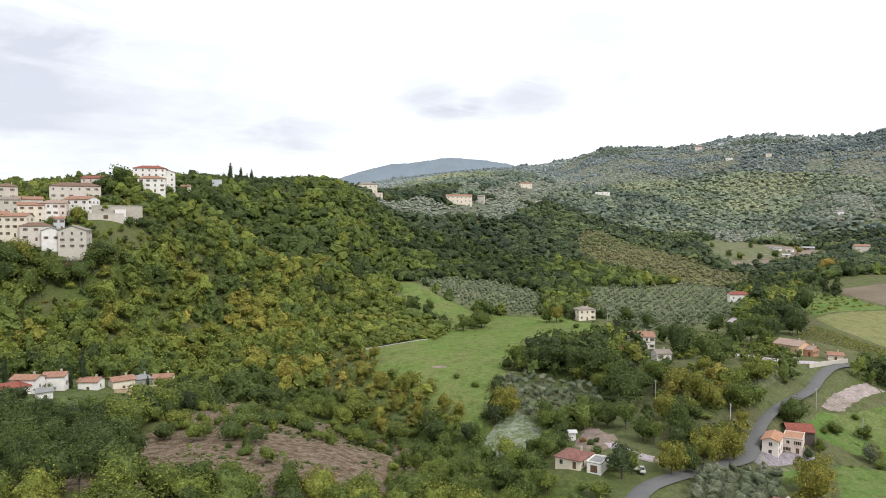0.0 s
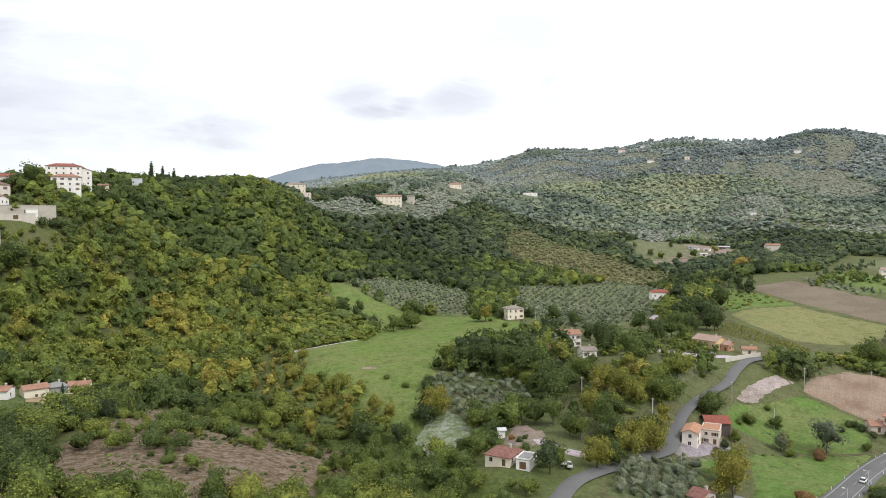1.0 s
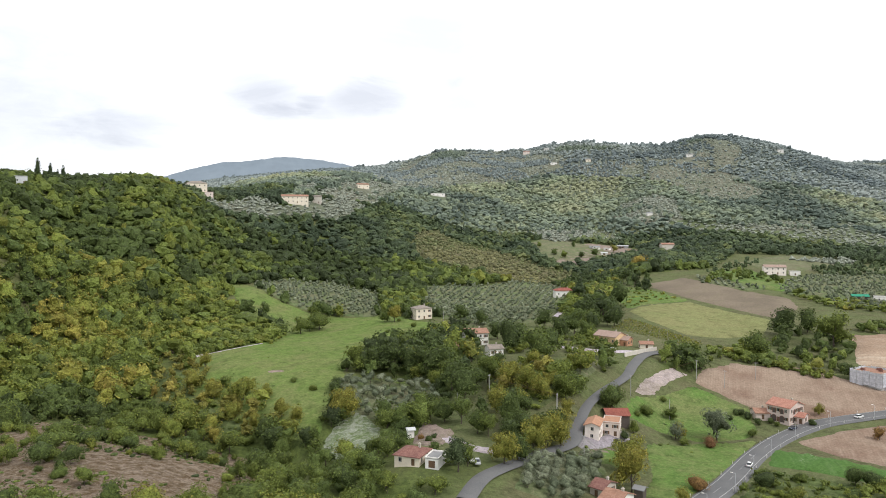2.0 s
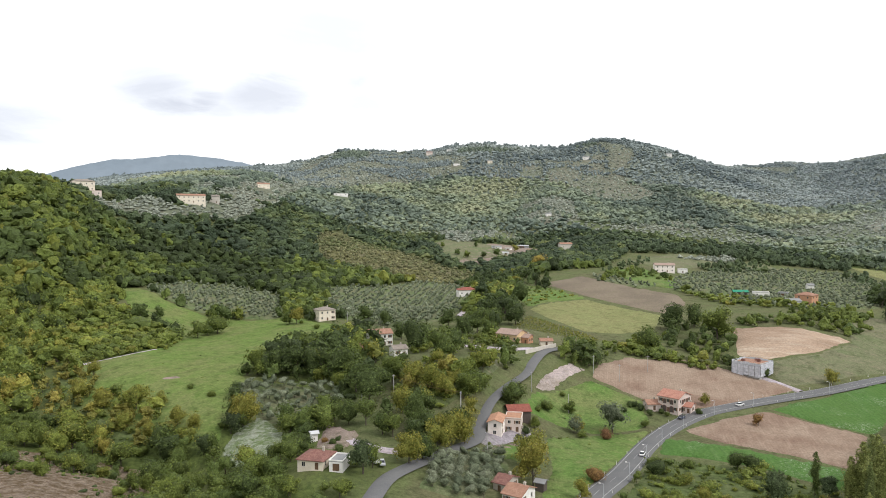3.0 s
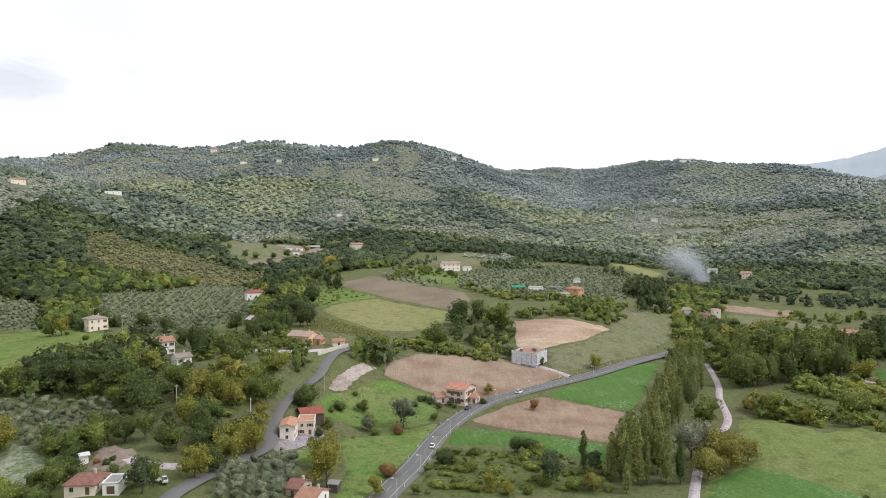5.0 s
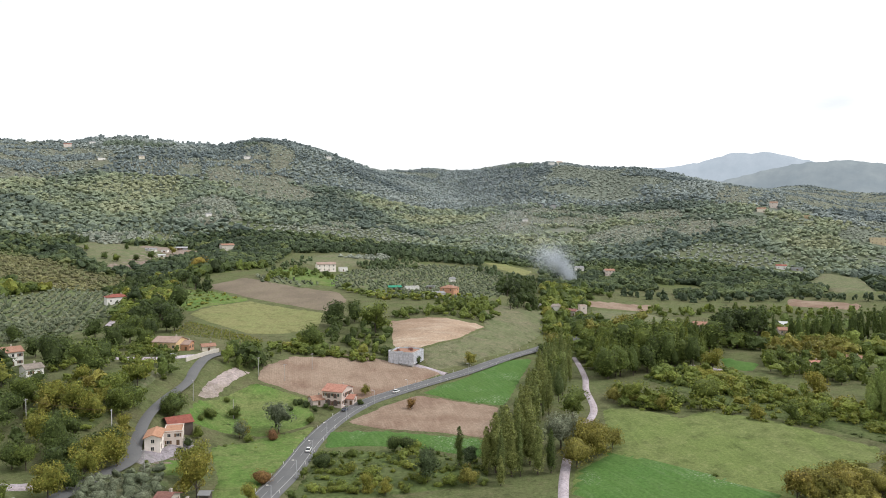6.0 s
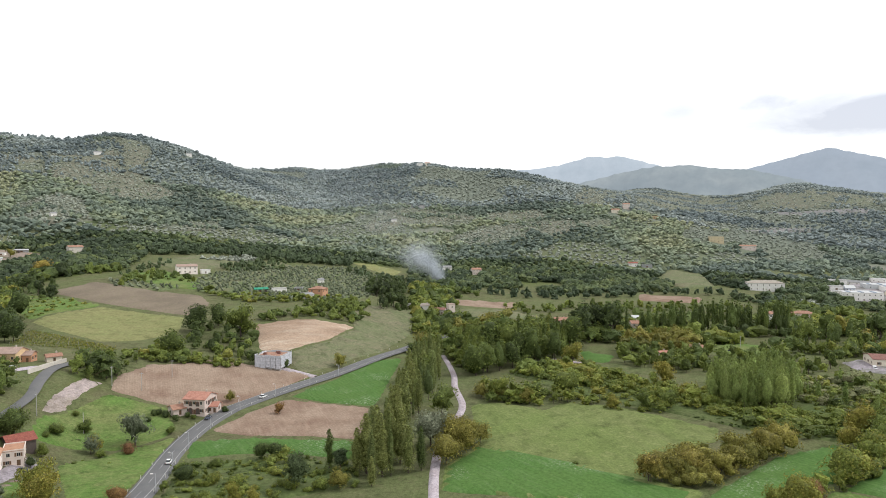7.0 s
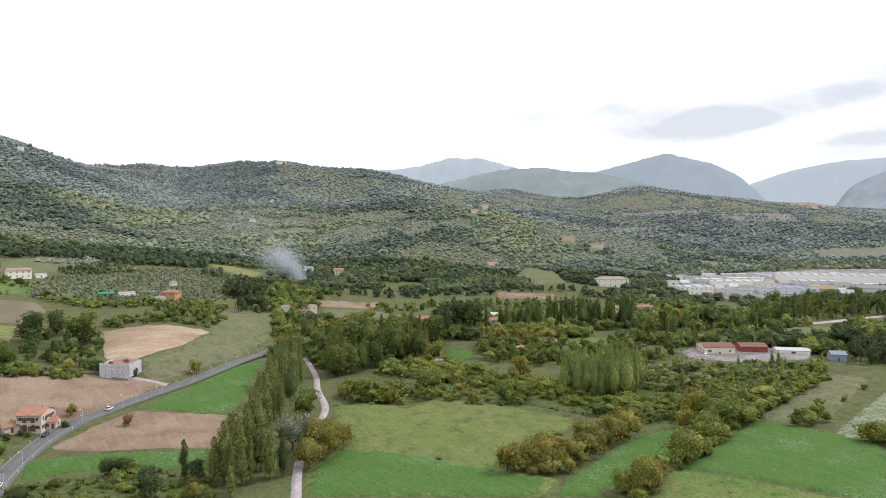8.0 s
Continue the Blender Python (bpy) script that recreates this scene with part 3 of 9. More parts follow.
FIELDS.append(("clearing", [(-8, 343), (-2, 345), (4, 343), (4, 340), (-2, 338), (-7, 339)]))
FIELDS.append(("clearing", [(97, 222), (118, 233), (110, 220), (96, 217)]))
FIELDS.append(("rough_grass", [(95, 271), (124, 308), (129, 298), (112, 264), (91, 247)]))
FIELDS.append(("pasture", [(116, 294), (135, 306), (153, 314), (128, 284), (112, 264), (105, 265)]))
FIELDS.append(("grass", [(88, 213), (100, 223), (112, 230), (127, 231), (113, 209), (106, 217)]))
FIELDS.append(("rough_grass", [(364, 43), (428, 50), (449, -5), (476, -49), (445, -48), (344, -9), (333, 8)]))
FIELDS.append(("pasture", [(403, 196), (409, 175), (381, 156), (368, 175)]))
FIELDS.append(("grass", [(521, 110), (537, 88), (517, 61), (485, 79), (494, 104)]))
FIELDS.append(("rough_grass", [(-176, 262), (-186, 285), (-169, 295), (-146, 305), (-128, 334), (-116, 307), (-127, 273), (-142, 261), (-148, 251)]))
FIELDS.append(("rough_grass", [(-150, 223), (-174, 259), (-147, 249), (-141, 259), (-126, 272), (-114, 304), (-103, 287), (-111, 248), (-127, 233)]))
FIELDS.append(("rough_grass", [(-57, 364), (-45, 385), (-36, 327), (-23, 307), (-10, 288), (-22, 291), (-36, 313), (-52, 340)]))


def rounded_ring(poly, step):
    """Ease the corners of a plan outline and sample it every few metres, with a slightly ragged edge."""
    p = np.asarray(poly, float)
    q = np.roll(p, -1, 0)
    p = np.stack([0.955 * p + 0.045 * q, 0.045 * p + 0.955 * q], 1).reshape(-1, 2)
    ring = []
    for a, b in zip(p, np.roll(p, -1, 0)):
        k = max(1, int(np.hypot(*(b - a)) / step))
        ring += [a + (b - a) * t / k for t in range(k)]
    ring = np.array(ring)
    ring += 0.06 * step * np.random.default_rng(3).standard_normal(ring.shape)
    return ring


def drape(name, ring, mat, lift, step):
    """A sheet over the ground inside an outline."""
    from mathutils.geometry import delaunay_2d_cdt
    lo, hi = ring.min(0), ring.max(0)
    gx, gy = np.meshgrid(np.arange(lo[0], hi[0], step), np.arange(lo[1], hi[1], step))
    gx, gy = gx.ravel(), gy.ravel()
    keep = inside(ring, gx, gy)
    pts = [Vector(p) for p in ring] + [Vector(p) for p in np.stack([gx[keep], gy[keep]], 1)]
    v, _, f, *_ = delaunay_2d_cdt(pts, [], [list(range(len(ring)))], 1, 0.01)
    v = np.array([tuple(p) for p in v])
    z = height(v[:, 0], v[:, 1]) + lift
    z[:len(ring)] -= lift + 0.12   # the rim dips into the soil
    return mesh_from(name, np.column_stack([v, z]), f, mat, True)


FIELD_NAMES = {
    "hay": ("hay_field", "yellowish green field of cut hay"), "meadow": ("meadow", "green sloping hay meadow with faint tracks"), "grass": ("grass_field", "fresh green mown grass field"),
    "pasture": ("pasture", "dull green pasture on the slope"), "rough_grass": ("rough_field", "rough grass with weeds and brambles"),
    "dry_grass": ("stubble_field", "yellowish green stubble field"), "pale_grass": ("flecked_field", "grass flecked with white seed heads"),
    "scrub": ("scrub_field", "dry brown scrub field among woods"), "bare_slope": ("bare_slope", "bare stony brown slope with pale scree"),
    "olive_ground": ("grove_floor", "grassy floor of an olive grove"), "terrace": ("terraced_grove", "terraced grey green grove floor on the hill"), "scree": ("scree_slope", "pale rocky scree among scrub"),
    "clearing": ("clearing", "worn grass clearing round a farm"),
    "vineyard_ground": ("vineyard_floor", "grassed floor of a small vineyard"), "cut_bank": ("earth_bank", "pale cut bank of bare earth"),
    "yard": ("gravel_yard", "pale gravel yard of working buildings"), "tilth": ("ploughed_field", "freshly ploughed reddish brown field"),
    "pale_tilth": ("ploughed_field", "ploughed field drying pale on top"), "grey_tilth": ("harrowed_field", "harrowed grey brown field"),
    "green_crop": ("crop_field", "field of short bright green crop"),
}
RINGS = []
for k, (kind, poly) in enumerate(FIELDS):
    c = np.mean(poly, 0)
    far = float(np.hypot(*c))
    ring = rounded_ring(poly, max(2.0, far / 130))
    RINGS.append((kind, ring))
    name, label = FIELD_NAMES[kind]
    # pasture and grass beyond 1200 m take a paler, greyer colour
    ob = new(name, drape(name, ring, SOIL["far_pasture" if far > 1200 and kind in ("pasture", "grass") else kind], 0.10 + far * 0.0009 + 0.006 * k + (0.22 if kind == "green_crop" else 0), max(2.5, far / 80)))
    tagged(ob, label, "field", kind="structure")

# ---- roads and tracks ----
ROADS = {}
ROADS["main_road"] = (6.8, [(104.8, 174.2), (120.8, 187.1), (138.2, 200.4), (167.7, 226.6), (190.6, 241.3), (214.2, 250.4), (234.1, 253.2), (272.7, 257.4), (320.8, 261.3), (364.7, 270.4), (417.6, 284.0), (454.1, 280.1), (492.5, 263.2)])
ROADS["side_road"] = (3.5, [(47.6, 182.6), (55.0, 193.6), (62.7, 201.0), (77.4, 212.8), (97.1, 228.2), (105.7, 243.2), (117.0, 260.0), (134.8, 279.9), (152.0, 295.5), (162.4, 307.4), (178.8, 323.0), (217.2, 349.6)])
ROADS["farm_track"] = (2.8, [(283.7, 261.8), (280.4, 276.9), (276.9, 288.4)])
ROADS["gravel_path"] = (1.8, [(174.5, 114.7), (193.1, 127.0), (208.6, 136.5), (227.3, 146.6), (256.5, 159.6), (273.2, 165.6), (292.1, 175.8), (320.3, 197.2), (344.4, 212.7), (370.5, 232.6), (391.9, 250.3)])
ROADS["field_track"] = (2.8, [(417.4, 184.5), (411.2, 157.0), (383.6, 112.7), (375.8, 79.2)])
ROADS["lane"] = (2.8, [(131.2, 345.9), (153.1, 325.6), (171.0, 323.4)])
ROADS["drive"] = (2.8, [(182.3, 455.5), (205.1, 493.1), (217.6, 517.4)])
ROADS["yard_track"] = (3.0, [(49.7, 244.0), (54.4, 226.9), (59.9, 217.1), (65.4, 215.3)])
ROADS["meadow_edge"] = (0.6, [(-42.9, 395.4), (-34.5, 395.8), (-25.2, 400.3), (-16.6, 407.0), (-9.3, 413.2)])
ROADS["valley_lane"] = (5, [(627.5, 6.5), (649.6, -24.0), (680.3, -69.1), (759.6, -136.3)])
asphalt, ant, ab = material("worn_asphalt", 0.85)
ant.links.new(mix(ant, mix(ant, (0.092, 0.093, 0.098), (0.128, 0.127, 0.127), noise_node(ant, 3.0, 5)), (0.150, 0.147, 0.142), nt_scale(ant, noise_node(ant, 0.15, 3), 0.5)), ab.inputs["Base Color"])
gravel = soil("white_gravel", (0.370, 0.345, 0.305), (0.460, 0.435, 0.385), (0.320, 0.285, 0.235), fine=2.0, coarse=0.1)
white_paint, wnt, wb = material("road_paint", 0.7)
wnt.links.new(mix(wnt, (0.44, 0.44, 0.43), (0.28, 0.28, 0.27), noise_node(wnt, 1.2, 4)), wb.inputs["Base Color"])


def smooth_line(pts, step):
    """A rounded way through plan points, sampled every `step` metres (Catmull-Rom)."""
    p = np.asarray(pts, float)
    p = np.vstack([2 * p[0] - p[1], p, 2 * p[-1] - p[-2]])
    res = []
    for i in range(1, len(p) - 2):
        a, b, c, d = p[i - 1:i + 3]
        k = max(2, int(np.hypot(*(c - b)) / step))
        for t in np.arange(k) / k:
            res.append(0.5 * (2 * b + (c - a) * t + (2 * a - 5 * b + 4 * c - d) * t * t + (3 * b - a - 3 * c + d) * t ** 3))
    res.append(p[-2])
    return np.array(res)


def offset_line(line, d):
    g = np.gradient(line, axis=0)
    g /= np.maximum(np.hypot(g[:, 0], g[:, 1]), 1e-6)[:, None]
    return line + np.stack([g[:, 1], -g[:, 0]], 1) * d


def strip(name, line, d0, d1, mat, lift, skirt=0.0):
    """A band of road surface between two offsets of a line, level across, with sloping verges."""
    zc = height(line[:, 0], line[:, 1]) + lift
    a, b = offset_line(line, d0), offset_line(line, d1)
    cols = [(a, zc), (b, zc)]
    if skirt:
        cols = [(offset_line(line, d0 - skirt), zc - 0.7), *cols, (offset_line(line, d1 + skirt), zc - 0.7)]
    n = len(line)
    verts = np.concatenate([np.column_stack([c, z]) for c, z in cols])
    faces = []
    for k in range(len(cols) - 1):
        faces += [(k * n + i, k * n + i + 1, (k + 1) * n + i + 1, (k + 1) * n + i) for i in range(n - 1)]
    return new(name, mesh_from(name, verts, faces, mat, True))


LINES = {}
for key, (wide, pts) in ROADS.items():
    line = smooth_line(pts, 3.0)
    LINES[key] = (wide, line)
    paved = key in ("main_road", "side_road")
    ob = strip("road" if paved else "track", line, -wide / 2, wide / 2, asphalt if paved else gravel, 0.62, 1.2 if paved else 0.9)
    tagged(ob, {"main_road": "grey two-lane asphalt road with white edge lines", "side_road": "narrow grey asphalt lane climbing the slope"}.get(key, "pale gravel track between fields"), "road", kind="structure")
    if key == "main_road":
        for side in (-1, 1):
            s = strip("edge_line", line, side * (wide / 2 - 0.42) - 0.09, side * (wide / 2 - 0.42) + 0.09, white_paint, 0.635)
            tagged(s, "white painted edge line on the road", "road marking", kind="structure")
        for i in range(0, len(line) - 3, 5):
            s = strip("centre_dash", line[i:i + 2 + 1], -0.05, 0.05, white_paint, 0.636)
            tagged(s, "white painted centre dash on the road", "road marking", group="centre dashes", kind="structure")

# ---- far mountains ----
HAZE_GLOW = (0.535, 0.615, 0.72)   # haze colour that the backdrop itself gives off


def far_rock(name, base, light, haze):
    """Backdrop rock and woods far off, with haze added as an even glow of the surface."""
    m, nt, b = material(name, 1.0)
    b.inputs["Specular IOR Level"].default_value = 0
    col = mix(nt, base, light, noise_node(nt, 0.006, 6, 0.6))
    col = mix(nt, col, tuple(0.55 * c for c in base), nt_scale(nt, noise_node(nt, 0.022, 6, 0.7, low=0.42, high=0.66), 0.35))
    col = mix(nt, col, tuple(1.4 * c for c in light), nt_scale(nt, noise_node(nt, 0.013, 6, 0.75, low=0.60, high=0.74), 0.3))
    nt.links.new(col, b.inputs["Base Color"])
    # no air is modelled, so the rock itself glows with the haze
    b.inputs["Emission Color"].default_value = (*HAZE_GLOW, 1)
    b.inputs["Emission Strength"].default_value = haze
    return m


def mountain(crest, base_el, depth, mat, label):
    """A far range: crest given as bearing and height in degrees with its distance; flanks fall to the front and the back."""
    az = np.arange(crest[0][0], crest[-1][0] + 0.01, 0.25)
    el = np.interp(az, [c[0] for c in crest], [c[1] for c in crest])
    el = np.convolve(np.pad(el, 1, "edge"), np.ones(3) / 3, "valid")
    dist = np.interp(az, [c[0] for c in crest], [c[2] for c in crest])
    rows = []
    for f in np.linspace(-1, 1, 17):
        r = dist + f * depth
        top = dist * np.tan(np.radians(el))
        foot = dist * math.tan(radians(base_el))
        k = (1 - abs(f)) ** 1.25
        rough = np.array([noise.fractal(Vector((a * 0.55, f * 2.2, 3.1)), 1.0, 2.0, 5) for a in az]) * (1 - k) * 55 + \
            np.array([noise.fractal(Vector((a * 1.9, f * 5, 7.1)), 1.0, 2.0, 4) for a in az]) * 13 * (0.4 + (1 - k))
        zz = EYE + foot + (top - foot) * k + rough
        rows.append(np.column_stack([r * np.sin(np.radians(az)), r * np.cos(np.radians(az)), zz]))
    n = len(az)
    faces = [(k * n + i, k * n + i + 1, (k + 1) * n + i + 1, (k + 1) * n + i) for k in range(16) for i in range(n - 1)]
    ob = new("backdrop", mesh_from("mountain", np.concatenate(rows), faces, mat, True))
    tagged(ob, label, "mountain", kind="structure")


MOUNTAIN_NORTH = [(-10.0, 2.76, 4500), (-8.2, 3.39, 4500), (-6.7, 3.89, 4500), (-4.2, 4.53, 4500), (-1.8, 4.72, 4500), (0.3, 5.07, 4500), (3.0, 4.89, 4500), (5.4, 4.52, 4500), (7.9, 3.66, 4500), (10.5, 2.75, 4500)]
MOUNTAIN_TWIN = [(60.2, 2.45, 4600), (62.6, 3.88, 4600), (63.4, 4.24, 4600), (63.9, 4.16, 4600), (66.4, 4.48, 4600), (69.1, 5.19, 4600), (70.2, 5.06, 4600), (71.3, 5.14, 4600), (73.8, 4.46, 4600), (77.6, 3.33, 4600), (80.2, 2.86, 4600)]
MOUNTAIN_PEAK = [(77.1, 2.89, 4300), (80.6, 4.03, 4300), (82.7, 4.56, 4300), (84.4, 4.99, 4300), (85.6, 5.3, 4300), (86.9, 4.93, 4300), (88.9, 4.41, 4300), (90.8, 3.44, 4300), (92.2, 2.06, 4300), (93.5, 0.61, 4300)]
MOUNTAIN_LONG = [(88.9, 1.48, 4800), (91.6, 2.89, 4800), (94.2, 3.76, 4800), (96.3, 4.16, 4800), (97.7, 4.34, 4800), (100.0, 4.43, 4800), (104.1, 4.73, 4800), (109.6, 4.55, 4800)]
HAZY_HILL = [(64.6, 2.02, 3600), (68.2, 3.1, 3600), (71.3, 3.85, 3600), (73.6, 4.29, 3600), (76.5, 4.35, 3600), (78.0, 4.07, 3600), (80.6, 3.9, 3600), (83.6, 3.16, 3600), (86.5, 2.14, 3600), (88.9, 1.05, 3600)]
MOUNTAIN_CLIFF = [(96.2, 0.0, 4000), (97.1, 1.38, 4000), (97.9, 2.54, 4000), (99.1, 3.17, 4000), (100.0, 3.55, 4000), (102.6, 4.63, 4000), (106.9, 5.08, 4000)]
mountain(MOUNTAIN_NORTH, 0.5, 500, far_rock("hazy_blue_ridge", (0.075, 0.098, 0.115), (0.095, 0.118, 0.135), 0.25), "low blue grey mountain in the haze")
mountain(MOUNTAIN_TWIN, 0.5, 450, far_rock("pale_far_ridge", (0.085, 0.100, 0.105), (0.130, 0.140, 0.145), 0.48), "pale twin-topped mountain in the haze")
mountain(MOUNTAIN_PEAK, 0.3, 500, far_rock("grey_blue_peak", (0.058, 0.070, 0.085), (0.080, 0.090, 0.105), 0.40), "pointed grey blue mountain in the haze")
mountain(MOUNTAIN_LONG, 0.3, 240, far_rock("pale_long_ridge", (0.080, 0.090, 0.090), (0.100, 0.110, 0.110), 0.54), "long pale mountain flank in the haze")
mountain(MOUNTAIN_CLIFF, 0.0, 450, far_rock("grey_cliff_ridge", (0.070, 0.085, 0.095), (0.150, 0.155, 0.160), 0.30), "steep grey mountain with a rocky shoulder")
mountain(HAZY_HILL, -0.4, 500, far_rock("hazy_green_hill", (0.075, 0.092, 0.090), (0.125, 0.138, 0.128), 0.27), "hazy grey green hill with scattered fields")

# ---- foliage ----
def foliage(name, stops, spread=0.0, gloss=0.3, low=0.70, high=1.42, pit_shade=0.42, grain=0.9):
    """Leaves: colour by the plant's own tint (and by chance between separate plants), with light sprays and shaded gaps
    painted in by noise; grain: sprays per metre.
    """
    m = bpy.data.materials.new(name)
    m.use_nodes = True
    nt = m.node_tree
    b = nt.nodes["Principled BSDF"]
    b.inputs["Roughness"].default_value, b.inputs["Specular IOR Level"].default_value = 0.65, gloss * 0.5
    tint = nt.nodes.new("ShaderNodeAttribute")
    tint.attribute_name = "tint"
    value = tint.outputs["Fac"]
    if spread:
        info = nt.nodes.new("ShaderNodeObjectInfo")
        add = nt.nodes.new("ShaderNodeMath")
        add.operation = "MULTIPLY_ADD"
        nt.links.new(info.outputs["Random"], add.inputs[0])
        add.inputs[1].default_value = spread
        nt.links.new(value, add.inputs[2])
        value = add.outputs[0]
    ramp = nt.nodes.new("ShaderNodeValToRGB")
    el = ramp.color_ramp.elements
    while len(el) < len(stops):
        el.new(0.5)
    for e, (p, c) in zip(el, stops):
        e.position, e.color = p, (*c, 1)
    nt.links.new(value, ramp.inputs[0])
    island = nt.nodes.new("ShaderNodeNewGeometry")
    vary = nt.nodes.new("ShaderNodeMapRange")
    vary.inputs["To Min"].default_value, vary.inputs["To Max"].default_value = low, high
    nt.links.new(island.outputs["Random Per Island"], vary.inputs["Value"])
    shade = nt.nodes.new("ShaderNodeVectorMath")
    shade.operation = "SCALE"
    nt.links.new(ramp.outputs[0], shade.inputs[0])
    nt.links.new(vary.outputs[0], shade.inputs[3])
    # shade between the sprays goes into the colour as noise
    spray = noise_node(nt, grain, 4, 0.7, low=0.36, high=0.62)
    gap_shade = noise_node(nt, grain * 2.6, 4, 0.75, low=0.36, high=0.62)
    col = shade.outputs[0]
    for light in (nt_unit(nt, spray, pit_shade, 1.25), nt_unit(nt, gap_shade, pit_shade, 1.45)):
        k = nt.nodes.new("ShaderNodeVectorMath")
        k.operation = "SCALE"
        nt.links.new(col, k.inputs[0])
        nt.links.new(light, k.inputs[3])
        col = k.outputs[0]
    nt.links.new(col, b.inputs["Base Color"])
    bump(nt, b, spray, 0.4, 0.5 / grain)
    thin = nt.nodes.new("ShaderNodeBsdfTranslucent")
    nt.links.new(col, thin.inputs[0])
    both = nt.nodes.new("ShaderNodeMixShader")
    both.inputs[0].default_value = 0.25
    nt.links.new(b.outputs[0], both.inputs[1])
    nt.links.new(thin.outputs[0], both.inputs[2])
    nt.links.new(both.outputs[0], nt.nodes["Material Output"].inputs[0])
    return m


def nt_unit(nt, sock, depth, top):
    """0..1 stretched to (1 - depth)..top."""
    n = nt.nodes.new("ShaderNodeMapRange")
    n.inputs["To Min"].default_value, n.inputs["To Max"].default_value = 1 - depth, top
    nt.links.new(sock, n.inputs["Value"])
    return n.outputs[0]


BROAD = [(0.0, (0.042, 0.058, 0.024)), (0.22, (0.083, 0.114, 0.031)), (0.45, (0.151, 0.182, 0.036)), (0.65, (0.248, 0.217, 0.045)), (0.85, (0.251, 0.163, 0.045)), (1.0, (0.189, 0.099, 0.051))]
SILVER = [(0.0, (0.098, 0.120, 0.072)), (0.5, (0.145, 0.168, 0.104)), (1.0, (0.195, 0.214, 0.140))]
DARK = [(0, (0.019, 0.031, 0.017)), (0.6, (0.041, 0.060, 0.027)), (1, (0.069, 0.094, 0.040))]
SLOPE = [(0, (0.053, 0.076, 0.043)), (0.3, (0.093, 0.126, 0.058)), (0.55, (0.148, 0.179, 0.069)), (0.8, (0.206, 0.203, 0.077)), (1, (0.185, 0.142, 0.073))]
# leaf colours paled and blued with distance: haze put into the base colour
HAZED_HILL = [(0, (0.109, 0.141, 0.116)), (0.3, (0.197, 0.239, 0.173)), (0.55, (0.265, 0.304, 0.191)), (0.8, (0.312, 0.322, 0.197)), (1, (0.277, 0.240, 0.180))]
HAZED_FARHILL = [(0, (0.150, 0.184, 0.186)), (0.5, (0.270, 0.312, 0.297)), (1, (0.332, 0.359, 0.328))]
HAZED_SILVER = [(0.0, (0.212, 0.233, 0.190)), (1.0, (0.283, 0.302, 0.244))]
DRY = [(0.0, (0.120, 0.150, 0.058)), (0.5, (0.190, 0.185, 0.095)), (1.0, (0.225, 0.220, 0.078))]
POPLAR = [(0, (0.077, 0.108, 0.040)), (0.4, (0.152, 0.182, 0.057)), (0.75, (0.239, 0.243, 0.069)), (1, (0.285, 0.227, 0.068))]
LIGHT = [(0, (0.130, 0.185, 0.050)), (1, (0.235, 0.280, 0.080))]
GOLD_LEAF = [(0, (0.128, 0.140, 0.036)), (0.6, (0.205, 0.185, 0.042)), (1, (0.238, 0.172, 0.044))]
LEAF = {"gold": foliage("golden_bush_leaves", GOLD_LEAF), "poplar": foliage("poplar_leaves", POPLAR), "light": foliage("young_poplar_leaves", LIGHT, pit_shade=0.35), "dry": foliage("dry_scrub_leaves", DRY), "slope": foliage("slope_wood_leaves", SLOPE, low=0.80, high=1.25, pit_shade=0.5, grain=0.6), "hill": foliage("hazed_hill_leaves", HAZED_HILL, low=0.92, high=1.12, grain=0.5), "hazed_farhill": foliage("hazed_high_leaves", HAZED_FARHILL, low=0.92, high=1.10, pit_shade=0.42, grain=0.3), "hazed_silver": foliage("hazed_olive_leaves", HAZED_SILVER, low=0.88, high=1.14, pit_shade=0.3, grain=0.5), "broad": foliage("woodland_leaves", BROAD, grain=1.1), "silver": foliage("olive_leaves", SILVER, low=0.82, high=1.22, pit_shade=0.35), "dark": foliage("cypress_leaves", DARK)}
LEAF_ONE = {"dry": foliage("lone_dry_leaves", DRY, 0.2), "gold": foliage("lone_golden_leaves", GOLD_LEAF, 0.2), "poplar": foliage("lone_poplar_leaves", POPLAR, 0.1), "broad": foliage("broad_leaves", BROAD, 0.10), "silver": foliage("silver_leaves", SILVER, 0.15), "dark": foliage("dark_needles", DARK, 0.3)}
bark, bnt, bb = material("bark", 0.95)
bnt.links.new(mix(bnt, (0.060, 0.048, 0.036), (0.120, 0.100, 0.080), noise_node(bnt, 3.0, 5)), bb.inputs["Base Color"])

GOLDEN = (1 + 5 ** 0.5) / 2
BALL_V = np.array([(-1, GOLDEN, 0), (1, GOLDEN, 0), (-1, -GOLDEN, 0), (1, -GOLDEN, 0), (0, -1, GOLDEN), (0, 1, GOLDEN), (0, -1, -GOLDEN), (0, 1, -GOLDEN), (GOLDEN, 0, -1), (GOLDEN, 0, 1), (-GOLDEN, 0, -1), (-GOLDEN, 0, 1)], float)
BALL_V /= np.linalg.norm(BALL_V[0])
BALL_F = np.array([(0, 11, 5), (0, 5, 1), (0, 1, 7), (0, 7, 10), (0, 10, 11), (1, 5, 9), (5, 11, 4), (11, 10, 2), (10, 7, 6), (7, 1, 8), (3, 9, 4), (3, 4, 2), (3, 2, 6), (3, 6, 8), (3, 8, 9), (4, 9, 5), (2, 4, 11), (6, 2, 10), (8, 6, 7), (9, 8, 1)])


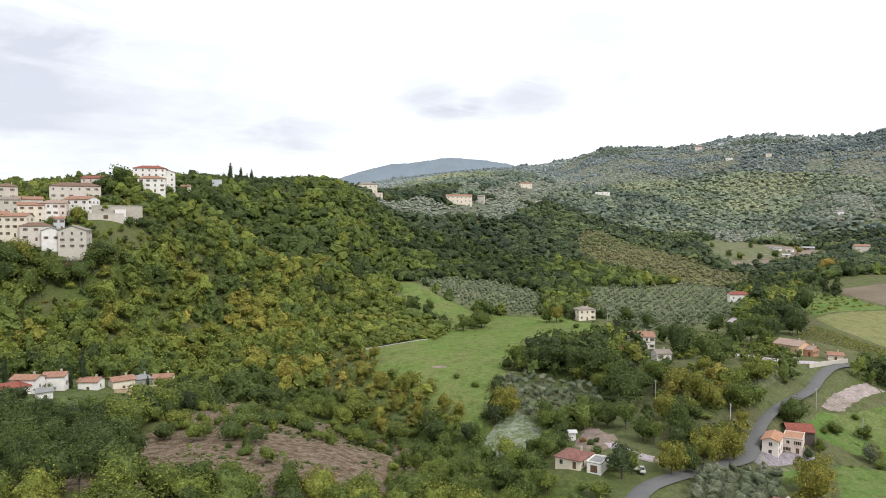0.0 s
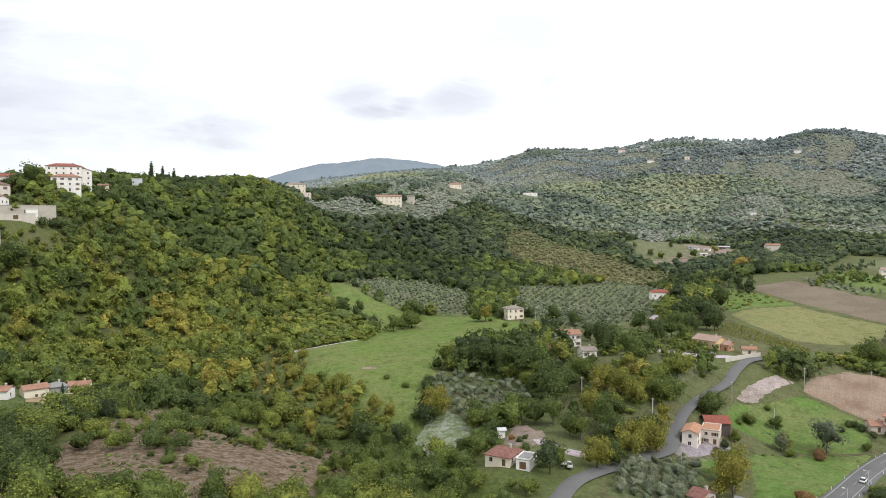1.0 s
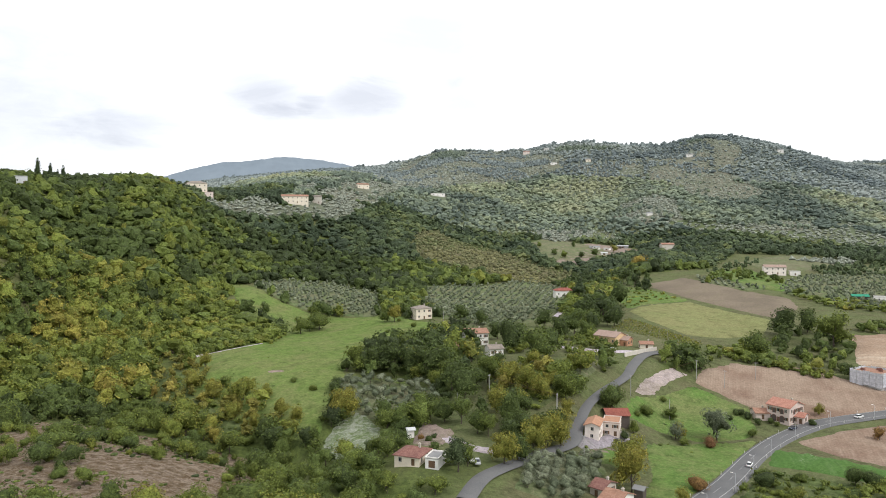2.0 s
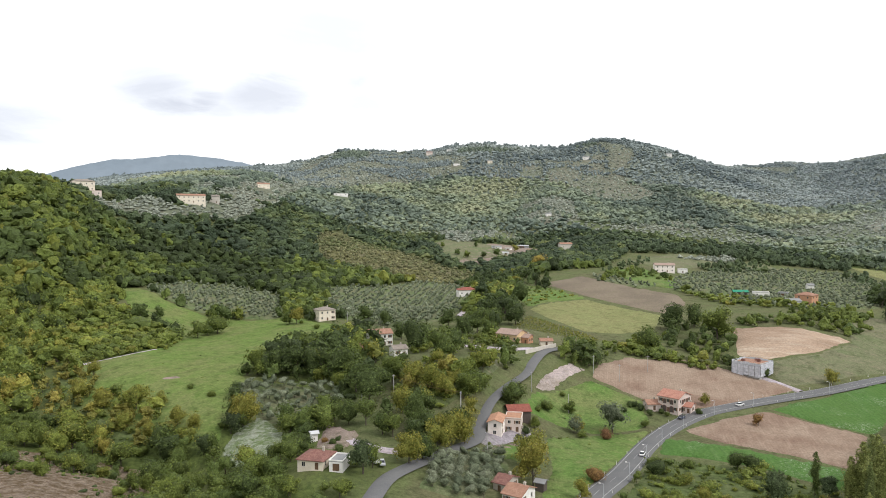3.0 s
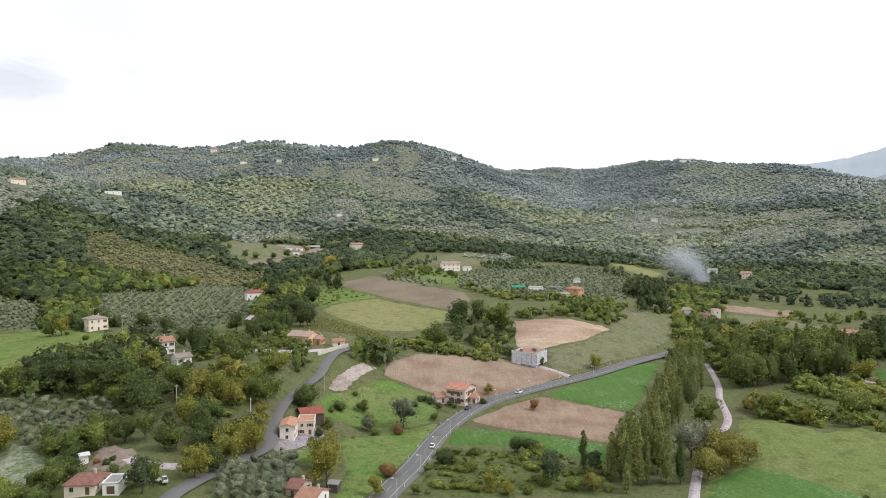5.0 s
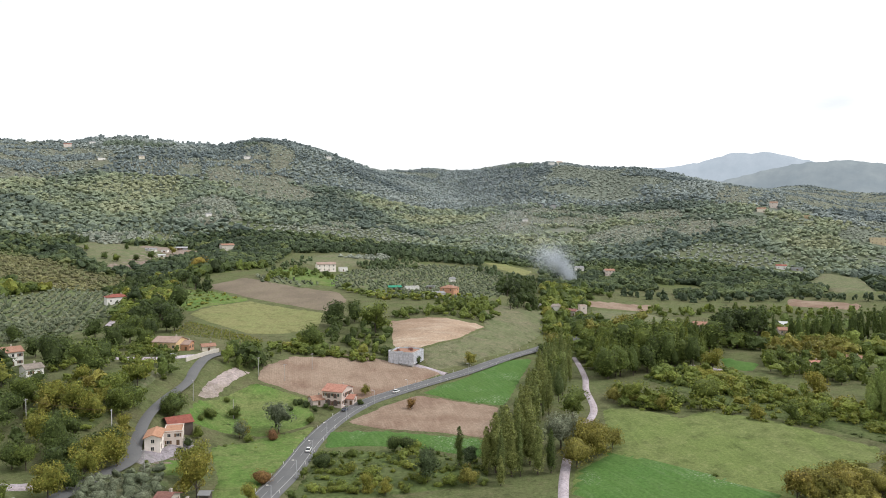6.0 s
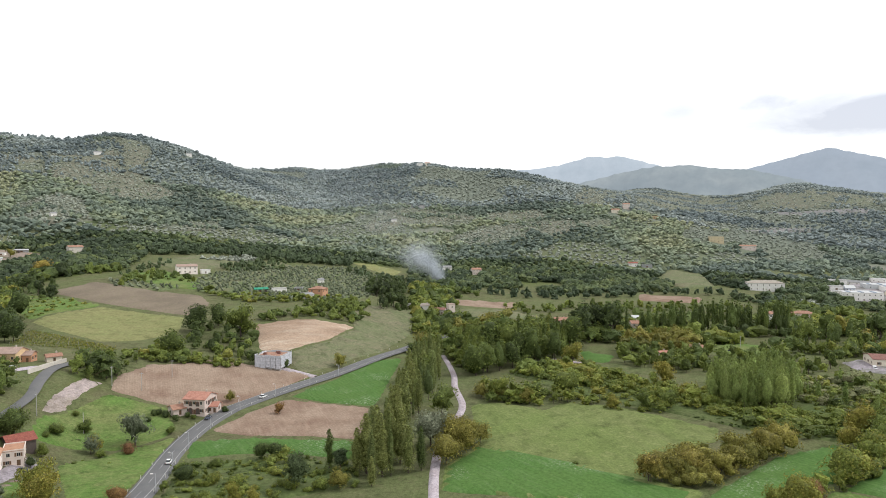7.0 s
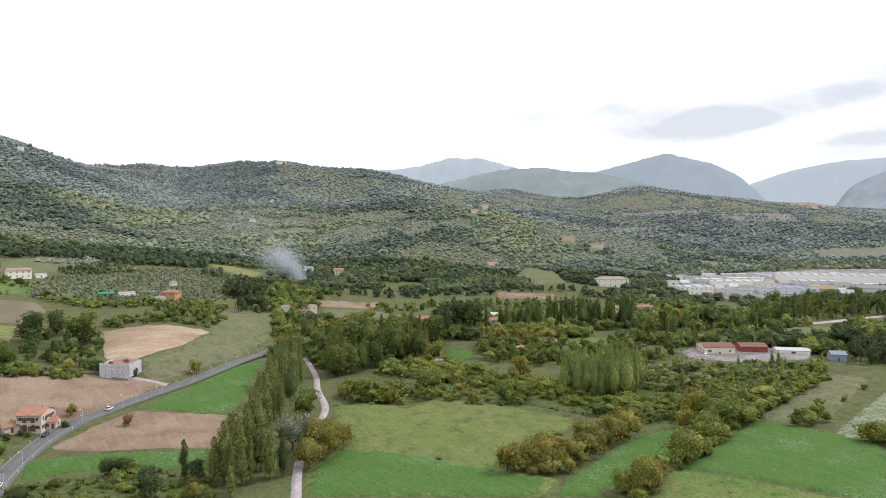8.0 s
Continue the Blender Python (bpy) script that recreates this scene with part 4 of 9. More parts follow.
def finer(v, f):
    """A ball with each face split in four."""
    pts, seen, out = [tuple(p) for p in v], {}, []

    def middle(a, b):
        key = (min(a, b), max(a, b))
        if key not in seen:
            p = np.array(pts[a]) + np.array(pts[b])
            seen[key] = len(pts)
            pts.append(tuple(p / np.linalg.norm(p)))
        return seen[key]

    for a, b, c in f:
        ab, bc, ca = middle(a, b), middle(b, c), middle(c, a)
        out += [(a, ab, ca), (b, bc, ab), (c, ca, bc), (ab, bc, ca)]
    return np.array(pts), np.array(out)


BALLS = [(BALL_V, BALL_F)]
BALLS.append(finer(*BALLS[0]))
BALLS.append(finer(*BALLS[1]))


def crown(rng, shape, lobes, leaves, leaf, ball, dome=False):
    """A crown one unit high: a lumpy mass grown round its lobes, with sprays of leaves standing out of it. shape gives lobe places and sizes.
    Returns vertices, faces and how many of the faces belong to the mass. dome: leave out the underside."""
    spots = [shape(rng, k, lobes) for k in range(lobes)]
    cen, rad = np.array([c for c, _ in spots]), np.array([r for _, r in spots])
    lo, hi = (cen - rad[:, None]).min(0), (cen + rad[:, None]).max(0)
    mid, ext = (lo + hi) / 2, (hi - lo) / 2
    bv, bf = BALLS[ball]
    way = bv * ext
    a = (way ** 2).sum(1)[:, None]
    b = way @ (cen - mid).T
    disc = b * b - a * (((cen - mid) ** 2).sum(1) - rad ** 2)
    reach = np.where(disc > 0, (b + np.sqrt(np.maximum(disc, 0))) / a, 0).max(1)
    reach = np.maximum(reach, 0.42) * rng.uniform(0.72, 1.14, len(bv)) * (0.80 if leaves > 5 else 1.0)
    if dome:
        bf = bf[bv[bf][:, :, 2].max(1) > -0.25]
    vs, fs, n = [mid + way * reach[:, None]], [bf], len(bv)
    for c, r in spots if leaves else ():
        d = rng.standard_normal((leaves, 3))
        d[:, 2] = np.abs(d[:, 2]) * 1.1 - 0.45
        d /= np.linalg.norm(d, axis=1)[:, None]
        p = c + d * np.array([r, r, r * 0.9]) * rng.uniform(0.84, 1.16, (leaves, 1))
        nrm = d + np.array([0, 0, 0.35]) + 0.42 * rng.standard_normal((leaves, 3))
        nrm /= np.linalg.norm(nrm, axis=1)[:, None]
        t = np.cross(nrm, rng.standard_normal((leaves, 3)))
        t /= np.linalg.norm(t, axis=1)[:, None]
        u = np.cross(nrm, t)
        s = leaf * rng.uniform(0.5, 1.3, (leaves, 1))
        q = np.stack([p - t * s - u * s * 0.55, p + t * s * 0.25 + u * s * 1.05 + nrm * s * 0.3, p + t * s * 0.95 - u * s * 0.65], 1).reshape(-1, 3)
        i = n + 3 * np.arange(leaves)
        fs.append(np.stack([i, i + 1, i + 2], 1))
        vs.append(q)
        n += 3 * leaves
    return np.concatenate(vs), np.concatenate(fs), len(bf)


def round_shape(width=0.40, low=0.22, flat=1.0):
    def place(rng, k, n):
        if k == 0:
            return np.array([0, 0, 0.62]), 0.24
        a, u = rng.uniform(0, 6.283), rng.uniform(0, 1)
        z = low + (0.90 - low) * u * flat
        w = width * math.sqrt(max(0.08, 1 - ((z - (low + 0.2)) / (0.92 - low - 0.1)) ** 2)) * rng.uniform(0.45, 0.82)
        return np.array([w * math.cos(a), w * math.sin(a), z]), rng.uniform(0.15, 0.24)
    return place


def column_shape(width=0.095, low=0.08):
    def place(rng, k, n):
        z = low + (0.95 - low) * (k + 0.5) / n
        w = width * (math.sin(math.pi * min(1, 0.18 + z * 0.86)) ** 0.6)
        a = rng.uniform(0, 6.283)
        return np.array([0.35 * w * math.cos(a), 0.35 * w * math.sin(a), z]), w * rng.uniform(0.8, 1.15)
    return place


def pine_shape():
    def place(rng, k, n):
        z = 0.40 + 0.55 * k / n
        w = 0.34 * (1.0 - 0.65 * k / n) * rng.uniform(0.4, 1)
        a = rng.uniform(0, 6.283)
        return np.array([w * math.cos(a), w * math.sin(a), z]), rng.uniform(0.10, 0.17)
    return place


def shrub_shape():
    def place(rng, k, n):
        a, w = rng.uniform(0, 6.283), rng.uniform(0.1, 0.42)
        return np.array([w * math.cos(a), w * math.sin(a), rng.uniform(0.25, 0.68)]), rng.uniform(0.22, 0.34)
    return place


def trunk(rng, height_to, radius, limbs=4, sides=5):
    """A tapered trunk with forking limbs, one unit high tree."""
    vs, fs = [], []

    def tube(p0, p1, r0, r1):
        p0, p1 = np.array(p0, float), np.array(p1, float)
        d = (p1 - p0) / np.linalg.norm(p1 - p0)
        u = np.cross(d, (0.3, 1, 0.1))
        u /= np.linalg.norm(u)
        w = np.cross(d, u)
        n = len(vs)
        for p, r in ((p0, r0), (p1, r1)):
            for k in range(sides):
                t = 6.2832 * k / sides
                vs.append(p + r * (u * math.cos(t) + w * math.sin(t)))
        for k in range(sides):
            fs.append((n + k, n + (k + 1) % sides, n + sides + (k + 1) % sides))
            fs.append((n + k, n + sides + (k + 1) % sides, n + sides + k))

    fork = height_to * 0.62
    lean = rng.uniform(-0.02, 0.02, 2)
    tube((0, 0, -0.06), (lean[0], lean[1], fork), radius, radius * 0.7)
    tube((lean[0], lean[1], fork), (lean[0] * 2, lean[1] * 2, height_to + 0.15), radius * 0.7, radius * 0.2)
    for k in range(limbs):
        a = 6.283 * (k + rng.uniform(0, 0.6)) / limbs
        tube((lean[0], lean[1], fork * rng.uniform(0.8, 1.1)), (0.26 * math.cos(a), 0.26 * math.sin(a), height_to + rng.uniform(0, 0.2)), radius * 0.45, radius * 0.12)
    return np.array(vs), np.array(fs)


def fast_mesh(name, verts, tris, mats, tint=None, index=None, smooth=False):
    me = bpy.data.meshes.new(name)
    nv, nt = len(verts), len(tris)
    me.vertices.add(nv)
    me.vertices.foreach_set("co", np.ascontiguousarray(verts, np.float32).ravel())
    me.loops.add(3 * nt)
    me.loops.foreach_set("vertex_index", np.ascontiguousarray(tris, np.int32).ravel())
    me.polygons.add(nt)
    me.polygons.foreach_set("loop_start", np.arange(0, 3 * nt, 3, dtype=np.int32))
    for m in mats:
        me.materials.append(m)
    if index is not None:
        me.polygons.foreach_set("material_index", np.ascontiguousarray(index, np.int32))
    if tint is not None:
        me.attributes.new("tint", "FLOAT", "FACE").data.foreach_set("value", np.ascontiguousarray(tint, np.float32))
    if smooth is not False:
        me.polygons.foreach_set("use_smooth", np.ascontiguousarray(smooth, bool))
    me.update(calc_edges=True)
    return me


SHAPES = {"round": round_shape(), "wide": round_shape(0.52, 0.22), "column": column_shape(), "spire": column_shape(0.085, 0.05), "slim": column_shape(0.17, 0.22),
          "tall": round_shape(0.24, 0.16), "pine": pine_shape(), "shrub": shrub_shape(), "olive": round_shape(0.46, 0.34)}
DETAIL = {"close": (13, 100, 0.024, 1), "near": (12, 62, 0.030, 1), "mid": (8, 15, 0.050, 1), "far": (7, 5, 0.070, 1), "distant": (5, 0, 0.0, 0)}   # lobes, leaves on each, leaf size, fineness
PROTO = {}


def proto(shape, detail):
    """Six unit plants of one shape: foliage, and a stem for all but the most distant."""
    if (shape, detail) not in PROTO:
        rng = np.random.default_rng(sum(map(ord, shape + detail)))
        lobes, leaves, leaf, ball = DETAIL[detail]
        narrow = shape in ("column", "spire", "slim")
        if narrow:
            leaf, leaves, ball = leaf * 0.45, int(leaves * 1.3), max(1, ball)
        if shape == "olive":
            lobes, leaves = {"close": (9, 50), "near": (8, 26), "mid": (5, 8), "far": (4, 0), "distant": (3, 0)}[detail]
            leaf *= 1.1
            ball = min(ball, 1) if detail in ("close", "near", "mid") else 0
        if shape == "shrub" and detail != "distant":
            lobes, leaf = max(4, lobes - 3), leaf * 1.3
        made = []
        for _ in range(6):
            v, f, mass = crown(rng, SHAPES[shape], lobes + (2 if narrow else 0), leaves, leaf, ball, detail in ("far", "distant"))
            nleaf = len(f)
            if detail in ("close", "near", "mid") and shape != "shrub":
                tv, tf = trunk(rng, 0.42, 0.018 if narrow else 0.026, 0 if narrow else 3, 4)
                f = np.concatenate([f, tf + len(v)])
                v = np.concatenate([v, tv])
            # inner mass tinted a touch darker, as shade inside the crown
            lobe_tint = np.concatenate([np.full(mass, -0.03 if leaves > 5 else 0.0), rng.uniform(-0.05, 0.10, nleaf - mass)])
            made.append((v, f, nleaf, mass, lobe_tint))
        PROTO[shape, detail] = made
    return PROTO[shape, detail]


def plant_stuff(name, label, category, plants, leaf, seed=0, sunk=0.0):
    """One mesh of many plants. plants: (x, y, height, width factor, tint, shape, detail) arrays by shape and detail."""
    rng = np.random.default_rng(seed)
    vs, fs, ts, ix, sm, n = [], [], [], [], [], 0
    for (shape, detail), (x, y, h, wide, tint) in plants.items():
        if not len(x):
            continue
        z = height(x, y) - 0.1
        pick, turn = rng.integers(0, 6, len(x)), rng.uniform(0, 6.283, len(x))
        for k, (v, f, nleaf, mass, lt) in enumerate(proto(shape, detail)):
            s = np.nonzero(pick == k)[0]
            if not len(s):
                continue
            c, d = np.cos(turn[s])[:, None], np.sin(turn[s])[:, None]
            hw = (h[s] * wide[s])[:, None]
            px = (v[:, 0] * c - v[:, 1] * d) * hw + x[s][:, None]
            py = (v[:, 0] * d + v[:, 1] * c) * hw + y[s][:, None]
            sink = 0.36 if detail in ("far", "distant") and shape != "shrub" else sunk   # closed canopy: only the tops show
            pz = (v[:, 2] * (1 + 0.6 * sink) - sink) * h[s][:, None] + z[s][:, None]
            vs.append(np.stack([px, py, pz], 2).reshape(-1, 3))
            fs.append((f[None] + (n + len(v) * np.arange(len(s)))[:, None, None]).reshape(-1, 3))
            tt = np.zeros((len(s), len(f)))
            tt[:, :nleaf] = tint[s][:, None] + lt
            ts.append(np.clip(tt, 0, 1).ravel())
            ii = np.zeros((len(s), len(f)), np.int32)
            ii[:, nleaf:] = 1
            ix.append(ii.ravel())
            sm.append(np.tile((np.arange(len(f)) < mass) & (detail in ("close", "near")), len(s)))
            n += len(v) * len(s)
    if not vs:
        return None
    me = fast_mesh(name, np.concatenate(vs), np.concatenate(fs), [leaf, bark], np.concatenate(ts), np.concatenate(ix), np.concatenate(sm))
    return tagged(new(name, me), label, category, kind="stuff")


# ---- where plants grow ----
STANDS = []
STANDS.append(("pine", 6.6, 9.5, [(-92, 137), (-150, 223), (-135, 235), (-114, 220), (-87, 201), (-66, 162), (-69, 139)]))
STANDS.append(("shrub", 6.0, 2.6, [(162, 212), (187, 187), (194, 162), (181, 147), (125, 177)]))
STANDS.append(("mixed", 9.1, 6.8, [(387, 600), (452, 653), (510, 690), (495, 659), (414, 599)]))
STANDS.append(("mixed", 10.4, 8.1, [(513, 600), (600, 650), (676, 680), (684, 648), (613, 616), (536, 599)]))
STANDS.append(("mixed", 7.8, 8.1, [(356, 347), (396, 375), (444, 373), (457, 363), (434, 346), (380, 349)]))
STANDS.append(("shrub", 7.8, 2.2, [(252, 505), (295, 580), (295, 546), (298, 486), (265, 482), (241, 466)]))
STANDS.append(("gold", 9.1, 6.8, [(77, 263), (87, 277), (102, 283), (121, 302), (115, 280), (91, 258), (76, 249)]))
STANDS.append(("mixed", 7.2, 8.8, [(108, 268), (128, 296), (154, 315), (154, 305), (130, 280), (111, 256), (103, 250)]))
STANDS.append(("bush", 10.4, 4.1, [(-57, 364), (-45, 385), (-36, 327), (-23, 307), (-10, 288), (-22, 291), (-36, 313), (-52, 340)]))
STANDS.append(("bush", 8.5, 4.6, [(-34, 321), (-25, 335), (-8, 309), (4, 282), (14, 268), (3, 269), (-10, 288), (-23, 306)]))
STANDS.append(("shrub", 18.2, 2.2, [(-21, 321), (-1, 311), (18, 291), (21, 275), (14, 266), (-1, 283)]))
STANDS.append(("gold", 7.2, 5.4, [(-65, 399), (-51, 410), (-33, 351), (-24, 323), (-4, 296), (4, 278), (-2, 274), (-22, 294), (-40, 312), (-54, 330)]))
STANDS.append(("crest", 9.1, 12.2, [(364, 1742), (391, 1811), (468, 1823), (459, 1737), (410, 1670)]))
STANDS.append(("crest", 10.4, 12.2, [(657, 1664), (692, 1715), (865, 1695), (739, 1631)]))
STANDS.append(("crest", 10.4, 12.2, [(991, 1690), (1058, 1656), (1023, 1600)]))
STANDS.append(("crest", 11.7, 12.2, [(1737, 1373), (1812, 1402), (1845, 1329), (1689, 1234)]))
STANDS.append(("crest", 9.1, 10.8, [(95, 1162), (121, 1324), (219, 1683), (167, 1320), (121, 1195)]))
STANDS.append(("crest", 9.1, 12.2, [(61, 1064), (69, 1129), (97, 1134), (89, 1080)]))
STANDS.append(("gold", 9.1, 5.4, [(-30, 306), (-24, 317), (-10, 299), (-5, 279), (-14, 279), (-24, 291)]))
STANDS.append(("mixed", 8.2, 6.4, [(208, 348), (233, 354), (276, 355), (299, 334), (272, 295), (263, 318), (232, 330), (202, 318)]))
STANDS.append(("oak", 11.5, 8.5, [(271, 355), (300, 384), (327, 360), (297, 322), (272, 295), (267, 312)]))
STANDS.append(("gold", 10.4, 6.8, [(83, 272), (98, 276), (119, 296), (121, 280), (109, 256), (89, 250)]))
STANDS.append(("poplar", 6.6, 18.2, [(180, 147), (201, 161), (238, 179), (292, 209), (354, 248), (378, 246), (317, 204), (265, 181), (227, 164), (196, 146), (184, 138)]))
STANDS.append(("softpoplar", 6.8, 20.2, [(390, 234), (438, 252), (464, 239), (480, 207), (460, 190), (410, 174), (405, 192), (366, 196), (346, 203)]))
STANDS.append(("mixed", 7.2, 12.2, [(378, 266), (441, 272), (458, 263), (390, 234), (353, 207), (367, 221)]))
STANDS.append(("mixed", 7.8, 9.5, [(469, 162), (474, 115), (438, 92), (412, 100), (420, 138)]))
STANDS.append(("lombardy", 6.8, 24.3, [(510, 185), (534, 157), (599, 71), (628, 74), (558, 164), (529, 192)]))
STANDS.append(("gold", 9.1, 14.9, [(446, 274), (470, 287), (504, 278), (510, 262), (483, 255), (447, 262)]))
STANDS.append(("dark", 7.8, 23.0, [(488, 198), (512, 205), (533, 184), (510, 174)]))
STANDS.append(("gold", 7.8, 12.2, [(484, 163), (505, 148), (522, 121), (490, 111), (465, 137), (459, 153)]))
STANDS.append(("mixed", 11.7, 10.8, [(1209, 90), (1422, -13), (1557, -166), (1685, -300), (1673, -368), (1542, -339), (1452, -155), (1324, -30), (1111, 67)]))
STANDS.append(("bush", 6.5, 12.2, [(297, 170), (315, 178), (325, 158), (307, 146)]))
STANDS.append(("bush", 6.0, 8.1, [(314, 181), (329, 163), (337, 141), (344, 92), (324, 88), (316, 109), (318, 136), (301, 149), (299, 166)]))
STANDS.append(("shrub", 4.3, 3.8, [(368, 189), (405, 177), (401, 132), (374, 82), (360, 48), (336, 8), (318, 16), (313, 41), (346, 93), (354, 148)]))
STANDS.append(("young", 3.7, 18.4, [(363, 79), (387, 83), (414, 55), (381, 40), (358, 41), (349, 57), (352, 74)]))
STANDS.append(("youngsparse", 16.9, 10.8, [(377, 44), (436, 51), (457, -5), (487, -53), (460, -53), (349, -9), (339, 5)]))
STANDS.append(("shrub", 5.2, 3.4, [(377, 44), (436, 51), (457, -5), (487, -53), (460, -53), (349, -9), (339, 5)]))
STANDS.append(("drybush", 7.8, 3.5, [(378, 41), (429, 47), (454, -5), (476, -49), (442, -43), (360, -9), (349, 6)]))
STANDS.append(("gold", 4.4, 8.9, [(236, 72), (252, 65), (302, 40), (292, 35), (239, 50), (230, 68)]))
STANDS.append(("shrub", 5.2, 5.4, [(258, 16), (286, 13), (327, 5), (346, -4), (455, -50), (440, -52), (333, -11), (263, 11), (255, 15)]))
STANDS.append(("mixed", 9.1, 12.2, [(313, 11), (342, -2), (333, -4), (301, 9)]))
STANDS.append(("shrub", 5.9, 6.8, [(225, 32), (239, 31), (254, 20), (240, 18), (226, 23)]))
STANDS.append(("mixedpoplar", 10.4, 16.2, [(562, 71), (615, 37), (673, -20), (758, -28), (882, -158), (904, -200), (770, -170), (670, -51), (599, -18), (542, 17), (525, 58)]))
STANDS.append(("dark", 9.1, 12.2, [(560, -43), (588, -82), (610, -128), (484, -102), (495, -69), (559, -71)]))
STANDS.append(("mixed", 10.4, 9.5, [(425, 125), (470, 115), (502, 67), (494, 29), (452, 33), (421, 89)]))
STANDS.append(("mixed", 11.7, 8.1, [(590, 315), (636, 290), (718, 211), (722, 118), (678, 111), (649, 191), (607, 254), (577, 280)]))
STANDS.append(("dark", 11.7, 9.5, [(655, 404), (706, 335), (791, 260), (816, 173), (800, 138), (772, 227), (666, 317)]))
STANDS.append(("shrub", 5.2, 4.7, [(329, -24), (372, -41), (357, -41), (327, -30)]))
STANDS.append(("shrub", 5.2, 4.7, [(319, -47), (340, -62), (321, -68), (316, -56)]))
STANDS.append(("mixed", 7.8, 5.4, [(118, 180), (140, 199), (153, 207), (150, 199), (125, 177)]))
STANDS.append(("mixed", 7.2, 8.1, [(336, 364), (355, 356), (431, 352), (426, 335), (390, 322), (359, 339), (329, 351)]))
STANDS.append(("dark", 7.8, 12.2, [(448, 353), (509, 364), (485, 342), (451, 347)]))
STANDS.append(("dark", 7.8, 12.2, [(196, 457), (230, 489), (233, 467), (206, 408), (180, 399)]))
STANDS.append(("mixed", 8.5, 8.1, [(-5, 267), (14, 257), (17, 242), (34, 199), (27, 191), (-12, 182), (-14, 208)]))
STANDS.append(("oak", 9.8, 11.5, [(58, 239), (74, 249), (91, 245), (103, 242), (96, 228), (78, 219), (61, 227)]))
STANDS.append(("dark", 10.4, 10.8, [(282, 513), (315, 568), (344, 650), (320, 654), (291, 700), (252, 569), (303, 606)]))
STANDS.append(("shrub", 4.6, 2.4, [(86, 292), (120, 306), (114, 264), (92, 246), (76, 252)]))
STANDS.append(("shrub", 5.0, 2.6, [(108, 330), (118, 372), (168, 372), (172, 336), (140, 318)]))
STANDS.append(("mixed", 6.0, 6.5, [(20, 232), (33, 226), (60, 200), (48, 186), (10, 184), (-10, 205)]))
STANDS.append(("shrub", 3.7, 3.4, [(-52, 396), (-4, 410), (4, 450), (-26, 500), (-44, 540), (-60, 470)]))
STANDS.append(("mixed", 8.5, 9, [(526, 624), (590, 630), (579, 582), (495, 578)]))
STANDS.append(("oak", 8, 11, [(535, 762), (634, 753), (695, 680), (739, 619), (704, 590), (652, 638), (596, 707), (514, 732)]))
STANDS.append(("mixed", 8, 8, [(695, 582), (678, 527), (679, 489), (642, 457), (629, 491), (647, 545)]))
STANDS.append(("dark", 7, 13, [(499, 398), (546, 393), (607, 437), (558, 442)]))
STANDS.append(("shrub", 6, 3, [(383, 483), (376, 413), (412, 364), (451, 372), (437, 392), (412, 453)]))
STANDS.append(("mixed", 9, 7, [(336, 524), (396, 597), (437, 597), (441, 565), (415, 524), (399, 545), (364, 549)]))
STANDS.append(("shrub", 4.6, 3.4, [(220, 335), (250, 350), (270, 303), (261, 294), (244, 315), (233, 328)]))
RNG = np.random.default_rng(11)


def lattice(s):
    """Fixed random numbers on whole plan squares, s a salt."""
    def at(i, j):
        k = (i * 374761393 + j * 668265263 + s * 982451653) & 0x7FFFFFFF
        k = ((k ^ (k >> 13)) * 1274126177) & 0x7FFFFFFF
        return ((k ^ (k >> 16)) & 0xFFFF) / 65535.0
    return at


def drift(x, y, size, salt):
    """Smooth value noise of a given size in metres, 0..1."""
    at = lattice(salt)
    u, v = np.asarray(x) / size, np.asarray(y) / size
    i, j = np.floor(u).astype(np.int64), np.floor(v).astype(np.int64)
    a, b = u - i, v - j
    a, b = a * a * (3 - 2 * a), b * b * (3 - 2 * b)
    return (at(i, j) * (1 - a) + at(i + 1, j) * a) * (1 - b) + (at(i, j + 1) * (1 - a) + at(i + 1, j + 1) * a) * b


def scatter(x0, x1, y0, y1, step, jitter=0.42):
    gx, gy = np.meshgrid(np.arange(x0, x1, step), np.arange(y0, y1, step))
    gx = gx + (np.arange(gx.shape[0]) % 2)[:, None] * step * 0.5
    x, y = gx.ravel(), gy.ravel()
    return x + RNG.uniform(-jitter, jitter, len(x)) * step, y + RNG.uniform(-jitter, jitter, len(x)) * step


def clear_of_roads(x, y, margin):
    ok = np.ones(len(x), bool)
    for wide, line in LINES.values():
        for p in line:
            ok &= np.hypot(x - p[0], y - p[1]) > wide / 2 + margin
    return ok


def clear_of_fields(x, y):
    ok = np.ones(len(x), bool)
    for kind, ring in RINGS:
        ok &= ~inside(ring, x, y)
    return ok


HOUSE_SPOTS = []
HOUSE_SPOTS += [(-211.5, 520.7, 12.3), (-201.9, 528.8, 7.7), (-204.8, 506.1, 10.2), (-192.2, 610.4, 5.9), (-241.8, 473.9, 16.2), (-242.9, 502.4, 8.9), (-268.5, 443, 8.1), (-263.8, 431.8, 10.1), (-254.7, 441.9, 8.7), (-241.7, 421.7, 8.1), (-234.5, 428, 7.3), (-228.8, 429.9, 5.8)]
HOUSE_SPOTS += [(-224.7, 419.6, 4.4), (-240.4, 403.9, 9.2), (-250.8, 402.2, 8.2), (-228.3, 402.8, 9.2), (-219.6, 403.1, 6.4), (-208.4, 406.7, 10.1), (-206.6, 394.1, 7.8), (-227.1, 452.2, 10.2), (-207.1, 455.1, 15.6), (-209, 445.4, 10.1), (-203.5, 453.4, 3.8), (-195.2, 546.2, 4.4)]
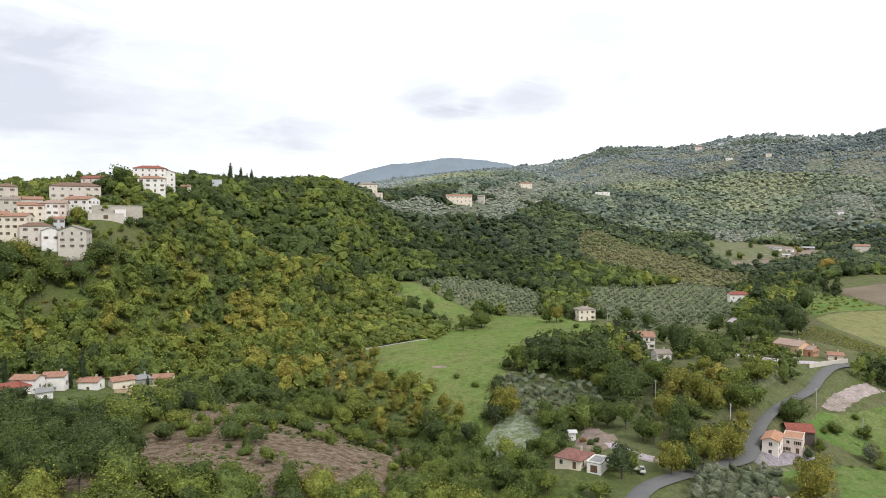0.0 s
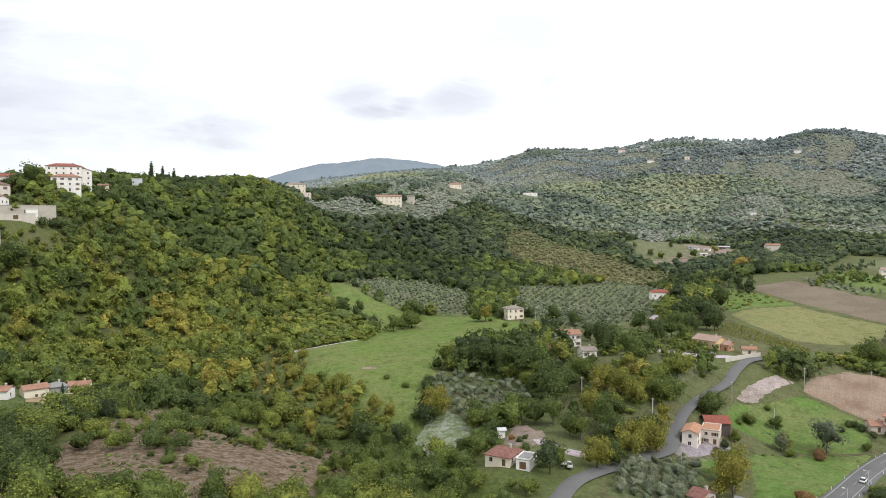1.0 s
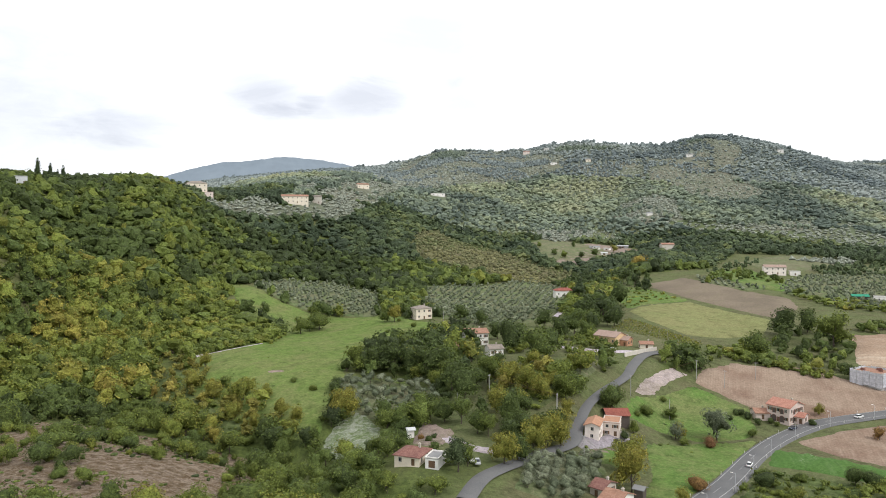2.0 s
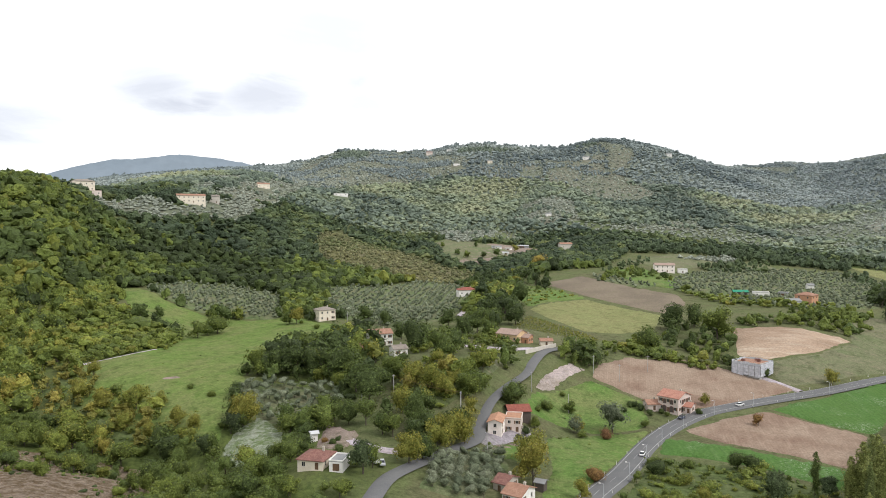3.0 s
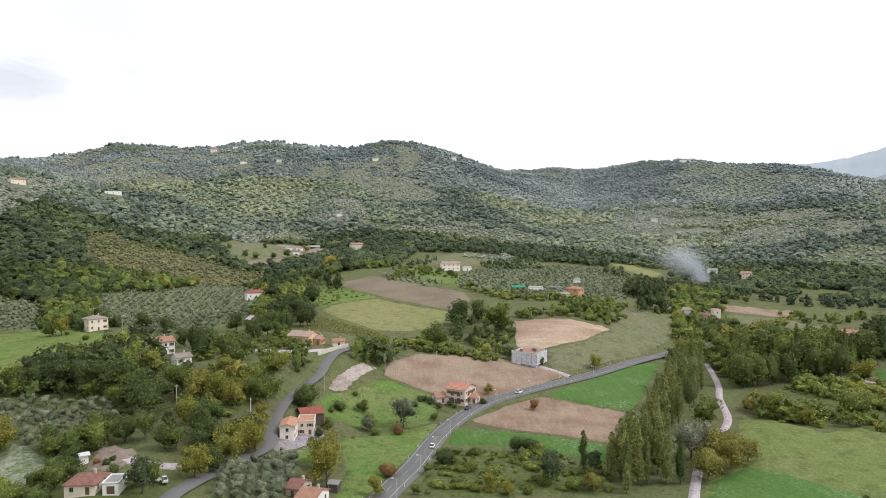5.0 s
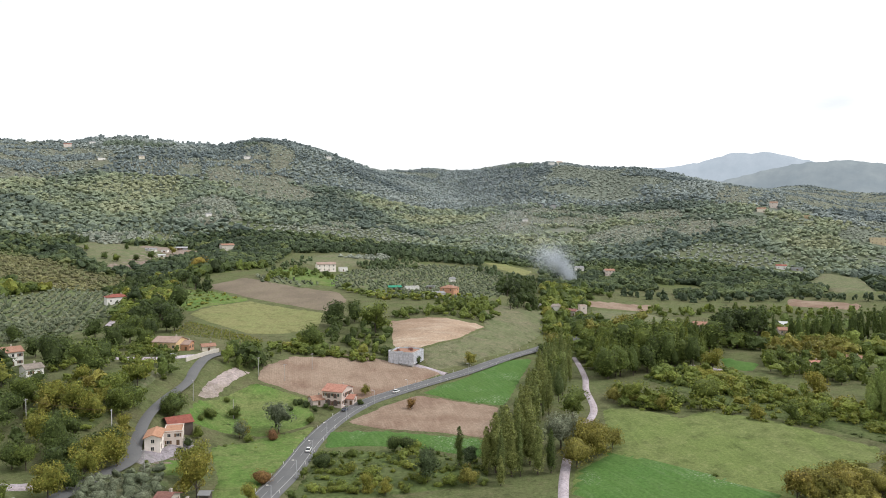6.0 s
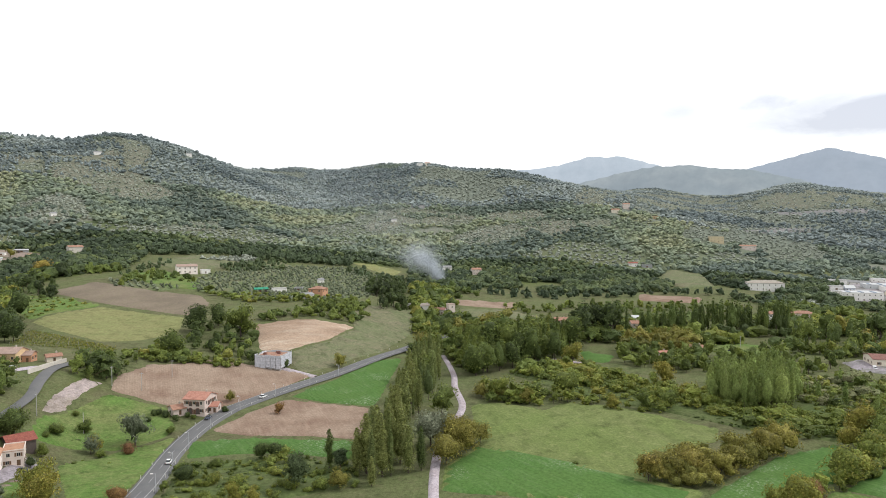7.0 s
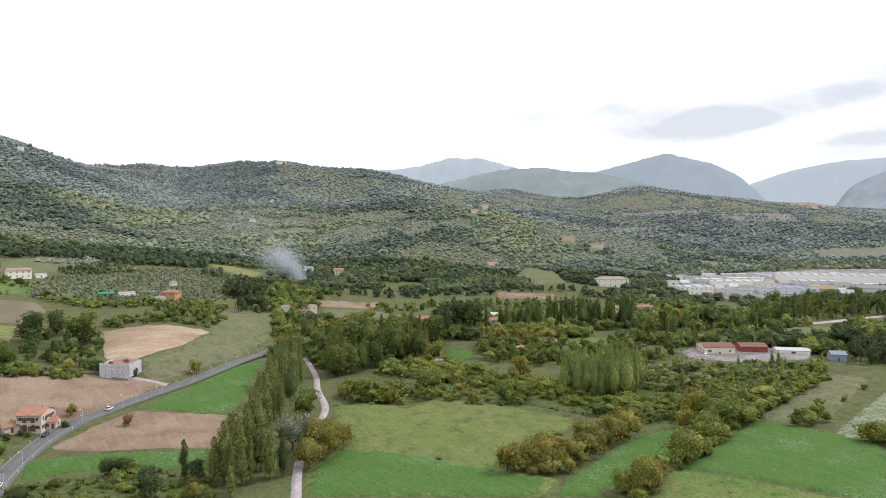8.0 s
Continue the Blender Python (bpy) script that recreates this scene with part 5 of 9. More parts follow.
HOUSE_SPOTS += [(-161.2, 265.6, 6.6), (-157.9, 270.9, 5.7), (-151.4, 278.7, 5.3), (-147.5, 263, 3.7), (-140.6, 284.7, 5.1), (-131.9, 292.4, 5.5), (-126.1, 297.5, 4.8), (-122.2, 311.6, 5.2), (-122.4, 283.4, 7.8), (-85.2, 809.1, 11.8), (-76.2, 808.3, 9), (19.1, 869.9, 16.3)]
HOUSE_SPOTS += [(47.2, 909.4, 6.4), (129.7, 1131.1, 10.5), (93.8, 474.4, 7.4), (103.6, 373.5, 7.8), (91.8, 353.3, 6.4), (103, 336.7, 5.2), (172.9, 353.2, 8.5), (179.3, 349.1, 4.9), (185.7, 338, 4.3), (111.1, 239.3, 5.6), (121.3, 245.5, 5.4), (128.5, 257.1, 6.3)]
HOUSE_SPOTS += [(38.7, 209.2, 6), (44.5, 203.8, 3.9), (43.7, 240.5, 1.7), (229.4, 554, 9.3), (278.8, 1258.4, 13.2), (467.9, 802.2, 9), (563, 1018.2, 5), (614.4, 1733.9, 9), (669.4, 1736, 7.3), (610, 1537.1, 8.2), (693.5, 1535.4, 7.2), (399, 856.8, 5.5)]
HOUSE_SPOTS += [(412.1, 851.7, 4.6), (434.6, 867.1, 5.3), (397.4, 862.4, 5.1), (389.1, 812.3, 4.7), (443.1, 870.1, 7.6), (430.1, 866.2, 4.7), (434.8, 832.5, 5.1), (207.3, 259.6, 7.4), (210.9, 255.4, 4.2), (199.1, 264.7, 4.4), (278.3, 287.6, 9), (455.4, 588.7, 10.8)]
HOUSE_SPOTS += [(473.4, 583.3, 5.5), (431, 394.5, 7.9), (413.7, 391.3, 6.2), (429.1, 457.9, 6.5), (437.9, 445.1, 6.9), (459.7, 443.4, 4.9), (527.9, 479.8, 4.2), (799.5, 504.1, 7.3), (811.4, 467.3, 7.8), (519.9, 324.3, 4.4), (510.5, 328.7, 5.8), (514.5, 347.9, 7.8)]
HOUSE_SPOTS += [(504.2, 355, 3.8), (92.7, 193, 4.4), (93.3, 185.4, 5.4), (104.4, 192.5, 2), (218.7, 446.6, 5.8), (273.2, 541.5, 4.5), (887.9, 130.9, 21), (1377.8, 286.5, 14.3), (1481.8, 489.8, 8.5), (1419.4, 491.5, 9.5), (1462.1, 424.3, 8.6), (1072.1, 343, 8.1)]
HOUSE_SPOTS += [(1089.3, 327, 8.9), (1384.9, 233.5, 14.6), (523.5, 224, 7.4), (522.9, 214.9, 5.2), (516.6, 238.1, 3.5), (596.2, 189.6, 6.4), (553.1, 174.9, 5.7), (456.1, 126.2, 4.8), (489.5, 113.2, 5.5), (661.2, 93.2, 8), (695.9, 71.5, 10), (504.5, 6.4, 13.2)]
HOUSE_SPOTS += [(518.6, -15.3, 11.5), (520.5, -39.9, 11.6), (506.2, -64.7, 6.3), (2532.6, -193.3, 9.2), (2657.6, -216.4, 10.3), (2612.9, -226, 11), (2680.1, -245.4, 9.7), (2629.8, -250.8, 11.9), (2736.7, -274.7, 9.6), (2673.9, -280.1, 10.7), (2658.7, -291.8, 9.5), (2488.3, -223.2, 9.7)]
HOUSE_SPOTS += [(2506.7, -248.6, 10.6), (913.4, 1472.1, 9), (1757.6, 1204.1, 10.4), (1796, 1202.7, 9.5), (1110.6, 821.5, 7), (1162.3, 1487.4, 7.6), (882.1, 35.4, 22.2), (1019.2, -9.6, 36.2), (1029.6, 22.1, 22.6), (933.1, -65.7, 34.6), (1067.9, -107.6, 28.7), (1116.5, -133.3, 71.5)]
HOUSE_SPOTS += [(883.7, -8.5, 19.9), (901.3, 57.4, 8.9), (990.2, -43.8, 14.5), (952.2, -105.1, 17.3), (971.3, -157.6, 17.2), (1121.6, -221.3, 33.6), (1014, -197.3, 16.8), (1141.7, 26.2, 10.7), (1069.2, -174.6, 10.9), (1313.5, -222.8, 18.2), (1224.4, -249.3, 13.8), (1079, 46.6, 14.8)]
HOUSE_SPOTS += [(951, -7.7, 9.5), (1215.3, -51.9, 14.8), (1000.4, -102.2, 9.8), (976.8, 65.8, 9.4), (948.4, 36.2, 10.9), (1189, -9.4, 19.4), (1247.7, -89, 14.5), (1283.1, -179.8, 11.6), (941.2, -129.4, 12.8), (1278.3, -143, 10.3), (1260.3, -236.1, 13.4), (1041.4, -151.9, 11.4)]
HOUSE_SPOTS += [(938.3, 9, 11.2), (1102.2, -58, 11.4), (978.6, 51.9, 9.4), (1257, -118.5, 10.2), (954.8, -181.5, 11.6), (1057.8, 69, 12.8), (1332.8, -271.2, 15.4), (1116.3, -14.2, 18), (986.4, -132.6, 13.7), (987.3, -75.8, 11.9), (1268.8, -155.3, 9), (1044.5, -137.7, 13)]
HOUSE_SPOTS += [(973.3, -203, 11.4), (1279.3, -196.3, 9.5), (1114.5, -40.3, 12.3), (944.9, -21.1, 12.6)]


def clear_of_houses(x, y, margin=2.0):
    ok = np.ones(len(x), bool)
    for hx, hy, r in HOUSE_SPOTS:
        d = math.hypot(hx, hy)
        if h1(hx, hy) > 16:   # hillside houses stand close in the trees
            ok &= np.hypot(x - hx, y - hy) > r * 0.72 + margin * 0.5
            if d > 900:
                for k in (8, 22):
                    ok &= np.hypot(x - hx * (1 - (r + k) / d), y - hy * (1 - (r + k) / d)) > r + 3
            continue
        ok &= np.hypot(x - hx, y - hy) > r * (0.85 if d < 480 else 0.72) + margin * 0.6
        if 480 <= d < 1000:
            for k in (5, 14):
                ok &= np.hypot(x - hx * (1 - (r + k) / d), y - hy * (1 - (r + k) / d)) > r * 0.75
        if 180 < d < 480:   # a garden on the valley side
            ok &= np.hypot(x - hx * (1 - (r + 4) / d), y - hy * (1 - (r + 4) / d)) > r * 0.8 + 1
    return ok


def bearing(x, y):
    return np.degrees(np.arctan2(x, y))


def in_country(x, y, lo=-36, hi=104):
    b = bearing(x, y)
    return (b > lo) & (b < hi)


def group_plants(x, y, h, wide, tint, shape, detail):
    """Arrays sorted by shape and level of detail."""
    res = {}
    shape, detail = np.asarray(shape), np.asarray(detail)
    for s in np.unique(shape):
        for d in np.unique(detail):
            k = (shape == s) & (detail == d)
            if k.any():
                res[str(s), str(d)] = (x[k], y[k], h[k], wide[k], tint[k])
    return res


def detail_for(x, y, h=None):
    """Leaf detail by the plant's distance from the valley's middle; tall trees carry finer leaves."""
    r = np.hypot(x, y) * (1.0 if h is None else np.clip(10.0 / h, 0.6, 1.3))
    return np.where(r < 225, "close", np.where(r < 325, "near", np.where(r < 530, "mid", np.where(r < 950, "far", "distant"))))


def woodland(step, r0, r1, label):
    """Wild wood on every slope that is no field, grove, road or house plot, between two distances from the valley's middle."""
    x, y = scatter(-r1, r1, -0.35 * r1, r1, step)
    r = np.hypot(x, y)
    k = (r >= r0) & (r < r1) & in_country(x, y)
    x, y = x[k], y[k]
    z = height(x, y)
    k = ((z > 9.5 + 5 * drift(x, y, 40, 5)) | (bearing(x, y) < 13) | ((np.hypot(x, y) > 520) & (drift(x, y, 70, 71) + 0.5 * drift(x, y, 25, 72) > 0.62))) & clear_of_fields(x, y) & clear_of_roads(x, y, 1.5) & clear_of_houses(x, y)
    for name, _, _, poly in STANDS:
        k &= ~inside(poly, x, y)
    for poly in FARMLAND:
        k &= ~inside(poly, x, y)
    x, y = x[k], y[k]
    r = np.hypot(x, y)
    # slopes that fall away to the north are thinly wooded
    fall = height(x * (1 + 25 / r), y * (1 + 25 / r)) - height(x, y)
    k = (fall > np.where(r < 760, -7.0, -5.0)) | (RNG.uniform(0, 1, len(x)) < 0.15)
    return x[k], y[k], r[k]


def wood_tint(x, y):
    """Autumn colour: drifts of yellow and rust among the green, dark holm oak on some slopes."""
    big, small = drift(x, y, 90, 21), drift(x, y, 28, 22)
    t = 0.11 + 0.20 * big + 0.24 * small + RNG.normal(0, 0.09, len(x))
    dark = drift(x, y, 52, 23) * 0.6 + drift(x, y, 17, 24) * 0.4 + RNG.normal(0, 0.05, len(x))
    t = np.where(dark > 0.60, t * 0.38, t)   # holm oaks in dark drifts
    t = np.minimum(t, 0.56 + 0.06 * RNG.uniform(-1, 1, len(x)))
    for cx, cy, rad, add in TINT_SPOTS:
        t += add * np.exp(-((x - cx) ** 2 + (y - cy) ** 2) / rad ** 2)
    r = np.hypot(x, y)
    far = np.clip((r - 680) / 300, 0, 1)
    t = t + far * (0.35 * (t - 0.42) - 0.03)
    high = np.clip((r - 1000) / 300, 0, 1)   # closed dark stands and paler open slopes
    t = t * (1 - 0.45 * high) + high * (0.16 + 1.7 * (0.6 * drift(x, y, 170, 26) + 0.4 * drift(x, y, 70, 27) - 0.46))
    return np.clip(t, 0.02, 0.74)


TINT_SPOTS = [(10, 620, 50, -0.14), (95, 650, 55, -0.14), (60, 690, 50, -0.12), (-150, 235, 55, -0.14), (-70, 215, 40, -0.08), (-230, 420, 60, -0.06), (-107, 431, 22, 0.18), (-66, 373, 30, 0.17), (-49, 339, 22, 0.21), (-155, 347, 34, 0.12), (-190, 380, 54, 0.07), (-167, 436, 61, 0.06), (-116, 485, 47, 0.01), (-67, 590, 34, -0.03), (-101, 570, 54, 0.02), (-95, 329, 14, 0.06), (-167, 394, 34, 0.07), (21, 736, 61, -0.125), (125, 735, 47, -0.05), (-20, 294, 16, 0.18), (-205, 411, 41, -0.075), (-199, 347, 34, 0.0), (82, 260, 20, 0.18), (98, 270, 20, 0.18), (107, 816, 54, 0.03), (78, 854, 68, -0.05), (-122, 212, 27, -0.06), (193, 791, 54, 0.06), (-183, 537, 54, 0.05)]

for step, r0, r1, label in ((6.8, 120, 340, "dense mixed scrub wood on the near spur"), (6.4, 340, 760, "dense deciduous wood turning yellow on the hillside"),
                            (7.6, 760, 1060, "green and dark woods on the valley slopes"), (9.6, 1060, 1550, "green woods on the upper slopes, tinted grey for haze"), (11.4, 1550, 3000, "distant woods along the hill crests")):
    x, y, r = woodland(step, r0, r1, label)
    keep = np.ones(len(x), bool)
    if r0 >= 700:   # terraced groves and grass between the woods higher up
        cover = drift(x, y, 210, 31) * 0.6 + drift(x, y, 80, 32) * 0.4
        grove = cover > (0.80 if r0 < 1000 else 0.64 if r0 < 1500 else 0.62)
        keep &= ~(grove & (RNG.uniform(0, 1, len(x)) < 0.15))
    else:
        grove = np.zeros(len(x), bool)
        keep &= RNG.uniform(0, 1, len(x)) < 0.97
    x, y, grove = x[keep], y[keep], grove[keep]
    t = wood_tint(x, y)
    h = RNG.uniform(6.8, 12.5, len(x)) * (0.75 + 0.5 * drift(x, y, 30, 41))
    for hx, hy, rad in HOUSE_SPOTS:   # low garden trees between the houses of the hill town
        if hx < -0.43 * hy and hy > 300:
            h = np.where(np.hypot(x - hx, y - hy) < rad + 14, np.minimum(h, 8.5), h)
            h = np.where(np.hypot(x - hx * 0.96, y - hy * 0.96) < rad + 4, np.minimum(h, 5.5), h)
    if r0 < 200:
        h *= 0.85
    wide = RNG.uniform(0.95, 1.45, len(x)) * (1.0 if r0 < 700 else 1.2 if r0 < 1000 else 1.45)
    if r0 >= 700:
        h *= 0.88
    u = RNG.uniform(0, 1, len(x))
    shape = np.where(u < 0.50, "round", np.where(u < 0.86, "wide", np.where(u < 0.92, "tall", "shrub")))
    h = np.where(shape == "shrub", h * 0.55, h)
    det = detail_for(x, y)
    g = grove
    # the outer rings take the haze-tinted leaf colours
    plant_stuff("woodland", label, "trees", group_plants(x[~g], y[~g], h[~g], wide[~g], t[~g], shape[~g], det[~g]), LEAF["broad" if r0 < 700 else "slope" if r0 < 1000 else "hill" if r0 < 1500 else "hazed_farhill"], 1, 0.20 if r0 > 300 else 0.10)
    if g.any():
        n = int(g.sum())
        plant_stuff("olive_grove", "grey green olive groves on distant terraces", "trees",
                    group_plants(x[g], y[g], RNG.uniform(4.2, 6.5, n) * (1 if r0 < 1500 else 1.25), np.full(n, 1.9), RNG.uniform(0, 0.8, n), np.full(n, "olive"), det[g]), LEAF["hazed_silver"], 2)

# bare slope: scattered young trees and bushes
for kind, ring in RINGS:
    lo, hi = ring.min(0), ring.max(0)
    if kind == "bare_slope":
        x, y = scatter(lo[0], hi[0], lo[1], hi[1], 5.6, 0.7)
        k = inside(ring, x, y) & (drift(x, y, 20, 81) + 0.5 * RNG.uniform(0, 1, len(x)) > 0.80)
        x, y = x[k], y[k]
        n = len(x)
        plant_stuff("scattered_bushes", "scattered green bushes on the stony slope", "bushes",
                    group_plants(x, y, RNG.uniform(1.5, 7.0, n), RNG.uniform(0.9, 1.3, n), RNG.uniform(0.12, 0.50, n), np.where(RNG.uniform(0, 1, n) < 0.55, "round", "shrub"), detail_for(x, y)), LEAF["broad"], 3)
    elif kind in ("olive_ground", "terrace", "scree"):
        far = np.hypot(*ring.mean(0))
        x, y = scatter(lo[0], hi[0], lo[1], hi[1], 4.1 if far < 300 else 5.2 if far < 480 else 6.2 if far < 1100 else 7.6 if far < 1800 else 9.0, 0.10 if far < 700 else 0.32)
        k = inside(ring, x, y) & clear_of_houses(x, y, 1) & (RNG.uniform(0, 1, len(x)) < (0.93 if kind != "scree" else 0.55))
        x, y = x[k], y[k]
        if far > 900:   # hedges and tree clumps between the terraces
            hedge = (drift(x, y, 45, 91) * 0.6 + drift(x, y, 130, 92) * 0.5 > 0.70) | (RNG.uniform(0, 1, len(x)) < 0.05)
            hx, hy = x[hedge], y[hedge]
            if len(hx):
                plant_stuff("hedge_trees", "dark tree clumps and hedges between terraced groves", "trees",
                            group_plants(hx, hy, RNG.uniform(5.5, 10, len(hx)), RNG.uniform(1.1, 1.6, len(hx)), RNG.uniform(0.05, 0.5, len(hx)), np.full(len(hx), "round"), detail_for(hx, hy)), LEAF["hill" if far < 1500 else "hazed_farhill"], 6)
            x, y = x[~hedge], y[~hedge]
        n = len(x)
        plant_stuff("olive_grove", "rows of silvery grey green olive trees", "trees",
                    group_plants(x, y, RNG.uniform(3.5, 5.4, n) * (1 if kind == "olive_ground" else 1.15), RNG.uniform(1.0, 1.35, n) * (1.0 if kind == "olive_ground" else 1.5), RNG.uniform(0.1, 1, n), np.full(n, "olive"), detail_for(x, y)), LEAF["hazed_silver" if kind != "olive_ground" or far > 1000 else "silver"], 4)
    elif kind == "scrub":
        x, y = scatter(lo[0], hi[0], lo[1], hi[1], 3.7, 0.8)
        k = inside(ring, x, y) & (RNG.uniform(0, 1, len(x)) < 0.8)
        x, y = x[k], y[k]
        n = len(x)
        plant_stuff("scrub_bushes", "dry brown and yellow scrub bushes", "bushes",
                    group_plants(x, y, RNG.uniform(1.6, 5.2, n), RNG.uniform(0.8, 1.2, n), np.clip(0.12 + 0.55 * drift(x, y, 60, 51) + RNG.normal(0, 0.12, n), 0, 1), np.full(n, "shrub"), detail_for(x, y)), LEAF["dry"], 5)

# trees along the skyline of the hills
ridge_x, ridge_y = [], []
for k in np.arange(-10, 66, 0.11):
    a = radians(k + RNG.uniform(-0.05, 0.05))
    r = np.linspace(900, 2700, 240)
    x, y = r * math.sin(a), r * math.cos(a)
    top = int(np.argmax((height(x, y) - EYE) / r))
    if drift([k * 10], [0], 9, 95)[0] + RNG.uniform(-0.25, 0.25) > 0.42:
        back = RNG.uniform(-14, 6)
        ridge_x.append(x[top] + back * math.sin(a))
        ridge_y.append(y[top] + back * math.cos(a))
x, y = np.array(ridge_x), np.array(ridge_y)
n = len(x)
plant_stuff("crest_trees", "single trees and clumps along the hill crests", "trees",
            group_plants(x, y, 6 + 11 * drift(x, y, 60, 96) + RNG.uniform(-2, 3, n), RNG.uniform(0.9, 1.5, n), RNG.uniform(0.0, 0.5, n), RNG.choice(("round", "wide", "tall", "pine"), n), np.full(n, "far")), LEAF["hazed_farhill"], 8)

# tree belts and clumps of the valley
STAND_KIND = {  # label, shapes, tint range, leaf
    "pine": ("dark green pines on the near slope", ("pine", "tall", "round"), (0.03, 0.22), "broad"),
    "oak": ("dark green oaks standing close together", ("round", "wide"), (0.05, 0.25), "broad"),
    "mixed": ("mixed green hedgerow trees", ("round", "tall", "wide", "shrub"), (0.12, 0.5), "broad"),
    "dark": ("dark evergreen trees", ("round", "tall", "pine"), (0.0, 0.16), "broad"),
    "gold": ("olive yellow autumn bushes", ("shrub", "wide", "wide", "round"), (0.0, 0.9), "gold"),
    "poplar": ("tall green poplars in a belt", ("column", "column", "column", "slim"), (0.0, 0.62), "poplar"),
    "mixedpoplar": ("dark poplars and willows along the stream", ("column", "column", "slim", "round"), (0.10, 0.44), "broad"),
    "lombardy": ("row of dark Lombardy poplars", ("column", "column", "column", "slim"), (0.12, 0.32), "broad"),
    "bush": ("rounded olive green bushes", ("shrub", "shrub", "wide"), (0.24, 0.62), "broad"),
    "shrub": ("low green bramble and shrubs", ("shrub", "shrub", "shrub", "round"), (0.20, 0.62), "broad"),
    "young": ("light green young poplar plantation", ("slim", "column"), (0.1, 1.0), "light"),
    "youngsparse": ("sparse thin young poplars", ("column",), (0.0, 0.8), "light"),
    "crest": ("dark tree clumps along the hill crest", ("round", "tall", "wide"), (0.0, 0.35), "hill"),
    "drybush": ("grey brown dry scrub", ("shrub",), (0.0, 0.8), "dry"),
    "softpoplar": ("soft green poplars with some yellowing", ("slim", "column", "column", "tall"), (0.10, 0.50), "broad"),
}


def one_tree(kind_name, label, category, shape, leaf, detail, tint, seed):
    """A single tree of its own, with trunk and crown; one unit high, scaled when set."""
    rng = np.random.default_rng(seed)
    lobes, leaves, lsize, ball = DETAIL[detail]
    narrow = shape in ("column", "spire", "slim")
    v, f, mass = crown(rng, SHAPES[shape], lobes + (6 if narrow else 2), int(leaves * 1.3), lsize * (0.45 if narrow else 0.95), max(1, ball))
    root = new(kind_name)
    tagged(root, label, category)
    # shade inside the crown put into the mass's darker tint
    c = new("crown", fast_mesh("crown", v, f, [LEAF_ONE[leaf]], np.clip(tint + np.where(np.arange(len(f)) < mass, -0.03, rng.uniform(-0.06, 0.10, len(f))), 0, 1), None, np.arange(len(f)) < mass))
    c.parent = root
    tv, tf = trunk(rng, 0.40, 0.016 if narrow else 0.028, 0 if narrow else 4)
    s = new("trunk", fast_mesh("trunk", tv, tf, [bark]))
    s.parent = root
    return root


def set_tree(root, first, x, y, h, wide=1.0):
    m = pose(x, y, h1(x, y) - 0.05, 0, 0, RNG.uniform(0, 360))
    if first:
        root.matrix_basis = m
        ob = root
    else:
        ob = copy_thing(root, m)
    ob.scale = (h * wide, h * wide, h)
    return ob


TREE_MODELS = {}


def plant_tree(name, label, x, y, h, shape, leaf="broad", tint=0.3, wide=1.0, group=""):
    detail = "close" if math.hypot(x, y) < 300 else "near" if math.hypot(x, y) < 480 else "mid"
    key = (name, label, shape, leaf, detail, round(tint, 1), RNG.integers(0, 3))
    first = key not in TREE_MODELS
    if first:
        TREE_MODELS[key] = one_tree(name, label, "bush" if "bush" in name else "tree", shape, leaf, detail, tint, 100 + len(TREE_MODELS))
        if group:
            TREE_MODELS[key]["group"] = group
    return set_tree(TREE_MODELS[key], first, x, y, h, wide)


for kind, step, tall, poly in STANDS:
    label, shapes, (t0, t1), leaf = STAND_KIND[kind]
    lo, hi = np.min(poly, 0), np.max(poly, 0)
    low = kind in ("shrub", "drybush", "bush")
    x, y = scatter(lo[0], hi[0], lo[1], hi[1], step * (0.76 if low else 1), 0.85 if low else 0.45)
    k = inside(poly, x, y) & clear_of_roads(x, y, 3.2 if low else 1.6) & clear_of_houses(x, y, 1.0)
    x, y = x[k], y[k]
    n = len(x)
    if not n:
        continue
    h = tall * (RNG.uniform(0.65, 1.2, n) if not low else (0.70 + 0.60 * drift(x, y, 14, 62)) * RNG.lognormal(0.05, 0.34, n))
    if kind == "bush" and tall > 6:
        h *= 0.62
    tint = np.clip(t0 + (t1 - t0) * (0.5 * drift(x, y, 18, 61) + 0.5 * RNG.uniform(0, 1, n)), 0, 1)
    shape = RNG.choice(shapes, n)
    h = np.where((shape == "shrub") & (tall > 6), h * 0.6, h)
    wide = RNG.uniform(0.9, 1.25, n) if not low else RNG.uniform(0.8, 1.5, n)
    if kind in ("lombardy", "young"):
        wide *= 0.72
    if kind == "poplar":
        h *= RNG.uniform(0.7, 1.15, n)
        wide *= 0.72
    # stands past 1100 m take the haze-tinted leaf colour
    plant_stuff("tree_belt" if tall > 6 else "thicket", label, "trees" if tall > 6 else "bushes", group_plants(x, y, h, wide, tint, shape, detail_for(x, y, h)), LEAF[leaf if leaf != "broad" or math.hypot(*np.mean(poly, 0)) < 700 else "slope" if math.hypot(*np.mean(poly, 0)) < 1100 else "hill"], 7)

plant_tree("dark_bush", "dark green rounded bush", 190.9, 269.0, 3.7, "shrub", "broad", 0.08, 0.90)
plant_tree("dark_bush", "dark green rounded bush", 193.1, 264.5, 4.0, "shrub", "broad", 0.08, 0.90)
plant_tree("dark_bush", "dark green rounded bush", 193.6, 258.3, 3.4, "shrub", "broad", 0.08, 0.90)
plant_tree("dark_bush", "dark green rounded bush", 212.5, 249.6, 3.7, "shrub", "broad", 0.08, 0.90)
plant_tree("green_bush", "small green field bush", 199.3, 254.4, 2.6, "shrub", "broad", 0.28, 1.00)
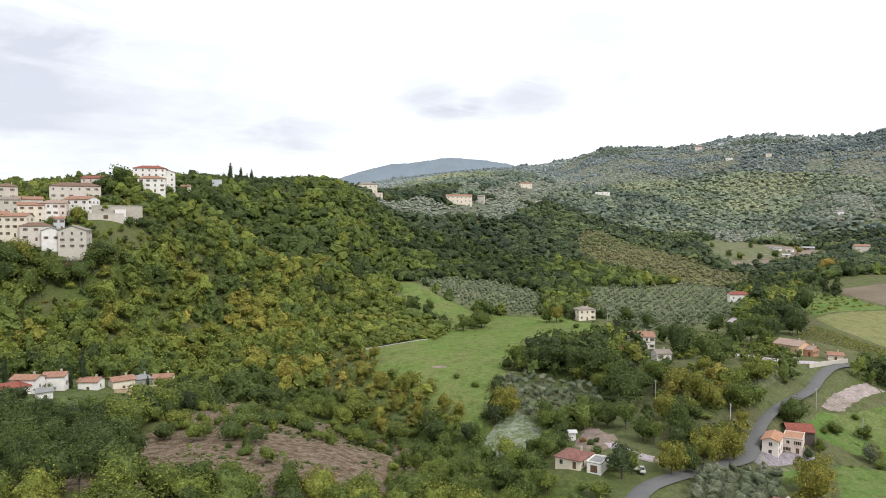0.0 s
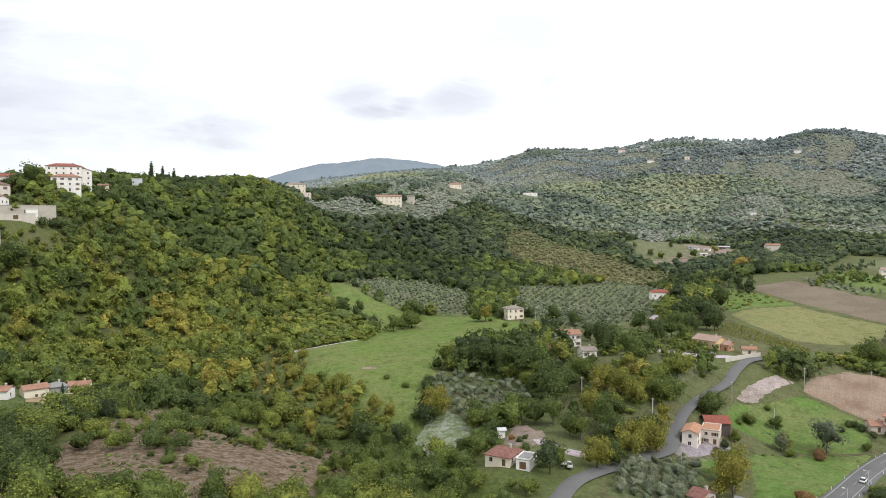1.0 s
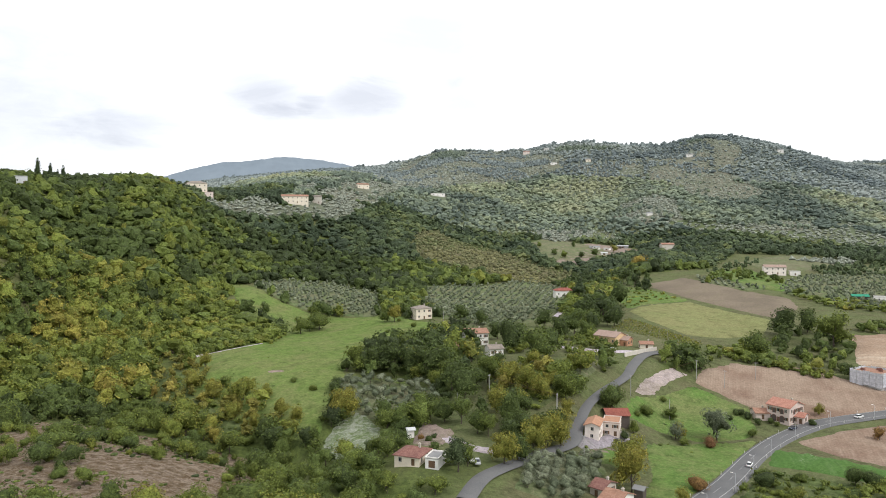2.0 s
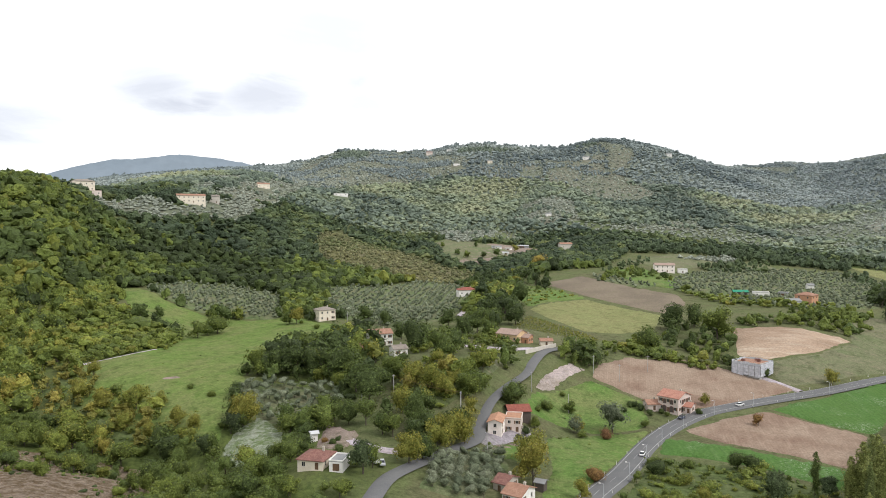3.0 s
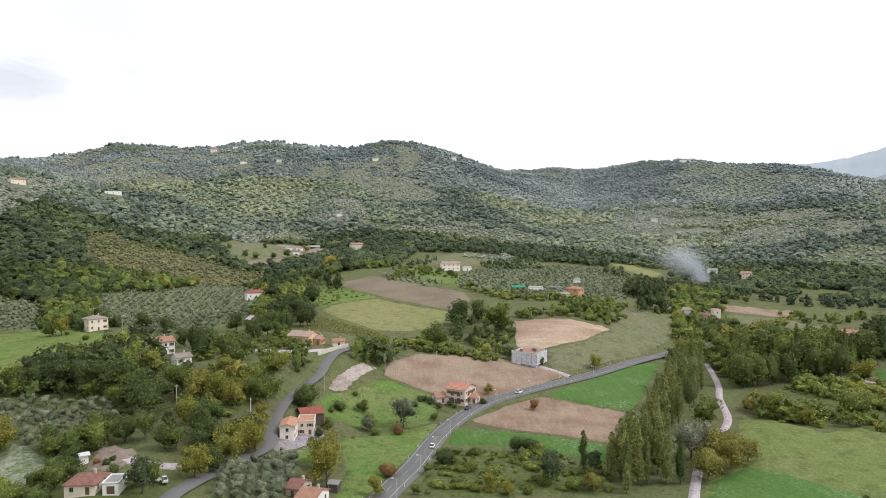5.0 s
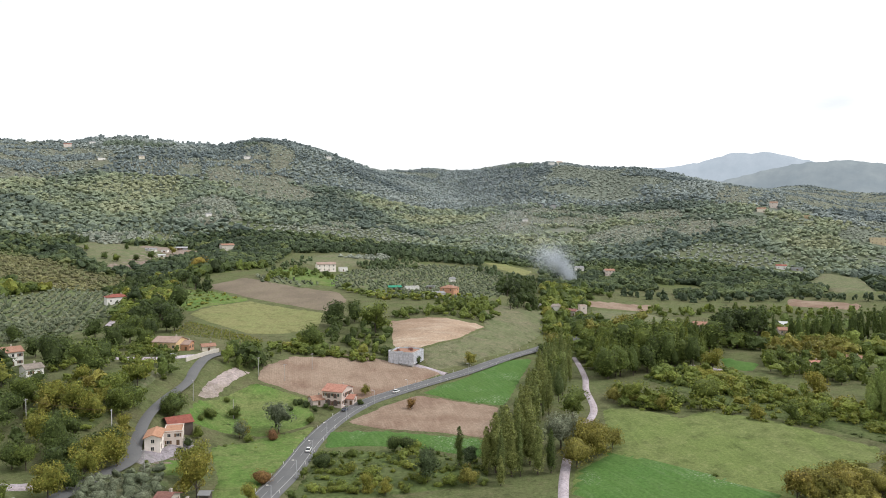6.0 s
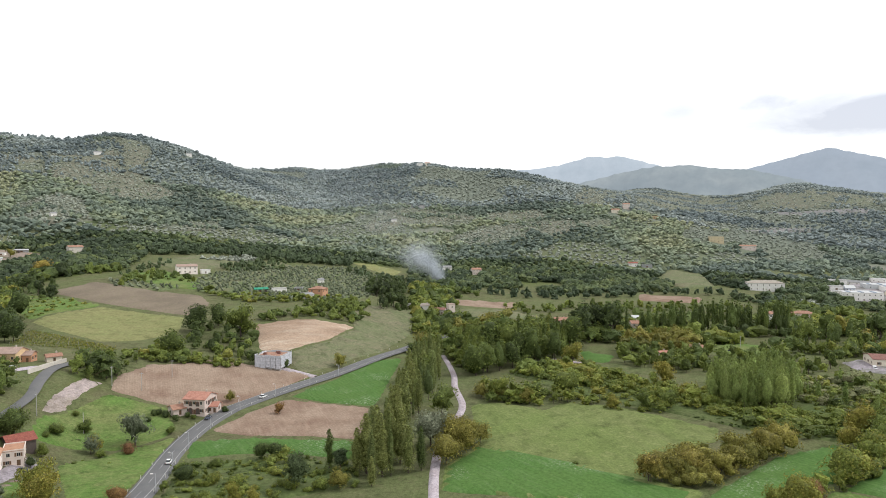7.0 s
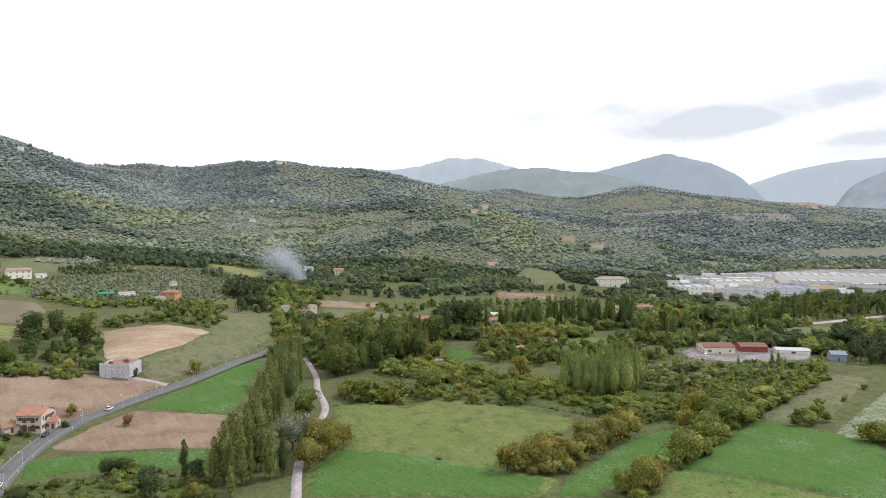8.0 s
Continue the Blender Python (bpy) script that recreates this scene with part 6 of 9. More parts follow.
plant_tree("dark_bush", "dark green rounded bush", 185.3, 265.5, 3.1, "shrub", "broad", 0.08, 0.90)
plant_tree("dark_bush", "dark green rounded bush", 198.9, 258.0, 3.2, "shrub", "broad", 0.08, 0.90)
plant_tree("dark_bush", "dark green rounded bush", 279.9, 281.5, 6.3, "shrub", "broad", 0.08, 0.90)
plant_tree("oak_tree", "dark green spreading oak", 273.3, 295.8, 7.7, "round", "broad", 0.12, 1.10)
plant_tree("conifer_tree", "tall dark green conifer tree", 290.0, 287.3, 5.2, "pine", "dark", 0.75, 1.10)
plant_tree("dark_bush", "dark green rounded bush", 123.8, 240.5, 4.3, "shrub", "broad", 0.08, 0.90)
plant_tree("broadleaf_tree", "mid green broadleaf tree", 132.5, 249.8, 4.9, "round", "broad", 0.30, 1.05)
plant_tree("dark_bush", "dark green rounded bush", 130.4, 255.5, 3.7, "shrub", "broad", 0.08, 0.90)
plant_tree("green_bush", "small green field bush", 102.0, 226.0, 1.8, "shrub", "broad", 0.28, 1.00)
plant_tree("green_bush", "small green field bush", 143.1, 266.0, 3.5, "shrub", "broad", 0.28, 1.00)
plant_tree("cypress", "dark green columnar cypress tree", -195.4, 661.8, 21.0, "spire", "dark", 0.50, 1.25)
plant_tree("cypress", "dark green columnar cypress tree", -188.9, 674.0, 18.0, "spire", "dark", 0.50, 1.25)
plant_tree("cypress", "dark green columnar cypress tree", -185.3, 680.2, 13.0, "spire", "dark", 0.50, 1.25)
plant_tree("cypress", "dark green columnar cypress tree", -180.0, 676.5, 17.5, "spire", "dark", 0.50, 1.25)
plant_tree("oak_tree", "dark green spreading oak", -226.8, 377.0, 16.0, "round", "broad", 0.12, 1.20)
plant_tree("broadleaf_tree", "light yellowish green tree", -225.9, 384.6, 14.0, "round", "broad", 0.50, 1.10)
plant_tree("broadleaf_tree", "mid green broadleaf tree", -220.4, 386.6, 9.0, "round", "broad", 0.25, 1.10)
plant_tree("broadleaf_tree", "light yellowish green tree", -220.3, 433.2, 11.5, "round", "broad", 0.50, 1.00)
plant_tree("broadleaf_tree", "mid green broadleaf tree", -221.9, 425.7, 8.0, "round", "broad", 0.25, 1.00)
plant_tree("broadleaf_tree", "mid green broadleaf tree", -227.8, 415.7, 8.0, "round", "broad", 0.25, 1.00)
plant_tree("oak_tree", "dark green spreading oak", -219.1, 406.8, 5.0, "round", "broad", 0.12, 1.00)
plant_tree("oak_tree", "dark green spreading oak", -222.8, 497.4, 17.0, "round", "broad", 0.12, 1.10)
plant_tree("broadleaf_tree", "mid green broadleaf tree", -215.2, 495.3, 14.0, "round", "broad", 0.25, 1.00)
plant_tree("broadleaf_tree", "mid green broadleaf tree", -223.5, 486.1, 12.0, "round", "broad", 0.25, 1.10)
plant_tree("oak_tree", "dark green spreading oak", -232.8, 492.8, 11.0, "round", "broad", 0.12, 1.10)
plant_tree("broadleaf_tree", "mid green broadleaf tree", -231.5, 471.2, 5.0, "round", "broad", 0.25, 1.00)
plant_tree("broadleaf_tree", "mid green broadleaf tree", -211.5, 480.5, 9.0, "round", "broad", 0.25, 1.20)
plant_tree("oak_tree", "dark green spreading oak", -188.7, 518.7, 15.0, "round", "broad", 0.12, 1.10)
plant_tree("oak_tree", "dark green spreading oak", -182.9, 529.3, 16.0, "round", "broad", 0.12, 1.10)
plant_tree("broadleaf_tree", "mid green broadleaf tree", -188.8, 500.6, 9.0, "round", "broad", 0.25, 1.00)
plant_tree("oak_tree", "dark green spreading oak", -186.8, 559.6, 15.0, "round", "broad", 0.12, 1.10)
plant_tree("broadleaf_tree", "mid green broadleaf tree", -195.9, 495.7, 5.0, "round", "broad", 0.25, 1.00)
plant_tree("broadleaf_tree", "mid green broadleaf tree", -205.4, 488.6, 6.0, "round", "broad", 0.25, 1.00)
plant_tree("broadleaf_tree", "light yellowish green tree", -213.3, 452.2, 6.5, "round", "broad", 0.50, 1.30)
plant_tree("oak_tree", "dark green spreading oak", -195.9, 449.1, 7.0, "round", "broad", 0.12, 1.10)
plant_tree("broadleaf_tree", "mid green broadleaf tree", -192.8, 395.5, 15.0, "round", "broad", 0.25, 1.10)
plant_tree("oak_tree", "dark green spreading oak", -190.2, 403.4, 15.0, "round", "broad", 0.12, 1.20)
plant_tree("broadleaf_tree", "mid green broadleaf tree", -211.4, 381.3, 15.0, "round", "broad", 0.25, 1.00)
plant_tree("broadleaf_tree", "mid green broadleaf tree", -204.6, 382.7, 15.0, "round", "broad", 0.25, 1.10)
plant_tree("oak_tree", "dark green spreading oak", -195.4, 385.3, 15.0, "round", "broad", 0.12, 1.10)
plant_tree("oak_tree", "dark green spreading oak", -184.5, 602.4, 8.0, "round", "broad", 0.12, 1.10)
plant_tree("oak_tree", "dark green spreading oak", -178.5, 614.6, 7.0, "round", "broad", 0.12, 1.10)
plant_tree("broadleaf_tree", "mid green broadleaf tree", -163.0, 629.2, 9.0, "round", "broad", 0.25, 1.10)
plant_tree("oak_tree", "dark green spreading oak", -224.8, 366.6, 14.0, "round", "broad", 0.12, 1.20)
plant_tree("broadleaf_tree", "mid green broadleaf tree", -213.7, 367.3, 15.0, "round", "broad", 0.25, 1.20)
plant_tree("broadleaf_tree", "mid green broadleaf tree", 35.8, 341.8, 13.5, "round", "broad", 0.26, 1.05)
plant_tree("oak_tree", "dark green spreading oak", 43.9, 340.3, 11.9, "round", "broad", 0.12, 1.10)
plant_tree("oak_tree", "dark green spreading oak", 52.2, 335.1, 15.0, "round", "broad", 0.12, 1.10)
plant_tree("oak_tree", "dark green spreading oak", 59.8, 332.3, 13.3, "round", "broad", 0.12, 1.10)
plant_tree("oak_tree", "dark green spreading oak", 66.0, 324.9, 14.1, "round", "broad", 0.12, 1.10)
plant_tree("oak_tree", "dark green spreading oak", 70.3, 312.9, 15.7, "round", "broad", 0.12, 1.10)
plant_tree("oak_tree", "dark green spreading oak", 70.6, 290.4, 13.2, "round", "broad", 0.12, 1.10)
plant_tree("oak_tree", "dark green spreading oak", 70.0, 267.5, 13.9, "round", "broad", 0.12, 1.10)
plant_tree("oak_tree", "dark green spreading oak", 77.5, 278.4, 11.4, "round", "broad", 0.12, 1.10)
plant_tree("broadleaf_tree", "mid green broadleaf tree", 83.6, 281.7, 12.5, "round", "broad", 0.26, 1.05)
plant_tree("broadleaf_tree", "mid green broadleaf tree", 78.5, 327.6, 11.7, "round", "broad", 0.26, 1.05)
plant_tree("oak_tree", "dark green spreading oak", 91.2, 295.6, 8.8, "round", "broad", 0.12, 1.10)
plant_tree("oak_tree", "dark green spreading oak", 112.5, 343.0, 15.9, "round", "broad", 0.12, 1.10)
plant_tree("oak_tree", "dark green spreading oak", 124.6, 356.6, 11.9, "round", "broad", 0.12, 1.10)
plant_tree("broadleaf_tree", "mid green broadleaf tree", 112.7, 300.0, 15.6, "round", "broad", 0.26, 1.05)
plant_tree("oak_tree", "dark green spreading oak", 124.5, 316.8, 13.4, "round", "broad", 0.12, 1.10)
plant_tree("oak_tree", "dark green spreading oak", 149.4, 367.3, 13.1, "round", "broad", 0.12, 1.10)
plant_tree("oak_tree", "dark green spreading oak", 167.5, 388.4, 15.3, "round", "broad", 0.12, 1.10)
plant_tree("broadleaf_tree", "mid green broadleaf tree", 187.2, 410.5, 12.8, "round", "broad", 0.26, 1.05)
plant_tree("oak_tree", "dark green spreading oak", 118.8, 382.0, 10.1, "round", "broad", 0.12, 1.10)
plant_tree("broadleaf_tree", "mid green broadleaf tree", 165.7, 368.3, 11.4, "round", "broad", 0.26, 1.05)
plant_tree("oak_tree", "dark green spreading oak", 238.5, 478.4, 21.0, "round", "broad", 0.12, 1.10)
plant_tree("oak_tree", "dark green spreading oak", 221.8, 457.2, 12.0, "round", "broad", 0.12, 1.10)
plant_tree("broadleaf_tree", "light yellowish green tree", 88.0, 268.0, 10.7, "round", "broad", 0.50, 1.00)
plant_tree("broadleaf_tree", "light yellowish green tree", 94.0, 262.0, 11.0, "round", "broad", 0.50, 1.00)
plant_tree("oak_tree", "oak turning ochre in autumn", 96.9, 254.7, 9.9, "wide", "broad", 0.50, 0.90)
plant_tree("oak_tree", "oak turning ochre in autumn", 77.2, 247.7, 10.2, "wide", "broad", 0.50, 0.90)
plant_tree("broadleaf_tree", "light yellowish green tree", 86.6, 250.4, 8.3, "round", "broad", 0.50, 1.00)
plant_tree("broadleaf_tree", "light yellowish green tree", 107.2, 292.2, 7.4, "round", "broad", 0.50, 1.00)
plant_tree("oak_tree", "oak turning ochre in autumn", 104.7, 265.0, 6.7, "wide", "broad", 0.50, 0.90)
plant_tree("oak_tree", "dark green spreading oak", 57.9, 250.3, 8.9, "round", "broad", 0.12, 1.10)
plant_tree("broadleaf_tree", "mid green broadleaf tree", 62.6, 243.8, 9.1, "round", "broad", 0.26, 1.05)
plant_tree("oak_tree", "dark green spreading oak", 65.2, 231.3, 8.3, "round", "broad", 0.12, 1.10)
plant_tree("broadleaf_tree", "mid green broadleaf tree", 67.9, 228.4, 7.5, "round", "broad", 0.26, 1.05)
plant_tree("broadleaf_tree", "light yellowish green tree", 45.1, 259.6, 7.1, "round", "broad", 0.50, 1.00)
plant_tree("oak_tree", "oak turning ochre in autumn", 23.3, 274.3, 12.6, "wide", "broad", 0.50, 0.90)
plant_tree("oak_tree", "oak turning ochre in autumn", 79.3, 232.0, 5.8, "wide", "broad", 0.50, 0.90)
plant_tree("oak_tree", "dark green spreading oak", 72.9, 221.6, 6.6, "round", "broad", 0.12, 1.10)
plant_tree("oak_tree", "oak turning ochre in autumn", 103.4, 246.1, 7.6, "wide", "broad", 0.50, 0.90)
plant_tree("broadleaf_tree", "mid green broadleaf tree", 107.1, 257.8, 11.4, "round", "broad", 0.26, 1.05)
plant_tree("green_bush", "small green field bush", 14.0, 308.6, 3.4, "shrub", "broad", 0.28, 1.00)
plant_tree("green_bush", "small green field bush", 5.9, 323.5, 3.1, "shrub", "broad", 0.28, 1.00)
plant_tree("green_bush", "small green field bush", 16.7, 274.0, 4.8, "shrub", "broad", 0.28, 1.00)
plant_tree("broadleaf_tree", "light yellowish green tree", -5.2, 310.7, 5.9, "round", "broad", 0.50, 1.00)
plant_tree("broadleaf_tree", "light yellowish green tree", 0.7, 286.4, 7.7, "round", "broad", 0.50, 1.00)
plant_tree("oak_tree", "oak turning ochre in autumn", -14.9, 313.6, 9.9, "wide", "broad", 0.50, 0.90)
plant_tree("oak_tree", "oak turning ochre in autumn", -27.6, 322.9, 9.2, "wide", "broad", 0.50, 0.90)
plant_tree("broadleaf_tree", "light yellowish green tree", -18.8, 298.3, 8.0, "round", "broad", 0.50, 1.00)
plant_tree("oak_tree", "oak turning ochre in autumn", -38.5, 333.7, 10.6, "wide", "broad", 0.50, 0.90)
plant_tree("oak_tree", "oak turning ochre in autumn", -34.6, 359.5, 8.5, "wide", "broad", 0.50, 0.90)
plant_tree("broadleaf_tree", "light yellowish green tree", -9.3, 285.9, 6.8, "round", "broad", 0.50, 1.00)
plant_tree("broadleaf_tree", "light yellowish green tree", 6.0, 278.3, 6.6, "round", "broad", 0.50, 1.00)
plant_tree("green_bush", "small green field bush", 64.3, 430.8, 3.4, "shrub", "broad", 0.28, 1.00)
plant_tree("green_bush", "small green field bush", 95.8, 400.3, 6.5, "shrub", "broad", 0.28, 1.00)
plant_tree("green_bush", "small green field bush", 81.9, 441.0, 4.2, "shrub", "broad", 0.28, 1.00)
plant_tree("green_bush", "small green field bush", 77.4, 467.9, 3.0, "shrub", "broad", 0.28, 1.00)
plant_tree("broadleaf_tree", "mid green broadleaf tree", 21.6, 472.4, 11.2, "round", "broad", 0.26, 1.05)
plant_tree("oak_tree", "dark green spreading oak", 30.9, 502.0, 13.5, "round", "broad", 0.12, 1.10)
plant_tree("broadleaf_tree", "mid green broadleaf tree", 12.8, 449.0, 11.3, "round", "broad", 0.26, 1.05)
plant_tree("oak_tree", "dark green spreading oak", -10.1, 506.2, 6.4, "round", "broad", 0.12, 1.10)
plant_tree("oak_tree", "oak turning ochre in autumn", 78.9, 214.7, 10.8, "wide", "broad", 0.45, 0.90)
plant_tree("oak_tree", "dark green spreading oak", 71.6, 208.4, 8.8, "round", "broad", 0.12, 1.10)
plant_tree("oak_tree", "oak turning ochre in autumn", 92.0, 223.7, 10.5, "wide", "broad", 0.45, 0.90)
plant_tree("cypress", "dark green columnar cypress tree", -144.3, 285.4, 18.1, "spire", "dark", 0.50, 1.00)
plant_tree("cypress", "dark green columnar cypress tree", -147.3, 281.6, 11.0, "spire", "dark", 0.50, 1.00)
plant_tree("cypress", "dark green columnar cypress tree", -129.0, 294.8, 6.2, "spire", "dark", 0.50, 1.00)
plant_tree("cypress", "dark green columnar cypress tree", -122.1, 294.5, 7.2, "spire", "dark", 0.50, 1.00)
plant_tree("cypress", "dark green columnar cypress tree", -57.9, 827.7, 10.7, "spire", "dark", 0.50, 1.00)
plant_tree("cypress", "dark green columnar cypress tree", -170.5, 276.8, 13.9, "spire", "dark", 0.50, 1.00)
plant_tree("oak_tree", "dark green spreading oak", -149.8, 271.1, 4.8, "round", "broad", 0.12, 1.10)
plant_tree("broadleaf_tree", "bright golden autumn tree", 354.5, 659.8, 18.2, "round", "broad", 0.72, 1.15)
plant_tree("oak_tree", "dark green spreading oak", 160.2, 416.4, 11.5, "round", "broad", 0.12, 1.10)
plant_tree("oak_tree", "dark green spreading oak", 115.1, 446.1, 13.0, "round", "broad", 0.12, 1.10)
plant_tree("oak_tree", "dark green spreading oak", 125.0, 437.5, 9.9, "round", "broad", 0.12, 1.10)
plant_tree("broadleaf_tree", "mid green broadleaf tree", 130.7, 265.9, 9.9, "round", "broad", 0.22, 1.00)
plant_tree("oak_tree", "oak turning ochre in autumn", 65.9, 204.9, 10.3, "wide", "broad", 0.45, 0.90)
plant_tree("conifer_tree", "tall dark green conifer tree", 50.0, 198.4, 10.0, "pine", "dark", 0.75, 1.10)
plant_tree("oak_tree", "oak turning ochre in autumn", 86.0, 222.1, 11.9, "wide", "broad", 0.45, 0.90)
plant_tree("oak_tree", "dark green spreading oak", 80.1, 225.3, 10.1, "round", "broad", 0.12, 1.10)
plant_tree("oak_tree", "oak turning ochre in autumn", 95.1, 231.3, 9.8, "wide", "broad", 0.45, 0.90)
plant_tree("broadleaf_tree", "mid green broadleaf tree", 24.9, 463.3, 15.0, "round", "broad", 0.30, 1.05)
plant_tree("broadleaf_tree", "mid green broadleaf tree", 18.5, 458.4, 9.7, "round", "broad", 0.30, 1.05)
plant_tree("broadleaf_tree", "light yellowish green tree", 74.5, 468.3, 11.4, "round", "broad", 0.55, 1.00)
plant_tree("broadleaf_tree", "mid green broadleaf tree", 68.7, 471.7, 9.2, "round", "broad", 0.30, 1.05)
plant_tree("oak_tree", "dark green spreading oak", -7.6, 504.5, 6.1, "round", "broad", 0.12, 1.10)
plant_tree("green_bush", "small green field bush", 71.0, 415.4, 3.7, "shrub", "broad", 0.28, 1.00)
plant_tree("green_bush", "small green field bush", 76.6, 410.0, 2.7, "shrub", "broad", 0.28, 1.00)
plant_tree("oak_tree", "oak turning ochre in autumn", 25.6, 277.8, 10.8, "wide", "broad", 0.45, 0.90)
plant_tree("broadleaf_tree", "light yellowish green tree", 45.4, 258.5, 7.1, "round", "broad", 0.55, 1.00)
plant_tree("oak_tree", "oak turning ochre in autumn", 152.4, 251.2, 6.9, "wide", "broad", 0.45, 0.90)
plant_tree("oak_tree", "oak turning ochre in autumn", 109.8, 209.7, 12.8, "wide", "broad", 0.45, 0.90)
plant_tree("conifer_tree", "tall dark green conifer tree", 270.8, 603.6, 20.6, "pine", "dark", 0.75, 1.10)
plant_tree("conifer_tree", "tall dark green conifer tree", 225.1, 512.2, 16.6, "pine", "dark", 0.75, 1.10)
plant_tree("oak_tree", "dark green spreading oak", 220.1, 471.0, 13.8, "round", "broad", 0.12, 1.10)
plant_tree("willow_tree", "silvery green willow in the grass", 167.9, 248.9, 13.6, "wide", "silver", 0.35, 0.95)
plant_tree("willow_tree", "silvery green willow in the grass", 150.8, 250.7, 7.1, "wide", "silver", 0.35, 0.95)
plant_tree("autumn_bush", "rusty brown round bush", 160.2, 241.6, 5.2, "shrub", "broad", 0.92, 0.90)
plant_tree("oak_tree", "dark green spreading oak", 130.4, 263.6, 10.9, "round", "broad", 0.12, 1.10)
plant_tree("oak_tree", "oak turning ochre in autumn", 103.7, 196.3, 13.3, "wide", "broad", 0.45, 0.90)
plant_tree("autumn_bush", "rusty brown round bush", 127.0, 197.4, 6.1, "shrub", "broad", 0.92, 0.90)
plant_tree("oak_tree", "oak turning ochre in autumn", 113.3, 183.7, 6.3, "wide", "broad", 0.45, 0.90)
plant_tree("round_tree", "dark russet round tree in the ploughed field", 223.7, 227.5, 5.6, "wide", "broad", 0.88, 0.90)
plant_tree("dark_bush", "dark green rounded bush", 180.4, 192.5, 7.6, "shrub", "broad", 0.08, 0.90)
plant_tree("dark_bush", "dark green rounded bush", 183.7, 189.0, 7.1, "shrub", "broad", 0.08, 0.90)
plant_tree("conifer_tree", "tall dark green conifer tree", 166.7, 162.2, 11.4, "pine", "dark", 0.75, 1.10)
plant_tree("poplar_tree", "slender dark green poplar", 186.2, 165.7, 15.2, "column", "broad", 0.15, 1.00)
plant_tree("conifer_tree", "tall dark green conifer tree", 185.4, 160.1, 8.4, "pine", "dark", 0.75, 1.10)
plant_tree("green_bush", "small green field bush", 166.0, 199.5, 4.2, "shrub", "broad", 0.28, 1.00)
plant_tree("dark_bush", "dark green rounded bush", 149.1, 196.9, 7.2, "shrub", "broad", 0.08, 0.90)
plant_tree("autumn_bush", "olive yellow autumn bush", 223.5, 259.3, 5.5, "wide", "gold", 0.40, 1.00)
plant_tree("green_bush", "small green field bush", 183.2, 247.7, 4.0, "shrub", "broad", 0.28, 1.00)
plant_tree("dark_bush", "dark green rounded bush", 192.3, 268.8, 3.7, "shrub", "broad", 0.08, 0.90)
plant_tree("oak_tree", "oak turning ochre in autumn", 307.3, 265.4, 8.2, "wide", "broad", 0.45, 0.90)
plant_tree("oak_tree", "dark green spreading oak", 290.7, 365.4, 17.3, "round", "broad", 0.12, 1.10)
plant_tree("oak_tree", "dark green spreading oak", 307.5, 366.8, 14.6, "round", "broad", 0.12, 1.10)
plant_tree("broadleaf_tree", "mid green broadleaf tree", 299.7, 337.3, 20.2, "round", "broad", 0.30, 1.05)
plant_tree("broadleaf_tree", "mid green broadleaf tree", 250.6, 337.2, 15.6, "round", "broad", 0.30, 1.05)
plant_tree("green_bush", "small green field bush", 151.3, 244.8, 3.7, "shrub", "broad", 0.28, 1.00)
plant_tree("green_bush", "small green field bush", 164.4, 283.2, 3.2, "shrub", "broad", 0.28, 1.00)
plant_tree("broadleaf_tree", "mid green broadleaf tree", 160.5, 270.5, 6.6, "round", "broad", 0.30, 1.05)
plant_tree("green_bush", "small green field bush", 148.7, 269.8, 6.0, "shrub", "broad", 0.28, 1.00)
plant_tree("willow_tree", "pale silvery willow beside the path", 225.5, 149.8, 14.1, "wide", "silver", 0.95, 1.05)
plant_tree("autumn_bush", "olive yellow autumn bush", 223.0, 135.8, 13.7, "wide", "gold", 0.40, 1.00)
plant_tree("autumn_bush", "olive yellow autumn bush", 212.7, 134.4, 11.5, "wide", "gold", 0.40, 1.00)
plant_tree("autumn_bush", "olive yellow autumn bush", 233.9, 137.5, 11.8, "wide", "gold", 0.40, 1.00)
plant_tree("autumn_bush", "olive yellow autumn bush", 238.8, 135.7, 8.7, "wide", "gold", 0.40, 1.00)
plant_tree("autumn_bush", "olive yellow autumn bush", 232.2, 144.1, 12.0, "wide", "gold", 0.40, 1.00)
plant_tree("poplar_tree", "tall yellowing green poplar", 190.1, 152.4, 22.1, "column", "poplar", 0.45, 1.25)
plant_tree("poplar_tree", "tall yellowing green poplar", 197.4, 153.8, 23.0, "column", "poplar", 0.45, 1.25)
plant_tree("poplar_tree", "tall yellowing green poplar", 206.5, 155.4, 21.6, "column", "poplar", 0.45, 1.25)
plant_tree("poplar_tree", "tall yellowing green poplar", 181.7, 143.6, 10.6, "column", "poplar", 0.45, 1.25)
plant_tree("poplar_tree", "tall yellowing green poplar", 220.8, 161.9, 24.9, "column", "poplar", 0.45, 1.25)
plant_tree("poplar_tree", "tall yellowing green poplar", 244.1, 175.3, 26.0, "column", "poplar", 0.45, 1.25)
plant_tree("poplar_tree", "tall yellowing green poplar", 276.6, 194.5, 22.8, "column", "poplar", 0.45, 1.25)
plant_tree("poplar_tree", "tall yellowing green poplar", 311.5, 220.5, 20.1, "column", "poplar", 0.45, 1.25)
plant_tree("poplar_tree", "tall yellowing green poplar", 198.7, 141.0, 17.4, "column", "poplar", 0.45, 1.25)
plant_tree("poplar_tree", "tall yellowing green poplar", 204.7, 148.9, 21.0, "column", "poplar", 0.45, 1.25)
plant_tree("poplar_tree", "tall yellowing green poplar", 190.9, 146.1, 18.3, "column", "poplar", 0.45, 1.25)
plant_tree("poplar_tree", "tall yellowing green poplar", 188.1, 154.9, 16.9, "column", "poplar", 0.45, 1.25)
